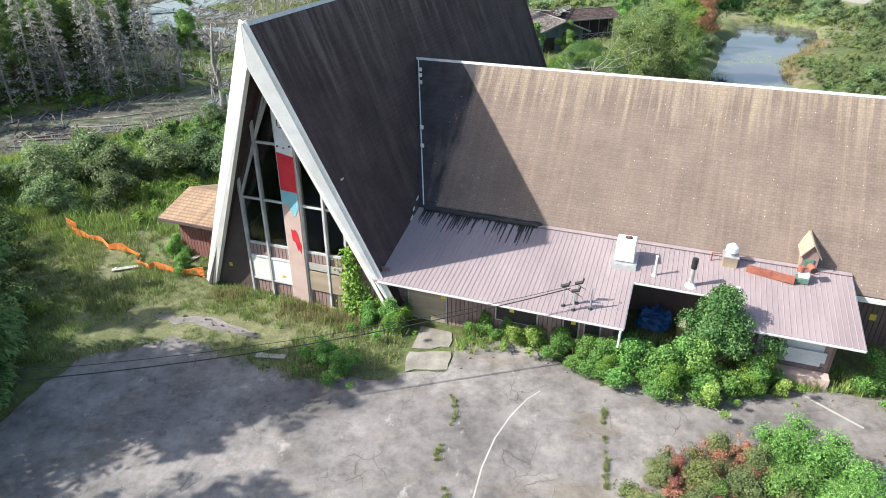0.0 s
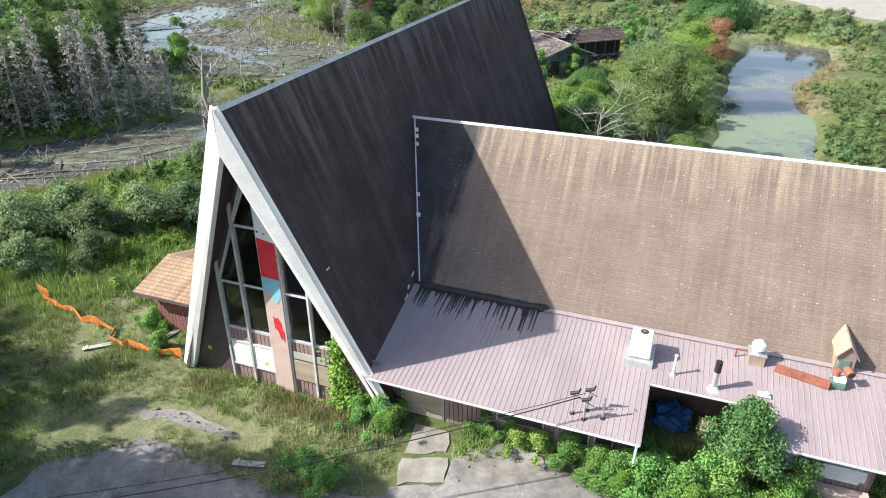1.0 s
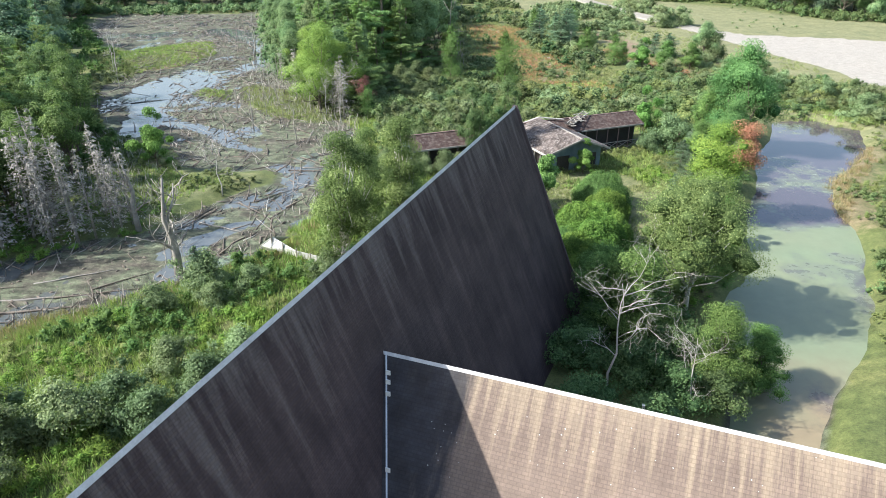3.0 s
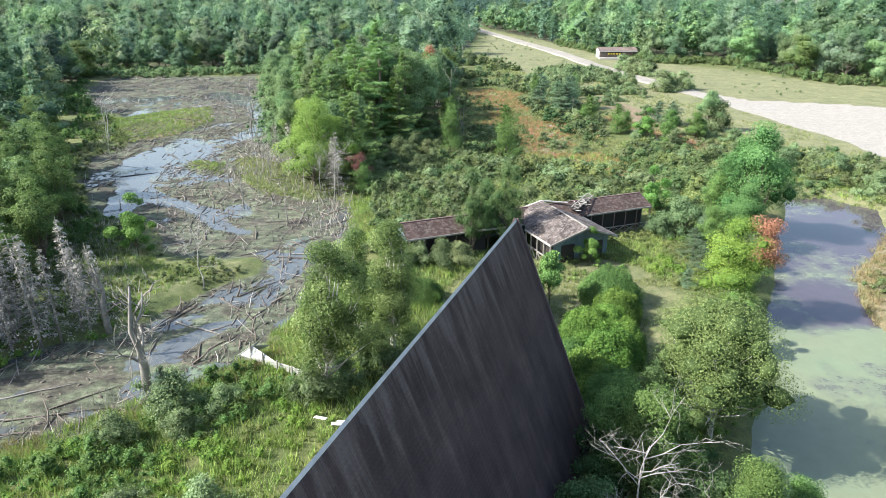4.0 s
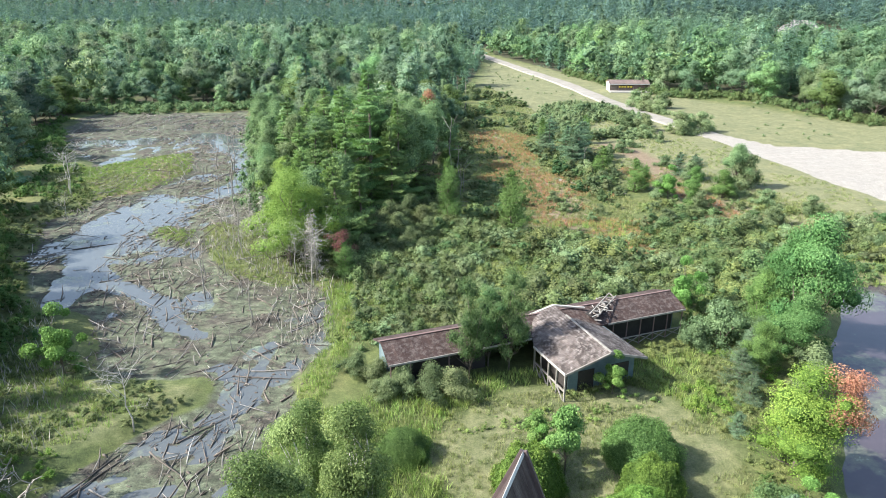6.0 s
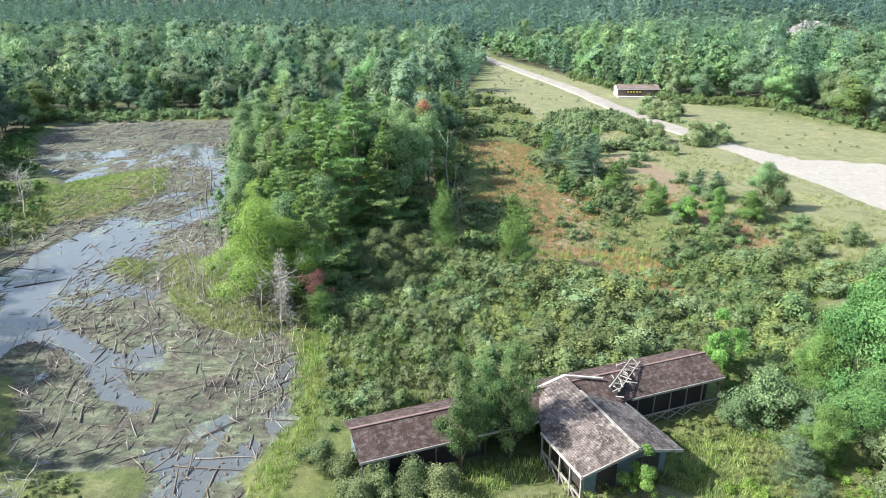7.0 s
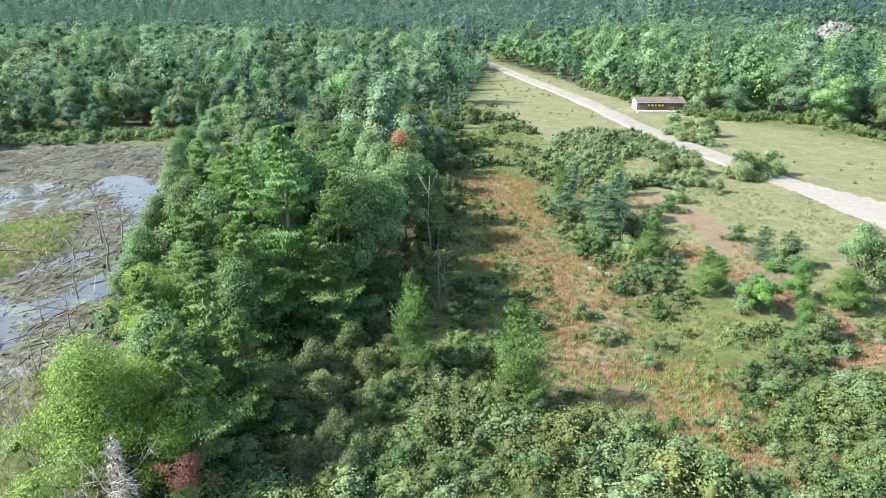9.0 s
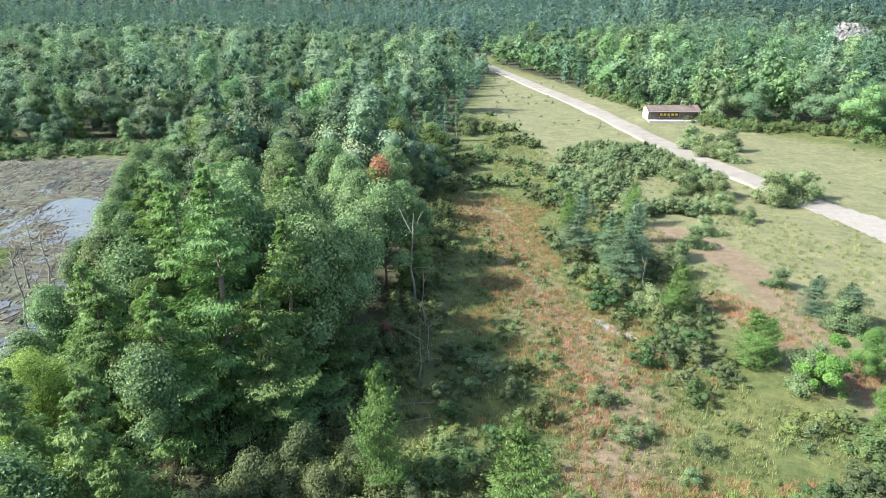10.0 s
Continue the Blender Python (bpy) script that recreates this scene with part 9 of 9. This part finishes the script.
def gravel_road():
    """The pale gravel road on a low bank."""
    pts = []
    for (x0, y0), (x1, y1) in zip(ROAD, ROAD[1:]):
        pts += [(x0 + (x1 - x0) * k / 12, y0 + (y1 - y0) * k / 12) for k in range(12)]
    pts = np.array([p for p in pts if p[1] > 190])
    for k in range(6):
        pts[1:-1] = (pts[:-2] + 2 * pts[1:-1] + pts[2:]) / 4
    bm = bmesh.new()
    prev = None
    for i, (x, y) in enumerate(pts):
        d = unit(pts[min(i + 1, len(pts) - 1)] - pts[max(i - 1, 0)])
        side = np.array([-d[1], d[0]])
        wide = 2.7 + 0.5 * (float(vnoise(x * 0.3, y * 0.3, 61)) - 0.5)
        row = []
        for s, z in ((-wide - 0.7, 0.3), (-wide, 1.12), (0, 1.18), (wide, 1.12), (wide + 0.7, 0.3)):
            row.append(bm.verts.new((x + side[0] * s, y + side[1] * s, 0.3 + (z - 0.3) * float(smooth(193, 214, y)))))
        if prev:
            for k in range(4):
                bm.faces.new((prev[k], prev[k + 1], row[k + 1], row[k]))
        prev = row
    bmesh.ops.recalc_face_normals(bm, faces=bm.faces)
    me = bpy.data.meshes.new("road")
    bm.to_mesh(me)
    bm.free()
    me.materials.append(M["gravel"])
    tagged(new("road", me), "pale gravel road through the meadow", "road", kind="structure")


gravel_road()


def rock_face():
    """A blasted rock cut beside the far highway."""
    q = np.random.default_rng(260)
    bm = bmesh.new()
    bmesh.ops.create_grid(bm, x_segments=30, y_segments=12, size=0.5)
    for v in bm.verts:
        s, t = v.co.x + 0.5, v.co.y + 0.5
        x = 233 + 36 * s
        v.co = Vector((x, 544 + 16 * t + 1.0 * float(q.normal()), land_at(x, 540) - 1 + 12 * t * math.sin(math.pi * (0.12 + 0.8 * s)) + 0.6 * float(q.normal())))
    me = bpy.data.meshes.new("rock_face")
    bm.to_mesh(me)
    bm.free()
    me.materials.append(M["rock"])
    tagged(new("rock_face", me), "pale blasted rock face beside the highway", "rock", kind="structure")
    bm = bmesh.new()
    prev = None
    for x, y in HIGHWAY:
        pair = (bm.verts.new((x, y - 6, land_at(x, y) + 1.0)), bm.verts.new((x, y + 6, land_at(x, y) + 1.5)))
        if prev:
            bm.faces.new((prev[0], pair[0], pair[1], prev[1]))
        prev = pair
    me = bpy.data.meshes.new("highway")
    bm.to_mesh(me)
    bm.free()
    me.materials.append(M["concrete"])
    tagged(new("highway", me), "distant pale highway along the hillside", "road", kind="structure")


rock_face()

mixed_shrub = make_bush("bush", "low olive and yellow shrub beside the lot", M["leaf_olive"], 1.3, 1.2, 2200, 0.1, 57, ragged=0.8)
put(mixed_shrub, [(7.2, 16.0, 0.8), (8.4, 15.6, 0.95), (9.6, 17.0, 0.8), (6.6, 14.4, 0.9), (8.0, 14.6, 0.9), (9.6, 15.2, 0.95), (10.6, 16.2, 0.85), (10.8, 14.4, 0.9), (7.4, 13.6, 0.9), (9.2, 13.8, 0.9)], "shrubs beside the lot")
